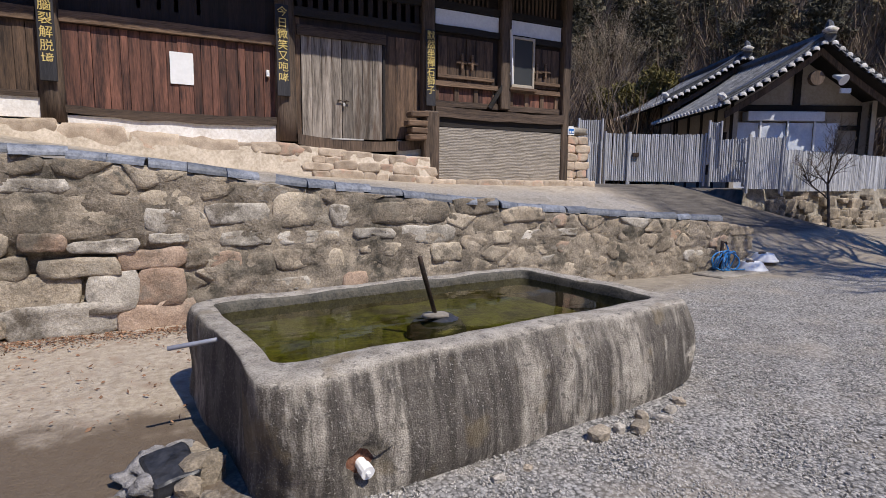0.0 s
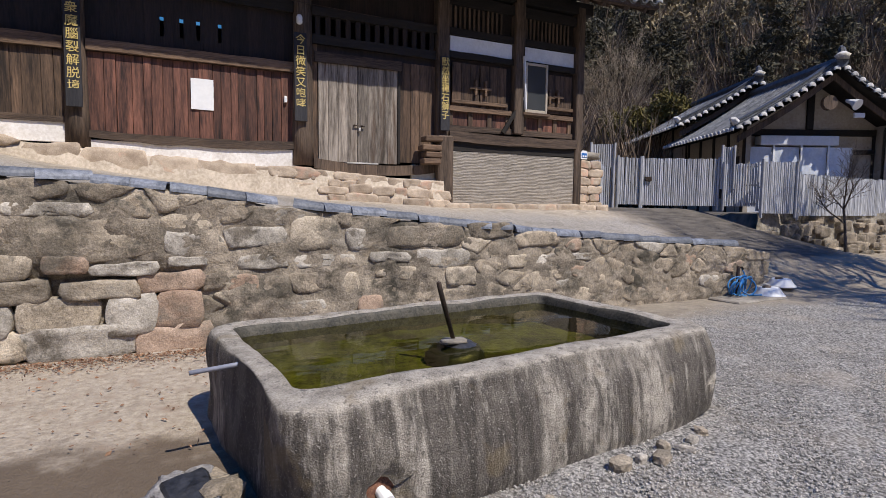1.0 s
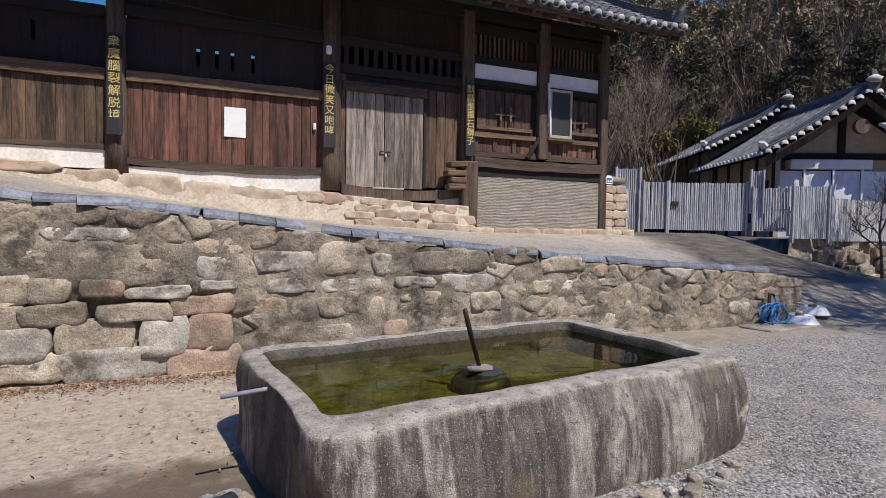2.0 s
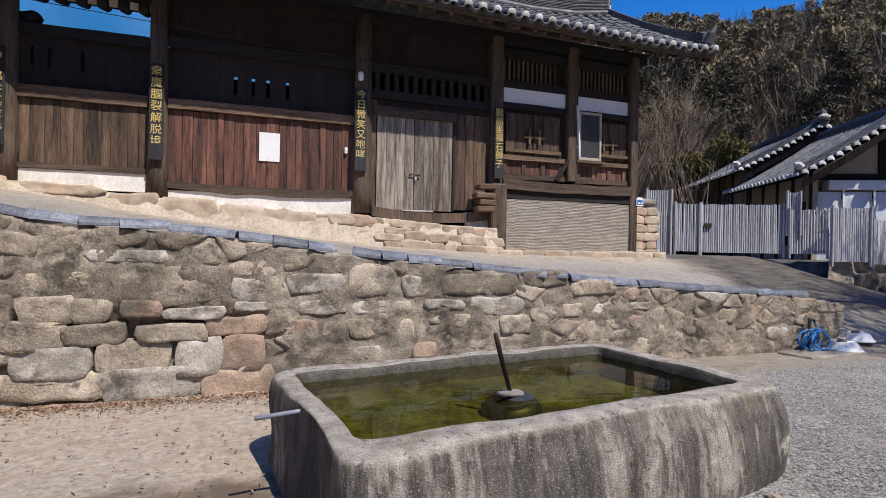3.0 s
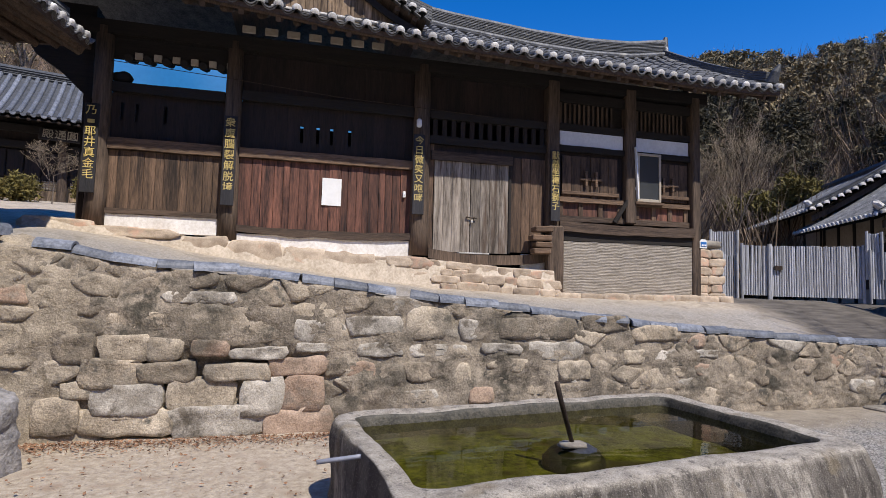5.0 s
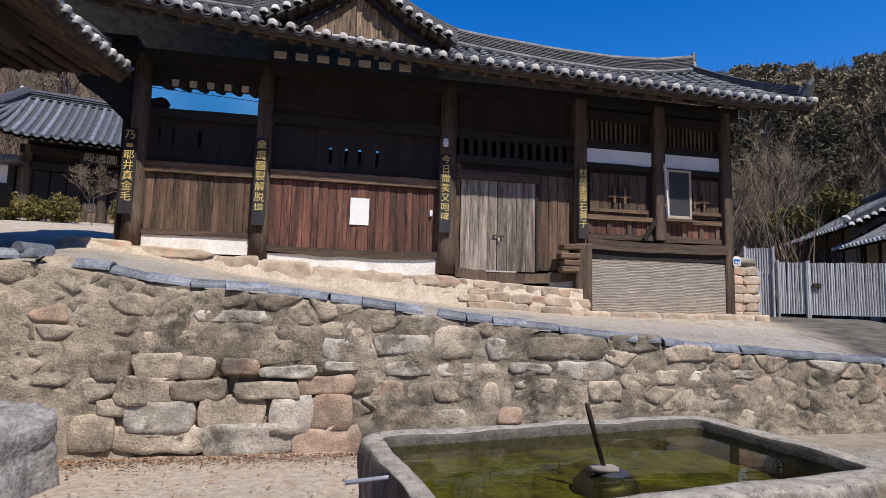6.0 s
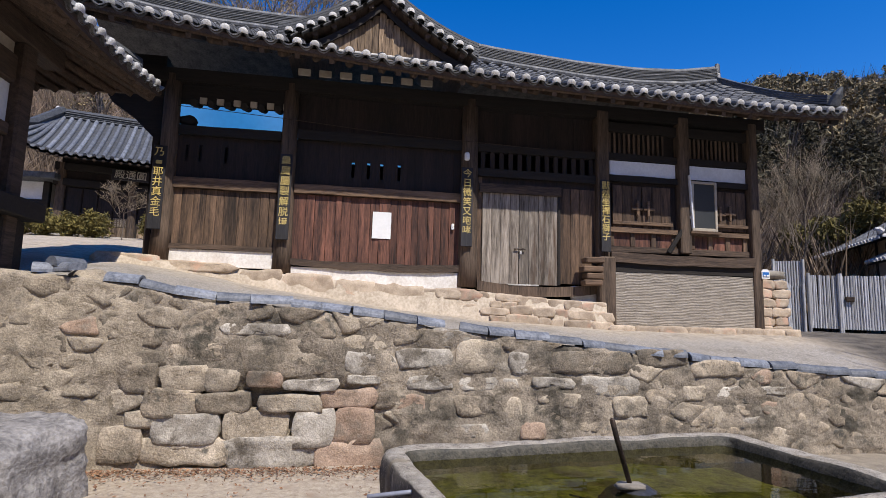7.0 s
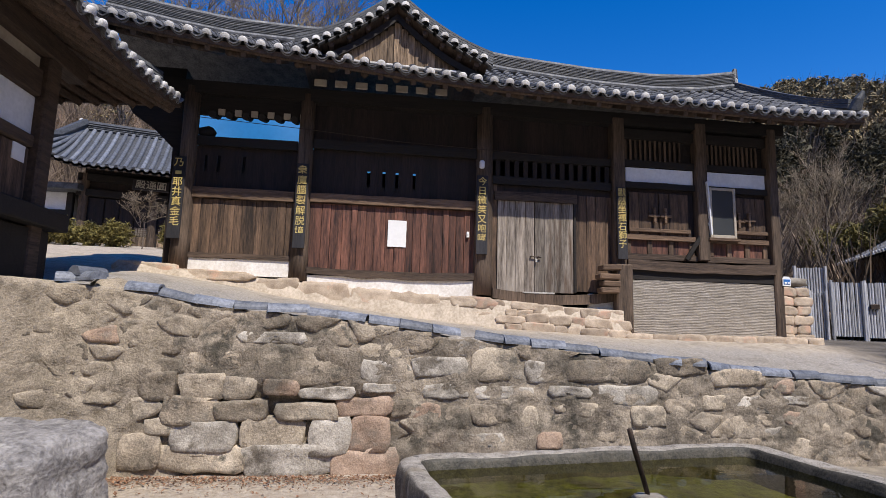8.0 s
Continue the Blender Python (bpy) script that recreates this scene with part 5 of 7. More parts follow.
    tube(bm, [p + Vector((0.02, 0, 0.1)), p + Vector((0.05, -0.08, 0.3)), p + Vector((0.1, -0.14, 0.44))], [0.12, 0.09, 0.03], 8)
    part("hip_finial", bm, M_RIDGE, roof)
    bm = bmesh.new()
    block(bm, (8.8, 8.72, 5.4), (8.98, 11.4, 5.6), 0.01, None)
    bm.transform(Matrix.Translation((0, 8.7, 5.7)) @ pose(0, 0, 0, 30) @ Matrix.Translation((0, -8.7, -5.62)))
    part("barge_board", bm, M_DARK, roof)


build_roof()


def build_cross_gable():
    """The small gable over the gate, set on the front slope."""
    g = new("cross_gable")
    g.matrix_basis = Matrix.Translation((0.2, 9.2, 6.2))
    link_under(g, gate_house)
    g["label"] = "small boarded gable with its own tiled verges"
    cx, gy, zt = 0.19, 9.15, 7.24

    def verge(t):
        """From the apex out to the foot, hollow like a hanging rope; t from 0 to 1."""
        return 1.62 * t, zt - 0.98 * (1.45 * t - 0.45 * t * t) 
    for side in (-1, 1):
        xs = np.linspace(0, 1, 14)
        V = []
        for t in xs:
            dx, z = verge(float(t))
            V.append([(cx + side * dx, y, z) for y in (gy - 0.24, gy + 0.3, 10.2, 11.0)])
        soup("gable_slope", np.array(V).reshape(-1, 3), grid_faces(14, 4), M_PAN, g)
        soup("gable_soffit", (np.array(V) + np.array([0, 0.02, -0.07])).reshape(-1, 3), grid_faces(14, 4), M_RAFTER, g)
        plug = plug_mesh(0.064)
        for k in range(9):
            dx, z = verge(0.08 + k / 9.2)
            piece("tile_end", plug, Matrix.Translation((cx + side * dx, gy - 0.27, z + 0.04)), g)
            bm = bmesh.new()
            tube(bm, [(cx + side * dx, gy - 0.26, z + 0.035), (cx + side * dx, gy + 0.05, z + 0.06)], [0.078, 0.07], 6, True, (0, math.pi))
            part("cover_tile", bm, M_TILE, g)
            bm = bmesh.new()
            dx2, z2 = verge(0.08 + (k + 0.5) / 9.2)
            block(bm, (cx + side * dx2 - 0.07, gy - 0.28, z2 - 0.06), (cx + side * dx2 + 0.07, gy - 0.12, z2 - 0.035), 0.006, pose(0, 0, 0, 0, side * 35))
            part("pan_tile", bm, M_PAN, g)
        for i in range(5):
            bm = bmesh.new()
            rows = []
            for t in np.linspace(0, 1.08, 20):
                dx, z = verge(float(t))
                o = 0.1 + i * 0.05
                rows.append([bm.verts.new((cx + side * dx, y, z + o + dz)) for y, dz in ((gy - 0.06, 0), (gy - 0.06, 0.042), (gy + 0.2, 0.042), (gy + 0.2, 0))])
            for p, q in zip(rows, rows[1:]):
                for k in range(4):
                    bm.faces.new((p[k], p[(k + 1) % 4], q[(k + 1) % 4], q[k]))
            bm.faces.new(rows[-1])
            part("verge_course", bm, M_RIDGE, g)
        bm = bmesh.new()
        rows = []
        for t in np.linspace(0, 1.0, 12):
            dx, z = verge(float(t))
            rows.append([bm.verts.new((cx + side * dx * 0.92, y, z - 0.14 + dz)) for y, dz in ((gy - 0.1, 0.0), (gy - 0.1, -0.13), (gy - 0.06, -0.13), (gy - 0.06, 0.0))])
        for p, q in zip(rows, rows[1:]):
            for k in range(4):
                bm.faces.new((p[k], p[(k + 1) % 4], q[(k + 1) % 4], q[k]))
        part("barge_board", bm, M_DARK, g)
        for k in range(5):
            dx, z = verge(0.12 + k * 0.19)
            bm = bmesh.new()
            tube(bm, [(cx + side * dx, gy - 0.18, z - 0.1), (cx + side * dx, gy + 0.1, z - 0.1)], 0.05, 8)
            part("purlin_end", bm, M_RAFTER, g)
    for k in range(17):
        x = -1.02 + k * 0.123
        t = min(1.0, abs(x + 0.06) / 1.62)
        _, z = verge(t)
        if z - 0.3 < 6.15:
            continue
        bm = bmesh.new()
        block(bm, (cx + x + 0.002, gy + rng.uniform(0, 0.015), 6.05), (cx + x + 0.121, gy + 0.04, z - 0.24), 0.004)
        part("board", bm, M_GABLE, g)
    bm = bmesh.new()
    block(bm, (cx - 0.95, gy - 0.1, 6.1), (cx + 1.1, gy - 0.03, 6.16), 0.02, pose(0, 0, 0, 0, 1.5))
    part("flashing", bm, M_LIME, g, "white lime line at the foot of the gable")


build_cross_gable()


M_BED = material("foundation_mortar", (0.32, 0.265, 0.2), (0.54, 0.46, 0.37), 4.0, 0.95, 0.4, vary=0)


def build_foundation():
    f = thing("foundation_stones", (1, 9.4, 1.7), "tan and pinkish foundation stones with pale mortar below the gate house", "foundation", kind="structure")
    bm = bmesh.new()
    rows = []
    for x in np.linspace(-4.2, 4.5, 80):
        x = float(x)
        top = float(np.interp(x, [-4.2, -3.2, -1.4, 0.3, 1.9, 2.3, 3.1, 4.5], [2.58, 2.48, 2.34, 2.2, 2.14, 2.14, 2.06, 2.02]))
        rows.append([bm.verts.new((x, y + 0.02 * noise.noise(Vector((x * 3, y, 0))), z)) for y, z in ((9.365, foot_z(x) - 0.3), (9.45, top - 0.03), (9.86, top))])
    for p, q in zip(rows, rows[1:]):
        for k in range(2):
            bm.faces.new((p[k], p[k + 1], q[k + 1], q[k]))
    part("bedding", bm, M_BED, f, smooth=True)
    k = 100
    for course in range(4):
        x = -4.3
        while x < 4.35:
            top = float(np.interp(x, [-4.2, -3.2, -1.4, 0.3, 1.9, 2.3, 3.1, 4.5], [2.56, 2.44, 2.32, 2.17, 2.12, 2.1, 2.02, 1.98]))
            low = float(foot_z(x)) - 0.05
            big = x < 1.2
            w = rng.uniform(0.6, 1.5) if big else rng.uniform(0.2, 0.62)
            n = max(1, round((top - low) / (0.28 if big else 0.15)))
            if course < n:
                h = (top - low) / n
                k += 1
                bm = stone_bm(w * 1.0, 0.34, h * 1.0, k)
                me = mesh_from("stone", bm, M_FOUND, True)
                piece("stone", me, Matrix.Translation((x + w / 2, 9.61 + rng.uniform(-0.02, 0.015) - 0.025 * (n - course - 1), low + h * (course + 0.5))) @ pose(0, 0, 0, 0, rng.uniform(-3, 3)), f)
            x += w
    # low kerb before the wattle panel, and the stone pier behind the corner post
    x = 4.5
    while x < 8.2:
        w = rng.uniform(0.3, 0.6)
        k += 1
        piece("stone", mesh_from("stone", stone_bm(w * 1.0, 0.5, 0.22, k), M_FOUND, True), Matrix.Translation((x + w / 2, 9.55, 1.47)), f)
        x += w
    pier = thing("stone_pier", (8.35, 10.2, 1.4), "short pier of squared tan stones beside the corner post", "pier", kind="structure")
    for i in range(6):
        for j in range(2):
            k += 1
            w = 0.42 if (i + j) % 2 else 0.28
            piece("stone", mesh_from("stone", stone_bm(w * 1.0, 0.5, 0.18, k), M_FOUND, True),
                  Matrix.Translation((8.1 + (0 if j == 0 else 0.36), 10.1, 1.55 + i * 0.185)), pier)
    bm = boulder_bm((0.8, 0.5, 0.2), 77, 2, 0.12, 0.8)
    bmesh.ops.translate(bm, verts=bm.verts, vec=(8.25, 10.1, 2.68))
    part("cap_stone", bm, M_CONC, pier, smooth=True)


build_foundation()


# ---- hung on the front ----
def sign_board(x, z0, z1, chars, w=0.21):
    ob = thing("sign_board", (x, FY - 0.2, z0), "tall black wooden board with yellow brushed characters on a post", "sign", "sign boards on the posts")
    bm = bmesh.new()
    block(bm, (x - w / 2, FY - 0.215, z0), (x + w / 2, FY - 0.18, z1), 0.006, pose(0, 0, 0, -1.5))
    part("board", bm, M_SIGN, ob)
    pitch = (z1 - z0 - 0.24) / len(chars)
    for i, c in enumerate(chars):
        z = z1 - 0.04 - pitch * (i + 0.5)
        if c == "|":
            bm = bmesh.new()
            block(bm, (x - 0.05, FY - 0.226, z - 0.03), (x + 0.05, FY - 0.214, z + 0.03), 0.004)
            part("mark", bm, M_GOLD, ob)
        else:
            letters(c, 0.17, (x, FY - 0.222 + 0.0, z), M_GOLD, ob)


sign_board(-3.42, 2.98, 4.42, "\u4e43|\u8036\u4e95\u771f\u91d1\u6bdb")
sign_board(-1.35, 2.9, 4.42, "\u8846\u9b54\u8166\u88c2\u89e3\u8131\u5883")
sign_board(1.88, 2.93, 4.4, "\u4eca\u65e5\u5fae\u7b11\u53c8\u5486\u54ee")
sign_board(4.57, 2.95, 4.34, "\u9ed8\u7136\u5750\u79aa\u77f3\u7345\u5b50", 0.19)


def small_fixtures():
    ob = thing("paper_notice", (0.36, FY - 0.02, 3.0), "blank white paper notice pinned to the red-brown boards", "notice")
    bm = bmesh.new()
    block(bm, (0.19, FY - 0.022, 3.025), (0.525, FY - 0.012, 3.51), 0.0, pose(0, 0, 0, 0.6, 0.3))
    bmesh.ops.subdivide_edges(bm, edges=bm.edges, cuts=5, use_grid_fill=True)
    for v in bm.verts:
        v.co.y += 0.004 * noise.noise(v.co * 7)
        v.co.x += 0.003 * noise.noise(v.co * 13)
    part("sheet", bm, M_WHITE, ob)
    ob = thing("post_lamp", (1.86, FY - 0.2, 4.53), "small white lamp fixed high on the post", "lamp")
    bm = bmesh.new()
    tube(bm, [(1.86, FY - 0.24, 4.52), (1.86, FY - 0.24, 4.54), (1.86, FY - 0.24, 4.64), (1.86, FY - 0.24, 4.67)], [0.03, 0.05, 0.05, 0.03], 12)
    part("shade", bm, M_PANEL, ob, smooth=True)
    bm = bmesh.new()
    block(bm, (1.83, FY - 0.22, 4.6), (1.89, FY - 0.14, 4.66), 0.006)
    part("bracket", bm, M_IRON, ob)
    ob = thing("wall_switch", (1.64, FY - 0.1, 3.25), "small white switch box beside the post", "switch")
    bm = bmesh.new()
    block(bm, (1.63, FY - 0.06, 3.25), (1.68, FY + 0.005, 3.36), 0.008)
    part("box", bm, M_WHITE, ob)
    bm = bmesh.new()
    block(bm, (1.645, FY - 0.066, 3.29), (1.665, FY - 0.058, 3.32), 0.002)
    part("button", bm, M_PANEL, ob)
    ob = thing("number_plate", (7.94, FY - 0.1, 2.56), "blue and white house-shaped plate on the corner post", "plate")
    bm = bmesh.new()
    f = [bm.verts.new((7.94 + x, FY - 0.17, 2.66 + z)) for x, z in ((-0.085, -0.09), (0.085, -0.09), (0.085, 0.05), (0.05, 0.095), (-0.05, 0.095), (-0.085, 0.05))]
    bm.faces.new(f)
    ex = bmesh.ops.extrude_face_region(bm, geom=bm.faces[:])
    bmesh.ops.translate(bm, verts=[v for v in ex["geom"] if isinstance(v, bmesh.types.BMVert)], vec=(0, 0.02, 0))
    part("plate", bm, M_WHITE, ob)
    bm = bmesh.new()
    block(bm, (7.87, FY - 0.178, 2.6), (8.01, FY - 0.166, 2.7), 0.004)
    part("blue_field", bm, M_BLUE, ob)
    for a, b, z in ((7.885, 7.93, 2.63), (7.95, 7.995, 2.63)):
        bm = bmesh.new()
        block(bm, (a, FY - 0.184, z - 0.018), (b, FY - 0.174, z + 0.018), 0.002)
        part("bar", bm, M_WHITE, ob)
    bm = bmesh.new()
    block(bm, (7.9, FY - 0.155, 2.6), (7.96, FY - 0.1, 2.68), 0.003)
    part("bracket", bm, M_IRON, ob)
    ob = thing("overhead_wire", (0, 9.5, 5), "thin black wire strung along the front", "wire")
    bm = bmesh.new()
    tube(bm, [(-3.2, 9.6, 5.14), (-1.35, 9.6, 5.05), (0.4, 9.6, 4.93), (1.9, 9.62, 4.9), (3.3, 9.62, 4.86)], 0.006, 5)
    part("cable", bm, M_IRON, ob)


small_fixtures()


def build_blue_sheet():
    ob = thing("blue_screen", (-1, 13.6, 2.4), "bright blue sheet stretched on poles behind the gate house", "tarpaulin")
    xs, zs = np.linspace(-4.62, 1.6, 60), np.linspace(4.7, 7.4, 24)
    X, Z = np.meshgrid(xs, zs, indexing="ij")
    Y = 13.6 + 0.05 * np.sin(X * 3.1) * np.sin(Z * 1.3)
    soup("sheet", np.stack([X, Y, Z], 2).reshape(-1, 3), grid_faces(60, 24), M_TARP, ob, True)
    for x in (-4.62, -1.5, 1.6):
        bm = bmesh.new()
        tube(bm, [(x, 13.66, on_ground(x, 13.66) - 0.1), (x, 13.66, 7.35)], 0.03, 8)
        part("pole", bm, M_IRON, ob)


build_blue_sheet()


# ---- fences beside the ramp ----
def bamboo_panel(name, label, a, b, z0, z1, group="", uneven=0.04, rails=True, cat="fence", radius=0.028):
    """Split bamboo stakes side by side between two plan points, tied to rails behind."""
    a, b = Vector((*a, 0)), Vector((*b, 0))
    d = b - a
    ob = thing(name, ((a.x + b.x) / 2, (a.y + b.y) / 2, z0), label, cat, group)
    bm = bmesh.new()
    tube(bm, [(0, 0, 0), (0, 0, 0.45), (0, 0, 1)], [1, 0.94, 0.96], 6)
    bm.transform(Matrix.Diagonal((radius, radius, 1, 1)))
    stake = mesh_from("stake", bm, M_BAMBOO)
    n = max(2, int(d.length / (radius * 2.02)))
    for k in range(n + 1):
        p = a + d * (k / n)
        h = z1 - z0 + rng.uniform(-uneven, uneven * 0.4) * 0.5
        piece("stake", stake, Matrix.Translation((p.x, p.y, z0)) @ pose(0, 0, 0, rng.uniform(-0.6, 0.6), rng.uniform(-0.8, 0.8), rng.uniform(0, 90)) @ Matrix.Diagonal((1, 1, h, 1)), ob)
    side = d.normalized().cross(Vector((0, 0, 1)))
    for f in (0.06, 0.5, 0.93) if rails else ():
        z = z0 + (z1 - z0) * f
        bm = bmesh.new()
        tube(bm, [a - side * 0.05 + Vector((0, 0, z)), b - side * 0.05 + Vector((0, 0, z))], 0.025, 6)
        part("rail", bm, M_POST, ob)
    for p, up in ((a, 0.05), (b, 0.03)):
        bm = bmesh.new()
        tube(bm, [p + side * 0.045 + Vector((0, 0, z0 - 0.12)), p + side * 0.045 + Vector((0, 0, z1 + up))], 0.034, 8)
        part("post", bm, M_BAMBOO, ob)
    return ob


FG = "bamboo fence panels"
bamboo_panel("bamboo_fence", "raised panel of greyish bamboo stakes above a gap", (10.5, 12.48), (11.05, 12.14), 2.62, 3.3, FG, 0.02)
bamboo_panel("bamboo_fence", "narrow panel of greyish bamboo stakes beside the stone pier", (10.72, 12.3), (11.0, 12.1), 1.5, 2.68, FG)
gate = bamboo_panel("fence_gate", "wide gate of silver-grey bamboo stakes, shut", (11.74, 11.78), (13.62, 10.82), 1.6, 2.92, "", 0.03, cat="gate")
bamboo_panel("fence_gate", "narrow gate leaf of silver-grey bamboo stakes, shut", (11.1, 12.06), (11.7, 11.8), 1.62, 2.93, "", 0.03, cat="gate")
bamboo_panel("bamboo_fence", "tall narrow strip of bamboo stakes at the gate's end", (13.64, 10.72), (13.84, 10.5), 2.2, 3.24, FG)
bamboo_panel("bamboo_fence", "dim bamboo panel set back from the gate", (13.66, 10.66), (14.24, 10.05), 1.6, 2.77, FG)
bamboo_panel("bamboo_fence", "bamboo panel of uneven stakes above the bank", (13.94, 9.74), (14.93, 9.46), 1.42, 2.8, FG, 0.06)
bamboo_panel("bamboo_fence", "long low bamboo fence along the top of the bank", (15.1, 9.52), (21.7, 10.2), 1.36, 2.5, FG, 0.06, radius=0.04)
bm = bmesh.new()
block(bm, (11.78, 11.62, 2.28), (11.96, 11.68, 2.4), 0.01, pose(0, 0, 0, 0, 0, -27))
part("latch", bm, M_IRON, gate, "dark iron gate latch")


def build_bank():
    bank = thing("bank_wall", (17, 9.8, 0), "rough stone bank holding up the fence", "wall", kind="structure")
    xs, vs = np.linspace(13.9, 26, 160), np.linspace(0, 1, 16)
    X, V = np.meshgrid(xs, vs, indexing="ij")
    Z = -0.3 + V * 1.74
    Y = 9.85 + 0.03 * (X - 15) - 0.25 * (1 - V) + np.array([0.09 * noise.fractal(Vector((x * 1.6, 5, z * 2)), 1, 2, 4) for x, z in zip(X.ravel(), Z.ravel())]).reshape(X.shape)
    soup("earth_face", np.stack([X, Y, Z], 2).reshape(-1, 3), grid_faces(160, 16), M_BANK, bank, True)
    for k in range(70):
        x, z = rng.uniform(14.2, 24), rng.uniform(0.1, 1.25)
        w = rng.uniform(0.25, 0.6)
        piece("stone", mesh_from("stone", stone_bm(w, 0.4, w * rng.uniform(0.45, 0.7), 900 + k), M_STONE, True),
              Matrix.Translation((x, 9.88 + 0.03 * (x - 15) - 0.25 * (1 - z / 1.4), z)), bank)


build_bank()


# ---- tiled houses ----
def tiled_house(name, label, at, yaw, half, eave_z, peak_z, length, base, fancy):
    """A house whose gable end looks along local -y; local x to the side, y along the ridge."""
    M = Matrix.Translation((at[0], at[1], 0)) @ pose(0, 0, 0, 0, 0, yaw)
    ob = thing(name, (at[0], at[1], base), label, "house")

    def put(nm, bm, mat, lab="", smooth=False):
        bm.transform(M)
        return part(nm, bm, mat, ob, lab, smooth)

    def rake(t):
        return half * t, peak_z + (eave_z - peak_z) * (1.18 * t - 0.18 * t * t)
    roof = new("roof")
    roof.matrix_basis = M @ Matrix.Translation((0, length / 2, eave_z))
    link_under(roof, ob)
    for s in (-1, 1):
        ts = np.linspace(0, 1, 12)
        V = []
        for t in ts:
            x, z = rake(float(t))
            V.append([M @ Vector((s * x, y, z)) for y in (0, length)])
        soup("tile_slope", np.array(V).reshape(-1, 3), grid_faces(12, 2), M_RIDGE, roof)
        soup("soffit", (np.array(V) + np.array([0, 0, -0.1])).reshape(-1, 3), grid_faces(12, 2), M_DARK, roof)
        n = int(length / 0.3)
        plug = plug_mesh(0.1)
        for k in range(n):
            bm = bmesh.new()
            y = 0.15 + k * 0.3
            path = [Vector((s * rake(t)[0], y, rake(t)[1] + 0.03)) for t in (1.0, 0.75, 0.5, 0.25, 0.0)]
            tube(bm, path, 0.075, 4, True, (0, math.pi))
            bm.transform(M)
            part("tile_rib", bm, M_TILE, roof)
            piece("tile_end", plug, M @ Matrix.Translation((s * (half + 0.02), y, eave_z + 0.02)) @ pose(0, 0, 0, 0, 0, 90 * s), roof)
        for k in range(13):
            x, z = rake(0.05 + k / 13.2)
            piece("tile_end", plug, M @ Matrix.Translation((s * x, -0.06, z + 0.0)), roof)
            bm = bmesh.new()
            tube(bm, [(s * x, -0.04, z + 0.0), (s * x, 0.4, z + 0.03)], 0.1, 5, True, (0, math.pi))
            bm.transform(M)
            part("cover_tile", bm, M_TILE, roof)
        for i in range(3):
            bm = bmesh.new()
            rows = []
            for t in np.linspace(0, 0.97, 14):
                x, z = rake(float(t))
                rows.append([bm.verts.new((s * x, y, z + 0.08 + i * 0.07 + dz)) for y, dz in ((0.2 - i * 0.02, 0), (0.2 - i * 0.02, 0.055), (0.55, 0.055), (0.55, 0))])
            for p, q in zip(rows, rows[1:]):
                for k in range(4):
                    bm.faces.new((p[k], p[(k + 1) % 4], q[(k + 1) % 4], q[k]))
            bm.faces.new(rows[-1])
            bm.transform(M)
            part("verge_course", bm, M_TILE if i == 1 else M_RIDGE, roof)
        bm = bmesh.new()
        x, z = rake(0.97)
        tube(bm, [(s * x, 0.1, z + 0.2), (s * (x + 0.1), 0.1, z + 0.3), (s * (x + 0.22), 0.1, z + 0.33)], [0.13, 0.12, 0.05], 8)
        bm.transform(M)
        part("verge_finial", bm, M_LIME, roof)
        # barge board, wall side, eave rafters
        bm = bmesh.new()
        rows = []
        for t in np.linspace(0, 0.98, 10):
            x, z = rake(float(t))
            rows.append([bm.verts.new((s * x * 0.94, y, z - 0.16 + dz)) for y, dz in ((0.3, 0), (0.3, -0.24), (0.36, -0.24), (0.36, 0))])
        for p, q in zip(rows, rows[1:]):
            for k in range(4):
                bm.faces.new((p[k], p[(k + 1) % 4], q[(k + 1) % 4], q[k]))
        bm.transform(M)
        part("barge_board", bm, M_POST, roof)
        bm = bmesh.new()
        wx = half - 0.95
        block(bm, (s * wx - 0.08, 0.9, base - 0.4), (s * wx + 0.08, length - 0.6, eave_z + 0.35))
        put("side_wall", bm, M_CREAM)
        for k in range(5):
            y = 1.0 + (length - 1.8) * k / 4
            bm = bmesh.new()
            block(bm, (s * (wx + 0.02) - 0.1, y - 0.09, base - 0.4), (s * (wx + 0.02) + 0.1, y + 0.09, eave_z + 0.3), 0.02)
            put("post", bm, M_DARK)
            if k < 4:
                bm = bmesh.new()
                yy = y + 0.3
                block(bm, (s * (wx + 0.03) - 0.07, yy, base + 0.5), (s * (wx + 0.03) + 0.07, yy + (length - 1.8) / 4 - 0.6, base + 2.0), 0.01)
                put("side_door", bm, M_DARKZ)
    bm = bmesh.new()
    tube(bm, [(0, -0.05, peak_z + 0.12), (0, length, peak_z + 0.12)], 0.2, 8)
    bm.transform(M)
    part("ridge", bm, M_RIDGE, roof)
    bm = bmesh.new()
    tube(bm, [(0, -0.02, peak_z + 0.2), (0, -0.02, peak_z + 0.32), (0, 0.0, peak_z + 0.42)], [0.2, 0.24, 0.1], 10)
    bm.transform(M)
    part("ridge_end", bm, M_LIME, roof, "", True)
    bm = bmesh.new()
    tube(bm, [(0, 0.02, peak_z + 0.4), (0, 0.05, peak_z + 0.56), (0, 0.1, peak_z + 0.66)], [0.14, 0.1, 0.03], 8)
    bm.transform(M)
    part("ridge_finial", bm, M_RIDGE, roof)
    # gable wall
    bm = bmesh.new()
    w = half - 0.87
    f = [bm.verts.new(p) for p in ((-w, 1.5, base - 0.4), (w, 1.5, base - 0.4), (w, 1.5, eave_z + 0.3), (0, 1.5, peak_z - 0.2), (-w, 1.5, eave_z + 0.3))]
    bm.faces.new(f)
    ex = bmesh.ops.extrude_face_region(bm, geom=bm.faces[:])
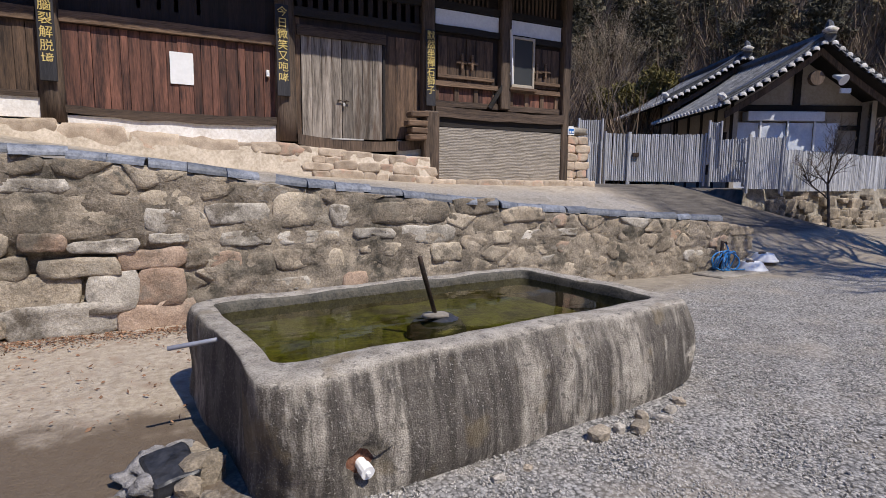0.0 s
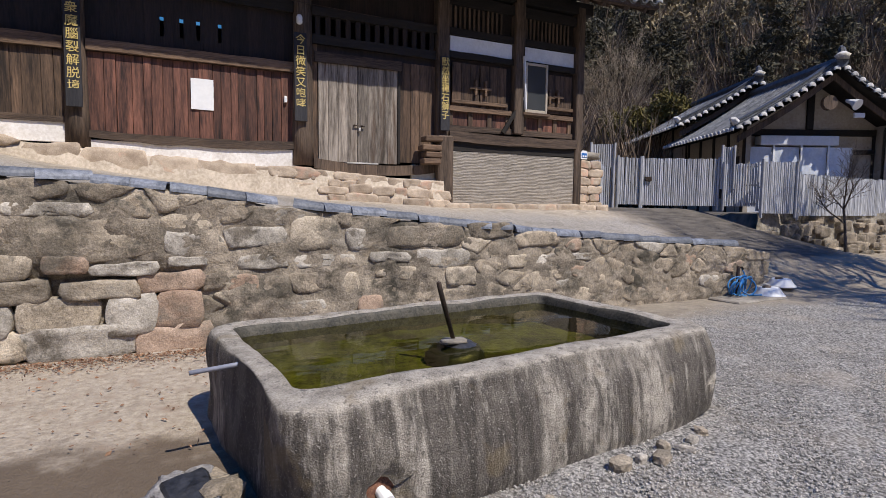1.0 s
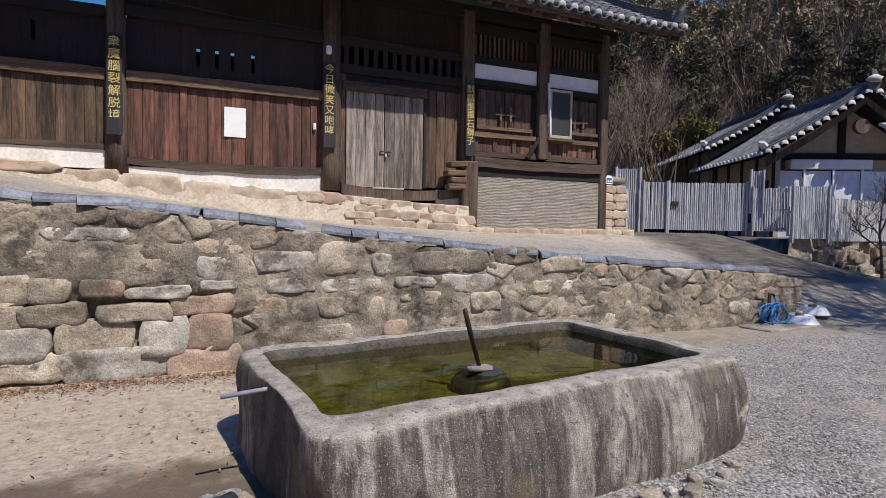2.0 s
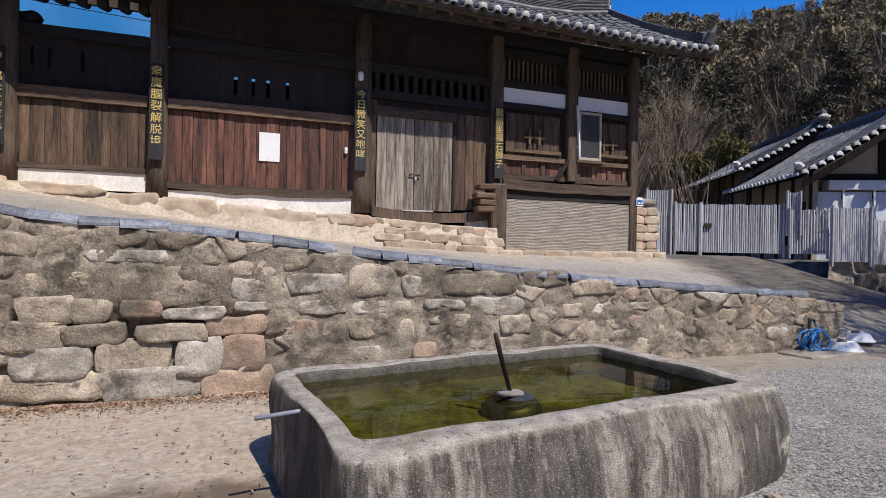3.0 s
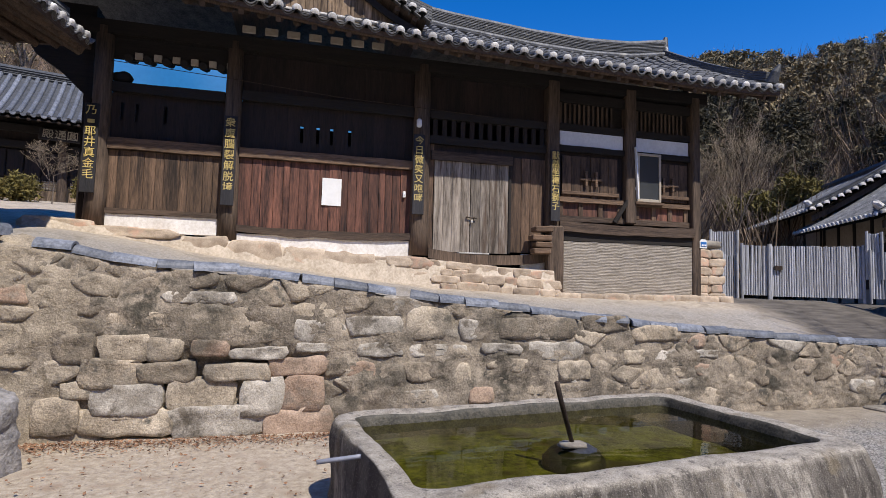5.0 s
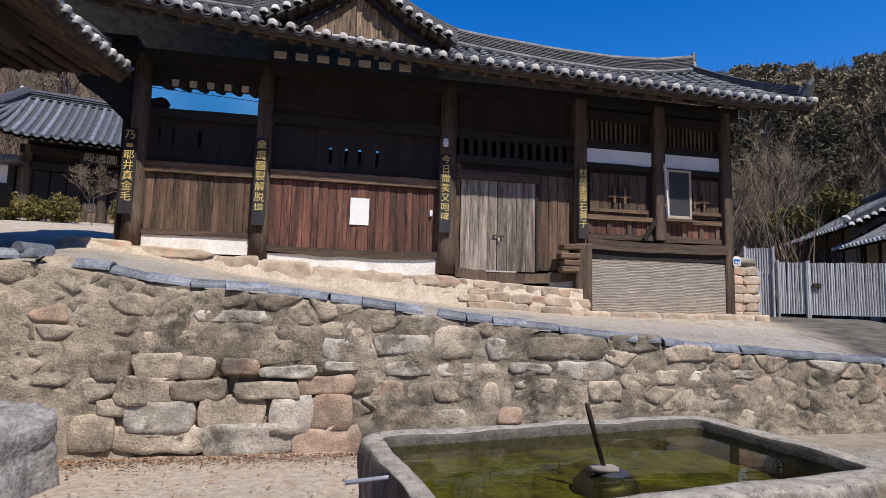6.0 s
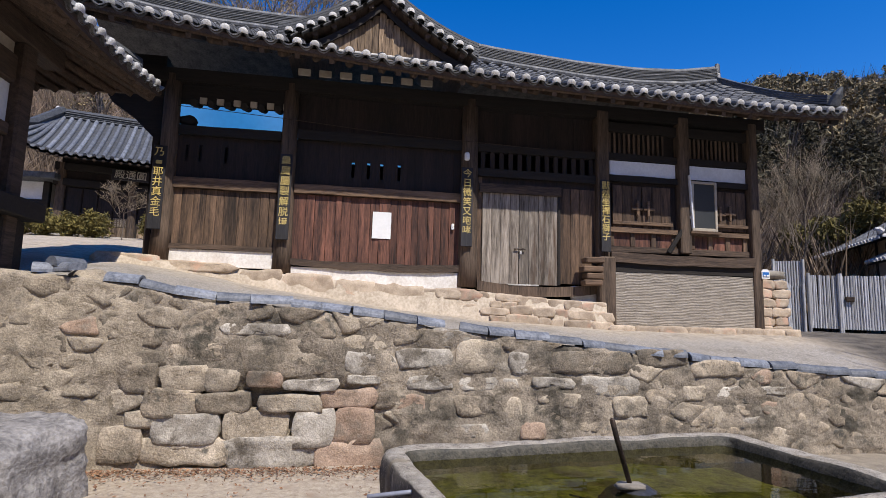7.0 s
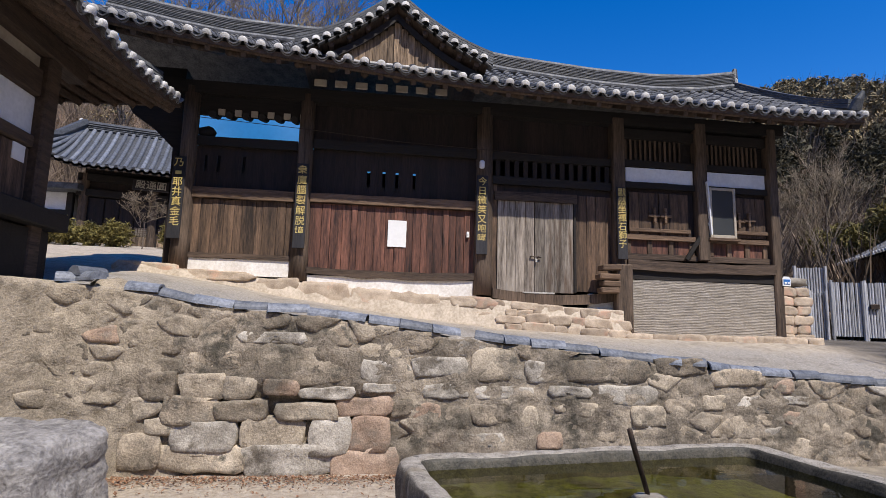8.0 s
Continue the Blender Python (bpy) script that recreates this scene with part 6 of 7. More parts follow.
    bmesh.ops.translate(bm, verts=[v for v in ex["geom"] if isinstance(v, bmesh.types.BMVert)], vec=(0, 0.15, 0))
    put("gable_wall", bm, M_CREAM)
    for lo, hi in (((-w, 1.38, eave_z + 0.02), (w, 1.5, eave_z + 0.24)), ((-w, 1.38, eave_z - 0.62), (w, 1.5, eave_z - 0.46)), ((-0.12, 1.4, eave_z + 0.24), (0.12, 1.5, peak_z - 0.5)),
                   ((-w, 1.4, base - 0.4), (-w + 0.22, 1.5, eave_z + 0.02)), ((w - 0.22, 1.4, base - 0.4), (w, 1.5, eave_z + 0.02)), ((-0.6, 1.4, base - 0.4), (-0.42, 1.5, eave_z - 0.62))):
        bm = bmesh.new()
        block(bm, lo, hi, 0.015)
        put("timber", bm, M_DARK)
    if fancy:
        bm = bmesh.new()
        block(bm, (-1.95, 0.95, eave_z - 0.36), (0.75, 1.36, eave_z - 0.03), 0.02)
        put("awning_box", bm, M_PANEL, "long pale awning box over the veranda")
        for k, (x0, x1) in enumerate(((-2.3, -1.5), (-1.45, -0.55), (-0.5, 0.4), (0.45, 1.3))):
            xs, zs = np.linspace(x0, x1, 14), np.linspace(base - 0.2, eave_z - 0.42, 18)
            X, Z = np.meshgrid(xs, zs, indexing="ij")
            Y = 1.05 + np.array([0.06 * noise.fractal(Vector((x * 2, k, z * 2)), 1, 2, 3) for x, z in zip(X.ravel(), Z.ravel())]).reshape(X.shape)
            V = np.array([M @ Vector(p) for p in np.stack([X, Y, Z], 2).reshape(-1, 3)])
            soup("plastic_sheet", V, grid_faces(14, 18), M_SHEET if k else M_PANEL, ob, True)["label"] = "wrinkled clear plastic sheet"
        for x in (-1.48, -0.52, 0.42):
            bm = bmesh.new()
            block(bm, (x - 0.03, 0.95, base - 0.3), (x + 0.03, 1.0, eave_z - 0.36), 0.005)
            put("sheet_batten", bm, M_WHITE)
        bm = bmesh.new()
        tube(bm, [(0.45, 0.3, eave_z + 1.05), (0.5, 0.05, eave_z + 0.95), (0.55, -0.1, eave_z + 0.85)], [0.05, 0.1, 0.19], 12)
        put("floodlight", bm, M_WHITE, "white outdoor floodlight under the verge")
        bm = bmesh.new()
        tube(bm, [(-0.1, 0.25, eave_z + 0.98), (-0.1, 0.42, eave_z + 0.98)], 0.24, 16)
        put("purlin_end", bm, M_POST)
        bm = bmesh.new()
        block(bm, (0.75, 0.3, eave_z + 0.5), (1.1, 0.38, eave_z + 0.66), 0.01)
        put("plate", bm, M_PANEL)
    return ob


YAW_H = -26.2
tiled_house("tiled_house", "low house with grey tiled gable roof and plastic-sheeted veranda", (19.65, 11.21), YAW_H, 3.35, 4.12, 6.25, 6.4, 1.4, True)
tiled_house("tiled_house", "older house with grey tiled gable roof behind the fence", (21.96, 15.77), YAW_H, 3.3, 4.95, 6.85, 8.2, 1.4, False)


def build_far_hall():
    M = Matrix.Translation((-12.75, 22.9, 0)) @ pose(0, 0, 0, 0, 0, 14)
    hall = thing("prayer_hall", (-8, 24, 4.2), "dark timber hall with blue-grey tiled roof behind shrubs", "building")
    ez, rz, back, L = 7.55, 9.95, 2.8, 10.0

    def sl(x, s):
        hip = max(0.0, 0.3 - x) * s * 0.9
        lift = 0.25 * max(0, 1 - x / 1.2) ** 2 * (1 - s)
        return M @ Vector((x + hip, -0.55 + (back + 0.55) * s, ez + lift + (rz - ez) * (0.82 * s + 0.18 * s * s)))
    roof = new("roof")
    roof.matrix_basis = M @ Matrix.Translation((5, 0, ez))
    link_under(roof, hall)
    V = np.array([[sl(float(x), float(s)) for s in np.linspace(0, 1, 8)] for x in np.linspace(-0.9, L, 50)])
    soup("tile_bed", V.reshape(-1, 3), grid_faces(50, 8), M_RIDGE, roof)
    soup("soffit", (V + np.array([0, 0.03, -0.14])).reshape(-1, 3), grid_faces(50, 8), M_DARK, roof)
    drop = M.to_3x3() @ Vector((0, 1, 0))
    plug = plug_mesh(0.085)
    for k in range(34):
        x = -0.85 + k * 0.31
        bm = bmesh.new()
        tube(bm, [sl(x, float(s)) + Vector((0, 0, 0.03)) for s in np.linspace(0, 1, 7)], 0.085, 5, True, (0, math.pi))
        part("tile_rib", bm, M_COPE, roof)
        bm = bmesh.new()
        a = sl(x, 0.02) + Vector((0, 0, -0.16))
        tube(bm, [a, a + drop * 1.6 + Vector((0, 0, 0.5))], 0.06, 8)
        part("rafter", bm, M_RAFTER, roof)
        if k < 33:
            bm = bmesh.new()
            p = sl(x + 0.155, 0.0)
            tube(bm, [p + Vector((0, 0, 0.05)) - drop * 0.03, p + Vector((0, 0, 0.06)) + drop * 0.1], 0.1, 6, True, (math.pi, 2 * math.pi))
            part("pan_tile", bm, M_COPE, roof)
    for i in range(4):
        bm = bmesh.new()
        a, b = sl(0.2, 1.0) + Vector((0, 0, i * 0.09)), sl(L, 1.0) + Vector((0, 0, i * 0.09))
        tube(bm, [a, (a + b) / 2 - Vector((0, 0, 0.05)), b], 0.16 - 0.02 * (i % 2), 4)
        part("ridge_course", bm, M_RIDGE, roof)
    bm = bmesh.new()
    a, b = sl(0.2, 1.0), sl(-0.9, 0.02)
    tube(bm, [a + Vector((0, 0, 0.3)), (a + b) / 2 + Vector((0, 0, -0.05)), b + Vector((0, 0, 0.18))], [0.2, 0.19, 0.17], 6)
    part("hip_ridge", bm, M_RIDGE, roof)
    bm = bmesh.new()
    tube(bm, [a + Vector((-0.1, 0, 0.0)), a + Vector((-0.16, 0, 0.3)), a + Vector((-0.22, 0, 0.48))], [0.1, 0.15, 0.06], 8)
    part("ridge_end", bm, M_LIME, roof)

    def put(nm, lo, hi, mat, bev=0.02, lab=""):
        bm = bmesh.new()
        block(bm, lo, hi, bev)
        bm.transform(M)
        return part(nm, bm, mat, hall, lab)
    put("wall", (0.9, 0.95, 4.0), (L, 1.1, 7.9), M_DARKZ, 0)
    put("side_wall", (0.85, 1.1, 4.0), (1.0, 6.0, 7.9), M_CREAM, 0)
    put("plinth", (-0.2, -0.4, 3.7), (L, 1.5, 4.45), M_CONC)
    for x in (0.95, 3.55, 6.1, 8.6):
        bm = bmesh.new()
        tube(bm, [(x, 0.9, 4.4), (x, 0.9, 7.5)], 0.17, 12)
        bm.transform(M)
        part("post", bm, M_POST, hall)
    put("beam", (0.7, 0.75, 6.55), (L, 1.0, 6.85), M_DARK)
    put("beam", (0.7, 0.75, 7.2), (L, 1.0, 7.5), M_DARK)
    for x0 in (1.2, 3.8):
        for k in range(4):
            a = x0 + k * 0.56
            # Lower leaf in paler wood to look sunlit, upper in shade-dark boards.
            leaf = put("door_leaf", (a, 0.86, 4.5), (a + 0.52, 0.93, 5.0), M_GABLE)
            put("door_leaf", (a, 0.86, 5.4), (a + 0.52, 0.93, 6.5), M_DARKZ)
            for i in range(5):
                bm = bmesh.new()
                block(bm, (a + 0.05 + i * 0.1, 0.84, 5.02), (a + 0.08 + i * 0.1, 0.87, 5.38))
                if i < 4:
                    block(bm, (a + 0.03, 0.845, 5.06 + i * 0.09), (a + 0.5, 0.865, 5.08 + i * 0.09))
                bm.transform(M)
                part("lattice_bar", bm, M_POST, leaf)
            put("paper_pane", (a + 0.03, 0.88, 5.02), (a + 0.5, 0.9, 5.38), M_CREAM, 0)
    board = thing("name_board", (-8.9, 22.9, 7.0), "dark name board with pale characters under the hall's eaves", "sign")
    bm = bmesh.new()
    block(bm, (2.75, 0.45, 6.92), (4.15, 0.52, 7.4), 0.02, pose(0, 0, 0, -12))
    bm.transform(M)
    part("board", bm, M_SIGN, board)
    for c, x in (("\u6bbf", 3.05), ("\u901a", 3.45), ("\u5713", 3.85)):
        letters(c, 0.4, M @ Vector((x, 0.42, 7.15)), M_GREYLET, board, depth=0.01, face=pose(0, 0, 0, 0, 0, 14) @ pose(0, 0, 0, 78))
    bm = bmesh.new()
    block(bm, (3.2, 0.62, 7.05), (3.7, 0.8, 7.2))
    bm.transform(M)
    part("bracket", bm, M_DARK, board)
    # white-walled outbuilding beside the hall
    out = thing("outbuilding", (-16, 24, 4.2), "small white-walled outbuilding with dark timbers", "building")
    for nm, lo, hi, mat in (("wall", (-18.5, 24.2, 3.8), (-12.6, 27, 6.7), M_PANEL), ("beam", (-18.5, 24.1, 5.75), (-12.55, 24.25, 5.95), M_DARK),
                            ("post", (-12.75, 24.1, 4.0), (-12.5, 24.3, 6.7), M_DARK), ("post", (-14.6, 24.1, 4.0), (-14.4, 24.3, 6.7), M_DARK), ("roof", (-19, 23.4, 6.7), (-12.0, 28, 6.95), M_RIDGE)):
        bm = bmesh.new()
        block(bm, lo, hi, 0.02)
        part(nm, bm, mat, out)


build_far_hall()


def build_side_building():
    """The building close by on the terrace: its eave runs away from the camera."""
    ob = thing("side_building", (-6, 6.6, 2.1), "timber building with white wall panels under deep eaves", "building")
    X0 = -4.3

    def put(nm, lo, hi, mat, bev=0.015, lab=""):
        bm = bmesh.new()
        block(bm, lo, hi, bev)
        return part(nm, bm, mat, ob, lab)
    put("wall", (-9, 5.7, 1.9), (X0 - 0.06, 7.3, 4.95), M_DARKZ, 0)
    bm = bmesh.new()
    block(bm, (X0 - 0.14, 7.05, 1.9), (X0 + 0.12, 7.32, 4.88), 0.03, None, 0.01)
    part("post", bm, M_RAFTER, ob)
    put("post", (X0 - 0.14, 5.66, 1.9), (X0 + 0.1, 5.9, 4.9), M_RAFTER)
    put("sill_beam", (X0 - 0.1, 5.5, 2.72), (X0 + 0.26, 7.62, 2.95), M_DARK)
    put("sill_block", (X0 - 0.1, 5.5, 2.0), (X0 + 0.1, 7.5, 2.7), M_DARK)
    put("wall_panel", (X0 - 0.05, 5.95, 3.84), (X0 - 0.01, 7.05, 4.33), M_PANEL, 0.004, "white plastered wall panel")
    put("rail", (X0 - 0.08, 5.9, 4.34), (X0 + 0.06, 7.04, 4.68), M_RAFTER)
    put("wall_panel", (X0 - 0.05, 5.95, 4.69), (X0 - 0.01, 7.05, 4.86), M_CREAM, 0.004, "narrow cream panel under the plate")
    put("rail", (X0 - 0.08, 5.9, 3.68), (X0 + 0.05, 7.04, 3.83), M_RAFTER)
    put("wall_plate", (X0 - 0.12, 5.0, 4.87), (X0 + 0.14, 7.9, 5.16), M_RAFTER)
    put("wall_plate", (-9.5, 7.12, 4.87), (X0 - 0.13, 7.38, 5.16), M_RAFTER)
    put("lower_lining", (X0 - 0.05, 5.95, 2.96), (X0 + 0.0, 7.05, 3.67), M_BROWN)
    put("notice", (X0 + 0.003, 6.72, 3.46), (X0 + 0.014, 6.95, 3.66), M_WHITE, 0, "small white notice")

    def ev(y):
        return Vector((-3.28, y, 4.93 + 0.02 * max(0, y - 6.2) ** 2.4))

    def far_ev(x):
        return Vector((x, 9.05, 5.12 + 0.009 * max(0, x + 6.13) ** 2))

    def sl(y, s):
        """The slope over the yard, narrowing towards the hip."""
        e = ev(y)
        return Vector((e.x - 3.4 * s, 3.2 + (y - 3.2) * (5.85 - 3.4 * s) / 5.85, e.z + 2.0 * (0.8 * s + 0.2 * s * s) - (e.z - 4.93) * s))

    def far_sl(x, s):
        """The slope turned away from the yard."""
        e = far_ev(x)
        return Vector((-10 + (x + 10) * (6.72 - 3.4 * s) / 6.72, 9.05 - 3.4 * s, e.z + 1.83 * (0.8 * s + 0.2 * s * s) - (e.z - 5.1) * s))
    roof = new("roof")
    roof.matrix_basis = Matrix.Translation((-4, 7, 5))
    link_under(roof, ob)
    roof["label"] = "grey clay tile hip roof on brown rafters"
    plug, drip = plug_mesh(0.075), drip_mesh(0.22)
    for name, ff, ee, lo, hi, turn in (("yard", sl, ev, 3.2, 9.05, 90), ("far", far_sl, far_ev, -10.0, -3.28, 180)):
        ts = np.linspace(lo, hi, 40)
        V = np.array([[ff(float(t), float(q)) for q in np.linspace(0, 1, 8)] for t in ts])
        soup("tile_bed", V.reshape(-1, 3), grid_faces(40, 8), M_PAN, roof)
        inward = np.array([-0.03, 0, -0.09]) if name == "yard" else np.array([0, -0.03, -0.09])
        soup("soffit", (V + inward).reshape(-1, 3), grid_faces(40, 8), M_RAFTER, roof)
        out = Vector((0.02, 0, 0)) if name == "yard" else Vector((0, 0.02, 0))
        for k in range(int((hi - lo) / 0.272)):
            t = lo + 0.1 + k * 0.272
            bm = bmesh.new()
            tube(bm, [ff(t, float(q)) + Vector((0, 0, 0.02)) for q in np.linspace(0, 1, 6)], 0.08, 6, True, (0, math.pi))
            part("tile_rib", bm, M_TILE, roof)
            piece("tile_end", plug, Matrix.Translation(ee(t) + out + Vector((0, 0, 0.03))) @ pose(0, 0, 0, 0, 0, turn) @ pose(0, 0, 0, 20), roof)
            piece("pan_tile", drip, Matrix.Translation(ee(t + 0.136) + out + Vector((0, 0, 0.05))) @ pose(0, 0, 0, 0, 0, turn) @ pose(0, 0, 0, 20), roof)
            bm = bmesh.new()
            a, b = ff(t, 0.02) + Vector((0, 0, -0.16)), ff(t, 0.42) + Vector((0, 0, -0.18))
            tube(bm, [a, b], [0.055, 0.075], 9)
            part("rafter", bm, M_RAFTER, roof, smooth=True)
        bm = bmesh.new()
        rows = []
        for t in ts:
            e = ee(float(t))
            d = Vector((-1, 0, 0)) if name == "yard" else Vector((0, -1, 0))
            rows.append([bm.verts.new(e + d * f + Vector((0, 0, z))) for f, z in ((0.02, -0.01), (0.02, -0.11), (0.09, -0.11), (0.09, -0.01))])
        for p, q in zip(rows, rows[1:]):
            for k in range(4):
                bm.faces.new((p[k], p[(k + 1) % 4], q[(k + 1) % 4], q[k]))
        part("eave_board", bm, M_RAFTER, roof)
    for i in range(3):
        bm = bmesh.new()
        tube(bm, [sl(9.05, float(q)) + Vector((0, 0, 0.06 + 0.06 * i)) for q in np.linspace(0.08, 1, 8)], 0.11 - 0.01 * i, 6)
        part("hip_course", bm, M_RIDGE, roof)
    bm = bmesh.new()
    a, b = sl(9.05, 0.03) + Vector((0, 0, -0.2)), sl(9.05, 0.45) + Vector((0, 0, -0.22))
    tube(bm, [a, b], [0.1, 0.13], 6)
    part("hip_rafter", bm, M_RAFTER, roof)


build_side_building()


# ---- trees ----
def prisms(segs, sides=4):
    """Tapered limbs as arrays from (p, q, r0, r1)."""
    P, Q = np.array([s[0] for s in segs]), np.array([s[1] for s in segs])
    R0, R1 = np.array([s[2] for s in segs])[:, None], np.array([s[3] for s in segs])[:, None]
    d = Q - P
    d /= np.linalg.norm(d, axis=1, keepdims=True) + 1e-9
    ref = np.where(np.abs(d[:, 2:3]) > 0.9, np.array([[1.0, 0, 0]]), np.array([[0, 0, 1.0]]))
    u = np.cross(d, ref)
    u /= np.linalg.norm(u, axis=1, keepdims=True) + 1e-9
    v = np.cross(d, u)
    ring = [(math.cos(2 * math.pi * k / sides), math.sin(2 * math.pi * k / sides)) for k in range(sides)]
    verts = np.stack([P + (u * c + v * s) * R0 for c, s in ring] + [Q + (u * c + v * s) * R1 for c, s in ring], 1)
    base = (np.arange(len(segs)) * 2 * sides)[:, None]
    faces = np.concatenate([base + np.array([[k, (k + 1) % sides, sides + (k + 1) % sides, sides + k]]) for k in range(sides)], 0)
    return verts.reshape(-1, 3), faces


def limbs(at, tall, seed, levels=4, spread=0.55, thick=0.02, kids=4, lean=(0, 0)):
    r = random.Random(seed)
    segs = []

    def grow(p, d, ln, rad, lv):
        n = 3
        for i in range(n):
            d2 = (d + Vector((r.uniform(-1, 1), r.uniform(-1, 1), r.uniform(-0.5, 0.9))) * 0.16).normalized()
            q = p + d2 * ln / n
            segs.append((tuple(p), tuple(q), rad * (1 - 0.25 * i / n), rad * (1 - 0.25 * (i + 1) / n)))
            p, d = q, d2
            if lv > 0 and i >= (1 if lv == levels else 0):
                for _ in range(kids if i == n - 1 else max(1, kids - 2)):
                    s = Vector((r.uniform(-1, 1), r.uniform(-1, 1), r.uniform(-0.3, 0.8)))
                    grow(p, (d + s * spread * 1.6).normalized(), ln * r.uniform(0.5, 0.75), rad * 0.55, lv - 1)
    grow(Vector(at), Vector((lean[0], lean[1], 1)).normalized(), tall * 0.42, thick * tall, levels)
    return segs


def bare_tree(name, x, y, tall, seed, label, levels=4, spread=0.55, thick=0.014, kids=3, z=None, mat=None, lean=(0, 0)):
    z = on_ground(x, y) - 0.05 if z is None else z
    ob = thing(name, (x, y, z), label, "tree" if "tree" in name else "shrub")
    segs = limbs((x, y, z), tall, seed, levels, spread, thick, kids, lean)
    big = [s for s in segs if s[2] > thick * tall * 0.5]
    small = [s for s in segs if s[2] <= thick * tall * 0.5]
    v, f = prisms(big, 7)
    soup("trunk", v, f, M_BARK, ob, True)
    v, f = prisms([(p, q, max(a, 0.004), max(b, 0.003)) for p, q, a, b in small], 3)
    soup("crown", v, f, mat or M_TWIG, ob)
    return ob


bare_tree("small_tree", 16.0, 8.7, 2.8, 3, "small leafless tree with dark twigs before the bank", 4, 0.7, 0.014, 3, mat=M_BARK)
bare_tree("bare_shrub", 17.3, 19.0, 7.0, 5, "pale leafless shrub with many upright twigs", 5, 0.42, 0.008, 3)
bare_tree("bare_shrub", 15.8, 21.5, 6.0, 6, "pale leafless shrub with many upright twigs", 5, 0.42, 0.008, 3)
bare_tree("bare_tree", 15.0, 2.6, 10.0, 8, "tall leafless tree beside the yard", 5, 0.7, 0.026, 3, mat=M_BARK, lean=(-0.05, 0.02))
bare_tree("bare_tree", 13.4, 2.8, 9.0, 12, "tall leafless tree beside the yard", 5, 0.7, 0.018, 3, mat=M_BARK)
for k, (x, y, tall) in enumerate(((-12.5, 36, 15), (-9.5, 34, 15.5), (-7.0, 37, 15), (-4.5, 35, 15), (-2.5, 38, 16), (-14.5, 33, 12))):
    bare_tree("bare_tree", x, y, tall, 20 + k, "tall leafless tree on the slope behind the gate house", 5, 0.6, 0.013, 3)
bare_tree("bare_shrub", -7.6, 19.0, 2.3, 40, "leafless pale shrub before the hall", 4, 0.9, 0.009, 3)


def leafy_shrub(x, y, size, seed, mat=None):
    z = on_ground(x, y)
    ob = thing("evergreen_shrub", (x, y, z), "rounded yellow-green shrub before the hall", "shrub", "shrubs before the hall")
    r = np.random.RandomState(seed)
    n = 2200
    d = r.normal(size=(n, 3))
    d /= np.linalg.norm(d, axis=1, keepdims=True)
    c = d * (r.uniform(0.5, 1.05, (n, 1))) * np.array([size, size, size * 0.9]) * (1 + 0.25 * np.sin(d[:, :1] * 7 + seed)) + np.array([x, y, z + size * 0.85])
    a, b = r.normal(size=(n, 3)) * 0.045, r.normal(size=(n, 3)) * 0.04
    v = np.stack([c - a, c + a, c + b], 1).reshape(-1, 3)
    soup("crown", v, np.arange(n * 3).reshape(-1, 3), mat or M_SHRUB, ob)
    vv, ff = prisms([((x, y, z - 0.05), (x + 0.05, y, z + size), 0.05, 0.02)], 6)
    soup("trunk", vv, ff, M_BARK, ob)


for k, (x, y, s) in enumerate(((-11.6, 20.6, 0.46), (-10.75, 20.5, 0.5), (-9.85, 20.3, 0.44), (-8.95, 20.1, 0.5), (-7.1, 20.2, 0.48))):
    leafy_shrub(x, y, s, k)


def evergreen_tree(x, y, tall, size, seed):
    z = on_ground(x, y)
    ob = thing("evergreen_tree", (x, y, z), "yellow-green evergreen tree behind the tiled houses", "tree")
    r = np.random.RandomState(seed)
    n = 9000
    lobes = r.normal(size=(14, 3)) * np.array([size * 0.5, size * 0.5, size * 0.45]) + np.array([x, y, z + tall - size])
    pick = lobes[r.randint(0, 14, n)]
    d = r.normal(size=(n, 3))
    d /= np.linalg.norm(d, axis=1, keepdims=True)
    c = pick + d * r.uniform(0.3, 1.0, (n, 1)) ** 0.5 * size * 0.42
    a, b = r.normal(size=(n, 3)) * 0.09, r.normal(size=(n, 3)) * 0.07
    soup("crown", np.stack([c - a, c + a, c + b], 1).reshape(-1, 3), np.arange(n * 3).reshape(-1, 3), M_SHRUB, ob)
    segs = [((x, y, z - 0.2), (x + 0.1, y, z + tall - size), 0.14, 0.08)] + [((x + 0.1, y, z + tall - size * 1.6), tuple(q), 0.05, 0.02) for q in lobes]
    v, f = prisms(segs, 6)
    soup("trunk", v, f, M_BARK, ob)


evergreen_tree(24.6, 23.4, 6.6, 1.7, 3)
evergreen_tree(22.6, 24.2, 5.6, 1.4, 4)


def pine_shape(seed, m, long, thin):
    """Needle tufts on tiers of drooping limbs; unit height."""
    r = np.random.RandomState(seed)
    tris = []
    top = 1.0
    for tier in range(9):
        h = 0.28 + 0.72 * (tier / 8.5) ** 0.9
        reach = (0.34 * (1 - (h - 0.28) / 0.78) + 0.04) * r.uniform(0.75, 1.25)
        for b in range(r.randint(3, 6)):
            a = r.uniform(0, 2 * np.pi)
            for k in range(4):
                f = (k + 1) / 4 * r.uniform(0.75, 1.05)
                c = np.array([np.cos(a) * reach * f, np.sin(a) * reach * f, h + 0.03 * f + r.normal() * 0.012])
                p = c + r.normal(size=(m, 3)) * np.array([0.035, 0.035, 0.014])
                u, w = r.normal(size=(m, 3)) * long, r.normal(size=(m, 3)) * thin
                tris.append(np.stack([p - u, p + u, p + w], 1))
    return np.concatenate(tris).reshape(-1, 3)


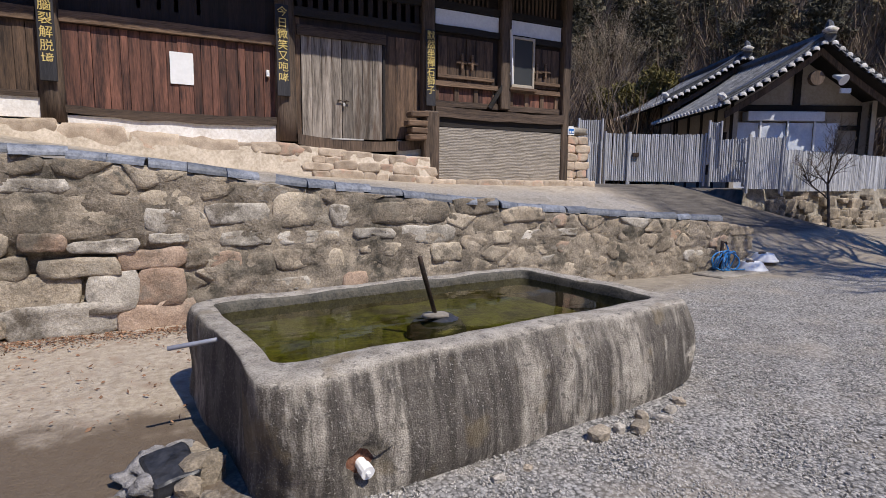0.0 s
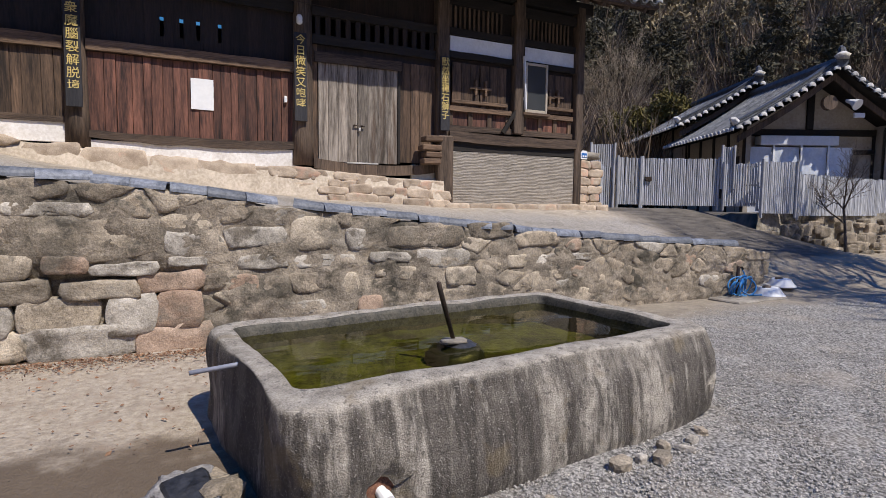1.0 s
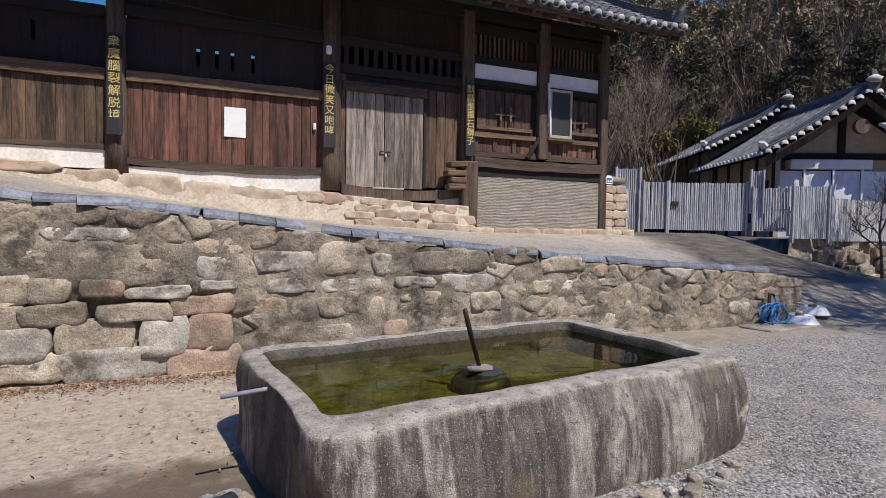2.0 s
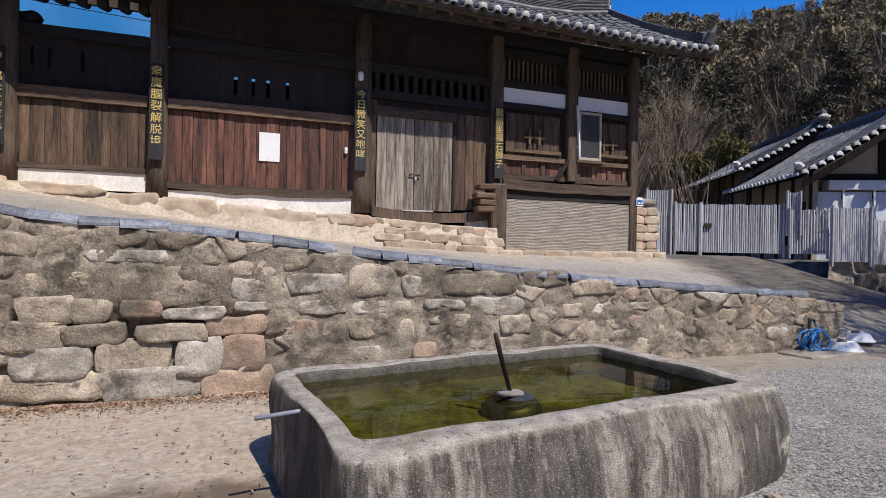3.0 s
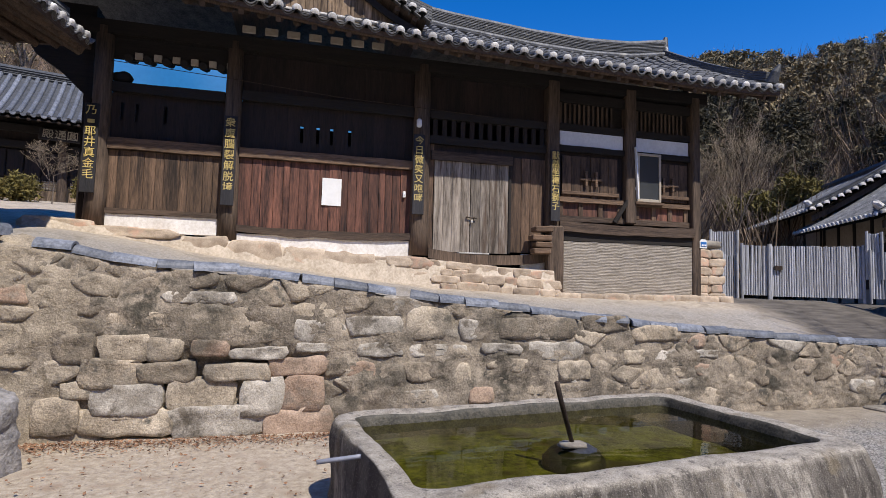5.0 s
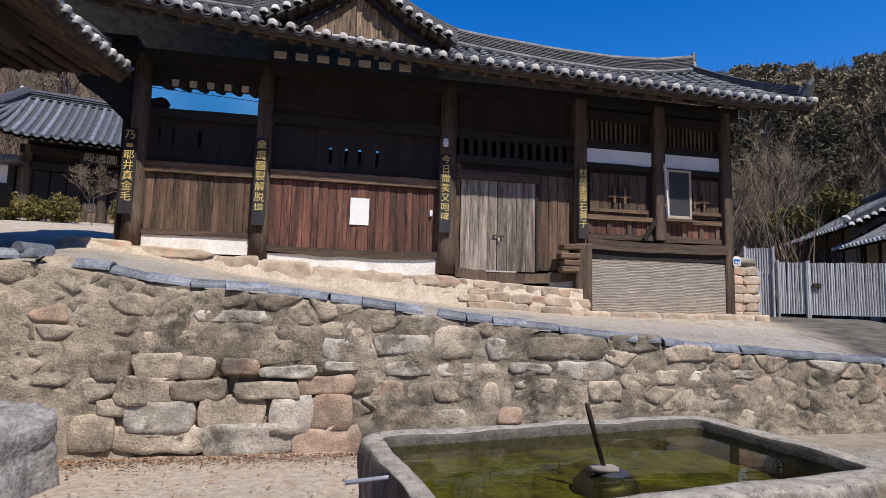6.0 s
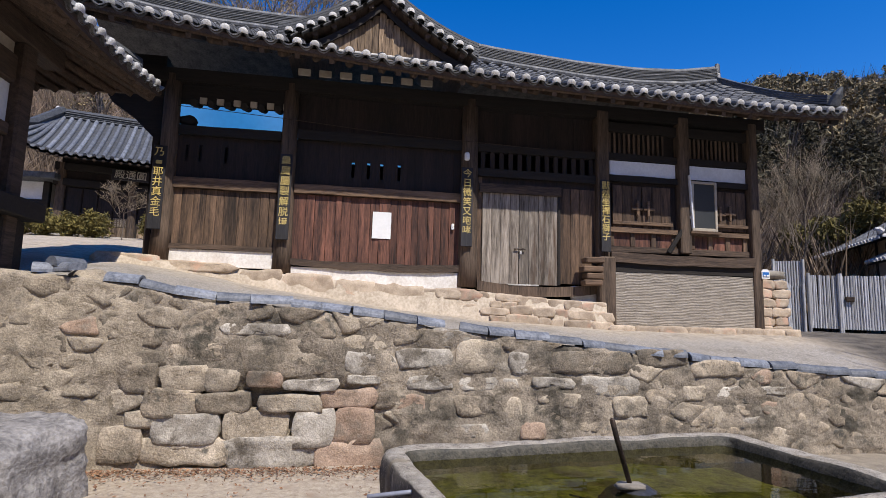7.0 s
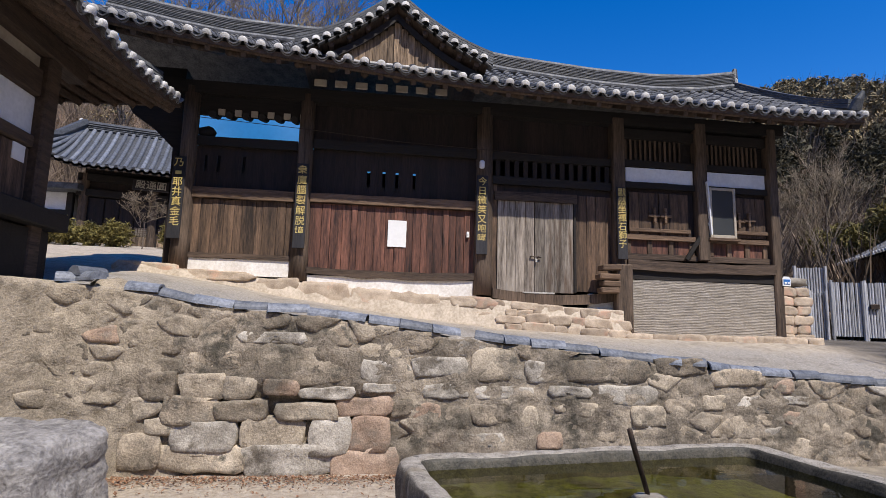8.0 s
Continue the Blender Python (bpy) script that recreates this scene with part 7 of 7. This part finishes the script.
def brush_shape(seed):
    r = np.random.RandomState(seed)
    n = 90
    a = r.uniform(0, 2 * np.pi, n)
    base = np.stack([np.cos(a) * r.uniform(0, 0.35, n), np.sin(a) * r.uniform(0, 0.35, n), r.uniform(0, 0.5, n)], 1)
    d = np.stack([np.cos(a) * r.uniform(0.05, 0.5, n), np.sin(a) * r.uniform(0.05, 0.5, n), r.uniform(0.3, 0.75, n)], 1)
    side = np.cross(d, r.normal(size=(n, 3)))
    side /= np.linalg.norm(side, axis=1, keepdims=True)
    w = r.uniform(0.006, 0.014, (n, 1))
    return np.stack([base - side * w, base + side * w, base + d], 1).reshape(-1, 3)


def scatter(name, shapes, spots, mat, label, cat):
    out = []
    for i, (x, y, z, s, a) in enumerate(spots):
        v = shapes[i % len(shapes)] * s
        c, sn = math.cos(a), math.sin(a)
        out.append(np.stack([v[:, 0] * c - v[:, 1] * sn + x, v[:, 0] * sn + v[:, 1] * c + y, v[:, 2] + z], 1))
    v = np.concatenate(out)
    return tagged(soup(name, v, np.arange(len(v)).reshape(-1, 3), mat), label, cat, kind="stuff")


def build_woods():
    r = np.random.RandomState(5)

    def spot(a0, a1, d0, d1):
        a = math.radians(r.uniform(a0, a1))
        st = float(np.interp(math.degrees(a), [-180, -60, -25, 0, 25, 45, 65, 100, 180], [34, 36, 30, 26, 28, 34, 40, 38, 34]))
        d = st + d0 + (d1 - d0) * r.uniform() ** 0.8
        x, y = d * math.sin(a), d * math.cos(a)
        return x, y, on_ground(x, y)
    pines, trunks, brush = [], [], []
    for _ in range(900):
        x, y, z = spot(22, 78, 9, 105)
        s = r.uniform(5, 9.5)
        pines.append((x, y, z - 0.3, s, r.uniform(0, 6.3)))
        lean = r.normal(size=2) * 0.4
        trunks.append(((x, y, z - 0.5), (x + lean[0] * 0.3, y + lean[1] * 0.3, z + s * 0.9), 0.018 * s, 0.006 * s))
    for _ in range(130):
        x, y, z = spot(-60, 22, 20, 100)
        s = r.uniform(5, 8)
        pines.append((x, y, z - 0.3, s, r.uniform(0, 6.3)))
        trunks.append(((x, y, z - 0.5), (x, y, z + s * 0.9), 0.018 * s, 0.006 * s))
    for _ in range(1500):
        x, y, z = spot(20, 80, -6, 30)
        brush.append((x, y, z - 0.1, r.uniform(2, 5.5), r.uniform(0, 6.3)))
    for _ in range(2200):
        x, y, z = spot(20, 80, 15, 105)
        brush.append((x, y, z - 0.1, r.uniform(4, 8), r.uniform(0, 6.3)))
    for _ in range(2600):
        x, y, z = spot(-60, 20, 2, 100)
        brush.append((x, y, z - 0.1, r.uniform(1.4, 3.6), r.uniform(0, 6.3)))
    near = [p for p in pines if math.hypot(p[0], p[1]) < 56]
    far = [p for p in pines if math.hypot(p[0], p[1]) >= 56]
    scatter("pine_wood", [pine_shape(k, 20, 0.017, 0.009) for k in range(14)], near, M_PINE_SHADE, "pines on the near slope, coloured dark for shade", "woods")
    scatter("pine_wood", [pine_shape(k, 9, 0.022, 0.016) for k in range(14)], far, M_PINE, "brownish green pine wood covering the hillside", "woods")
    scatter("brushwood", [brush_shape(k) for k in range(12)], brush, M_BRUSH, "dry leafless brushwood on the slopes", "brush")
    v, f = prisms(trunks, 5)
    tagged(soup("pine_trunks", v, f, M_BARK), "bare pine trunks standing in the wood", "trunks", kind="stuff")


build_woods()


# ---- loose things in the yard ----
def build_boulder():
    bm = bmesh.new()
    block(bm, (-0.68, -0.5, -0.5), (0.68, 0.5, 0.5), 0.1)
    bmesh.ops.subdivide_edges(bm, edges=bm.edges, cuts=11, use_grid_fill=True)
    for v in bm.verts:
        c = v.co.copy()
        v.co.z = c.z * (1 - 0.12 * c.x) + 0.08 * c.y
        v.co.x = c.x * (1 - 0.13 * c.z) + 0.1 * c.z * c.y
        v.co += noise.noise_vector(c * 1.6) * 0.05 + noise.noise_vector(c * 4.5) * 0.015
        v.co += c.normalized() * (0.03 * noise.fractal(Vector((c.x * 3, c.y * 3, c.z * 9)), 1, 2, 4))
    bm.transform(Matrix.Translation((-3.12, 5.2, 0.16)) @ pose(0, 0, 0, 3, -2, -12))
    tagged(part("boulder", bm, M_BOULDER, None, smooth=True), "large grey weathered boulder on the sandy ground", "boulder")


build_boulder()


def loose_stones():
    for k, (x, y, w, d, h, yaw, mat) in enumerate(((2.37, 2.38, 0.27, 0.2, 0.16, 10, M_TAN), (2.55, 2.4, 0.13, 0.13, 0.12, 0, M_PALE), (2.68, 2.36, 0.24, 0.2, 0.14, 30, M_TAN),
                                                   (2.93, 2.4, 0.26, 0.08, 0.09, -50, M_PALE), (3.08, 2.48, 0.18, 0.13, 0.1, 20, M_PALE), (2.82, 2.48, 0.16, 0.14, 0.12, 70, M_TAN),
                                                   (1.58, 2.24, 0.14, 0.1, 0.06, 0, M_PALE), (1.78, 2.27, 0.12, 0.09, 0.05, 40, M_STONE), (3.25, 2.55, 0.2, 0.16, 0.1, 60, M_STONE),
                                                   (0.13, 2.74, 0.12, 0.12, 0.11, 0, M_STONE), (0.22, 2.62, 0.1, 0.1, 0.08, 0, M_STONE), (-0.2, 2.72, 0.12, 0.1, 0.1, 20, M_STONE),
                                                   (0.1, 3.1, 0.24, 0.2, 0.1, 20, M_STONE), (-0.02, 2.6, 0.16, 0.1, 0.06, 70, M_PINK), (0.2, 2.9, 0.2, 0.16, 0.16, 10, M_STONE))):
        q = 0.5 if k < 9 else 1.0
        bm = boulder_bm((w * q, d * q, h * q * 1.1), 40 + k, 2, 0.3, 0.85)
        bm.transform(Matrix.Translation((x, y, h * q * 0.35)) @ pose(0, 0, 0, 0, 0, yaw))
        tagged(part("loose_stone", bm, mat, None), "pale broken stone wedged at the foot of the trough", "stone", "loose stones round the trough")
    bm = bmesh.new()
    block(bm, (-0.05, 2.8, -0.05), (0.17, 3.08, 0.12), 0.012, pose(0, 0, 0, 12, -6, 14))
    bmesh.ops.subdivide_edges(bm, edges=bm.edges, cuts=5, use_grid_fill=True)
    for v in bm.verts:
        v.co += noise.noise_vector(v.co * 11) * 0.016
    lump = boulder_bm((0.4, 0.42, 0.16), 71, 4, 0.45, 0.3)
    for v in lump.verts:
        v.co += noise.noise_vector(v.co * 14) * 0.02
    bmesh.ops.translate(lump, verts=lump.verts, vec=(0.02, 3.04, 0.02))
    tagged(part("concrete_lump", lump, M_BOULDER, None, smooth=True), "pale crumbling lump of concrete round a wet slab", "stone")
    tagged(part("dark_slab", bm, M_SLATE), "dark wet block of slate beside the trough", "stone")


loose_stones()


def feeding_bowl(x, y, size):
    z = on_ground(x, y)
    ob = thing("pet_bowl", (x, y, z), "upturned white plastic bowl on the ground", "bowl", "white bowls by the wall end")
    bm = bmesh.new()
    prof = ((0.0, 0.13), (0.6, 0.13), (0.68, 0.12), (0.72, 0.1), (0.98, 0.02), (1.02, 0.0), (1.04, 0.0), (1.04, 0.012), (0.99, 0.03))
    rings = [[bm.verts.new((x + math.cos(a) * r * size, y + math.sin(a) * r * size, z + h * 1.15 + 0.01)) for a in (2 * math.pi * k / 28 for k in range(28))] for r, h in prof[1:]]
    for p, q in zip(rings, rings[1:]):
        for k in range(28):
            bm.faces.new((p[k], p[(k + 1) % 28], q[(k + 1) % 28], q[k]))
    bm.faces.new(rings[0])
    part("dish", bm, M_WHITE, ob, smooth=True)
    bm = boulder_bm((size * 0.7, size * 0.5, size * 0.3), int(x * 10), 2, 0.3, 0.2)
    bmesh.ops.translate(bm, verts=bm.verts, vec=(x - size * 0.3, y, z + 0.16))
    part("stone_weight", bm, M_BARK, ob, smooth=True)


feeding_bowl(9.4, 6.28, 0.25)
feeding_bowl(10.05, 6.5, 0.24)


def build_hose():
    ob = thing("garden_hose", (8.76, 6.42, 0.1), "coiled bright blue garden hose hung on a standpipe", "hose")
    bm = bmesh.new()
    for k in range(6):
        ph, rx, rz = rng.uniform(0, 6), rng.uniform(0.14, 0.24), rng.uniform(0.13, 0.2)
        cx, cy = 8.74 + rng.uniform(-0.08, 0.08), 6.38 + rng.uniform(-0.08, 0.05)
        pts = [(cx + rx * math.cos(ph + t), cy + 0.1 * math.sin(ph * 2 + t), 0.2 + rz * math.sin(ph + t)) for t in np.linspace(0, 6.1, 26)]
        pts = [(a, b, max(0.045, c)) for a, b, c in pts]
        tube(bm, pts, 0.013, 7)
    tube(bm, [(8.83, 6.42, 0.52), (8.86, 6.38, 0.42), (8.84, 6.36, 0.3), (8.76, 6.33, 0.12), (8.9, 6.3, 0.05), (9.12, 6.22, 0.05)], 0.013, 7)
    part("coil", bm, M_HOSE, ob, smooth=True)
    bm = bmesh.new()
    tube(bm, [(8.78, 6.44, -0.1), (8.78, 6.44, 0.55)], 0.028, 10)
    tube(bm, [(8.78, 6.44, 0.52), (8.83, 6.4, 0.53), (8.84, 6.39, 0.49)], 0.016, 8)
    part("standpipe", bm, M_IRON, ob, smooth=True)
    slab = bmesh.new()
    block(slab, (8.1, 5.95, -0.05), (9.5, 6.5, 0.035), 0.02, pose(0, 0, 0, 0, 0, 3), 0.02, 9)
    tagged(part("concrete_slab", slab, M_CONC), "worn concrete slab at the foot of the wall", "slab", kind="structure")


build_hose()


def build_litter():
    r = np.random.RandomState(11)
    # crushed stone on the yard
    n = 62000
    d = 0.6 + 6.5 * r.uniform(size=n) ** 0.75
    a = np.radians(r.uniform(18, 72, n))
    x, y = d * np.sin(a) + 0.1, d * np.cos(a) + 0.5
    x = np.where(r.uniform(size=n) < 0.25, r.uniform(0.4, 9, n), x)
    y = np.where(y > 5.9, r.uniform(1.0, 5.6, n), y)
    T = np.array(TROUGH.inverted())
    lx, ly = T[0, 0] * x + T[0, 1] * y + T[0, 3], T[1, 0] * x + T[1, 1] * y + T[1, 3]
    keep = ~((np.abs(lx) < 1.72) & (np.abs(ly) < 1.05)) & (x > 0.55)
    x, y = x[keep], y[keep]
    n = len(x)
    unit = np.array([(1, 0, 0), (-1, 0, 0), (0, 1, 0), (0, -1, 0), (0, 0, 1), (0, 0, -0.6)])
    tri = np.array([(0, 2, 4), (2, 1, 4), (1, 3, 4), (3, 0, 4), (2, 0, 5), (1, 2, 5), (3, 1, 5), (0, 3, 5)])
    s = r.uniform(0.003, 0.0095, (n, 1, 1)) * (0.6 + 0.8 * r.uniform(size=(n, 1, 3)))
    v = unit[None] * s + r.normal(size=(n, 6, 3)) * s * 0.25
    ang = r.uniform(0, 6.3, n)
    c, sn = np.cos(ang)[:, None], np.sin(ang)[:, None]
    v = np.stack([v[:, :, 0] * c - v[:, :, 1] * sn + x[:, None], v[:, :, 0] * sn + v[:, :, 1] * c + y[:, None], v[:, :, 2] + 0.004], 2)
    f = (tri[None] + (np.arange(n) * 6)[:, None, None]).reshape(-1, 3)
    tagged(soup("gravel", v.reshape(-1, 3), f, M_PEBBLE), "loose grey crushed gravel strewn over the yard", "gravel", kind="stuff")
    # dead leaves along the foot of the wall and over the sand
    n = 5200
    x = r.uniform(-4.2, 1.2, n)
    y = np.where(r.uniform(size=n) < 0.6, 6.2 - np.abs(r.normal(size=n)) * 0.16, r.uniform(3.6, 6.2, n))
    thin = (y > 5.6) | (r.uniform(size=n) < 0.35)
    x, y = x[thin], y[thin]
    n = len(x)
    c = np.stack([x, y, 0.012 + r.uniform(0, 0.02, n)], 1)
    u = r.normal(size=(n, 3)) * np.array([1, 1, 0.35])
    u /= np.linalg.norm(u, axis=1, keepdims=True)
    w = np.cross(u, np.array([0, 0, 1.0]) + r.normal(size=(n, 3)) * 0.4)
    ln, wd = r.uniform(0.009, 0.028, (n, 1)), r.uniform(0.004, 0.011, (n, 1))
    v = np.stack([c - u * ln, c + w * wd, c + u * ln, c - w * wd], 1).reshape(-1, 3)
    tagged(soup("dead_leaves", v, np.arange(n * 4).reshape(-1, 4), M_LITTER), "brown dead leaves and needles along the wall's foot", "leaves", kind="stuff")


build_litter()
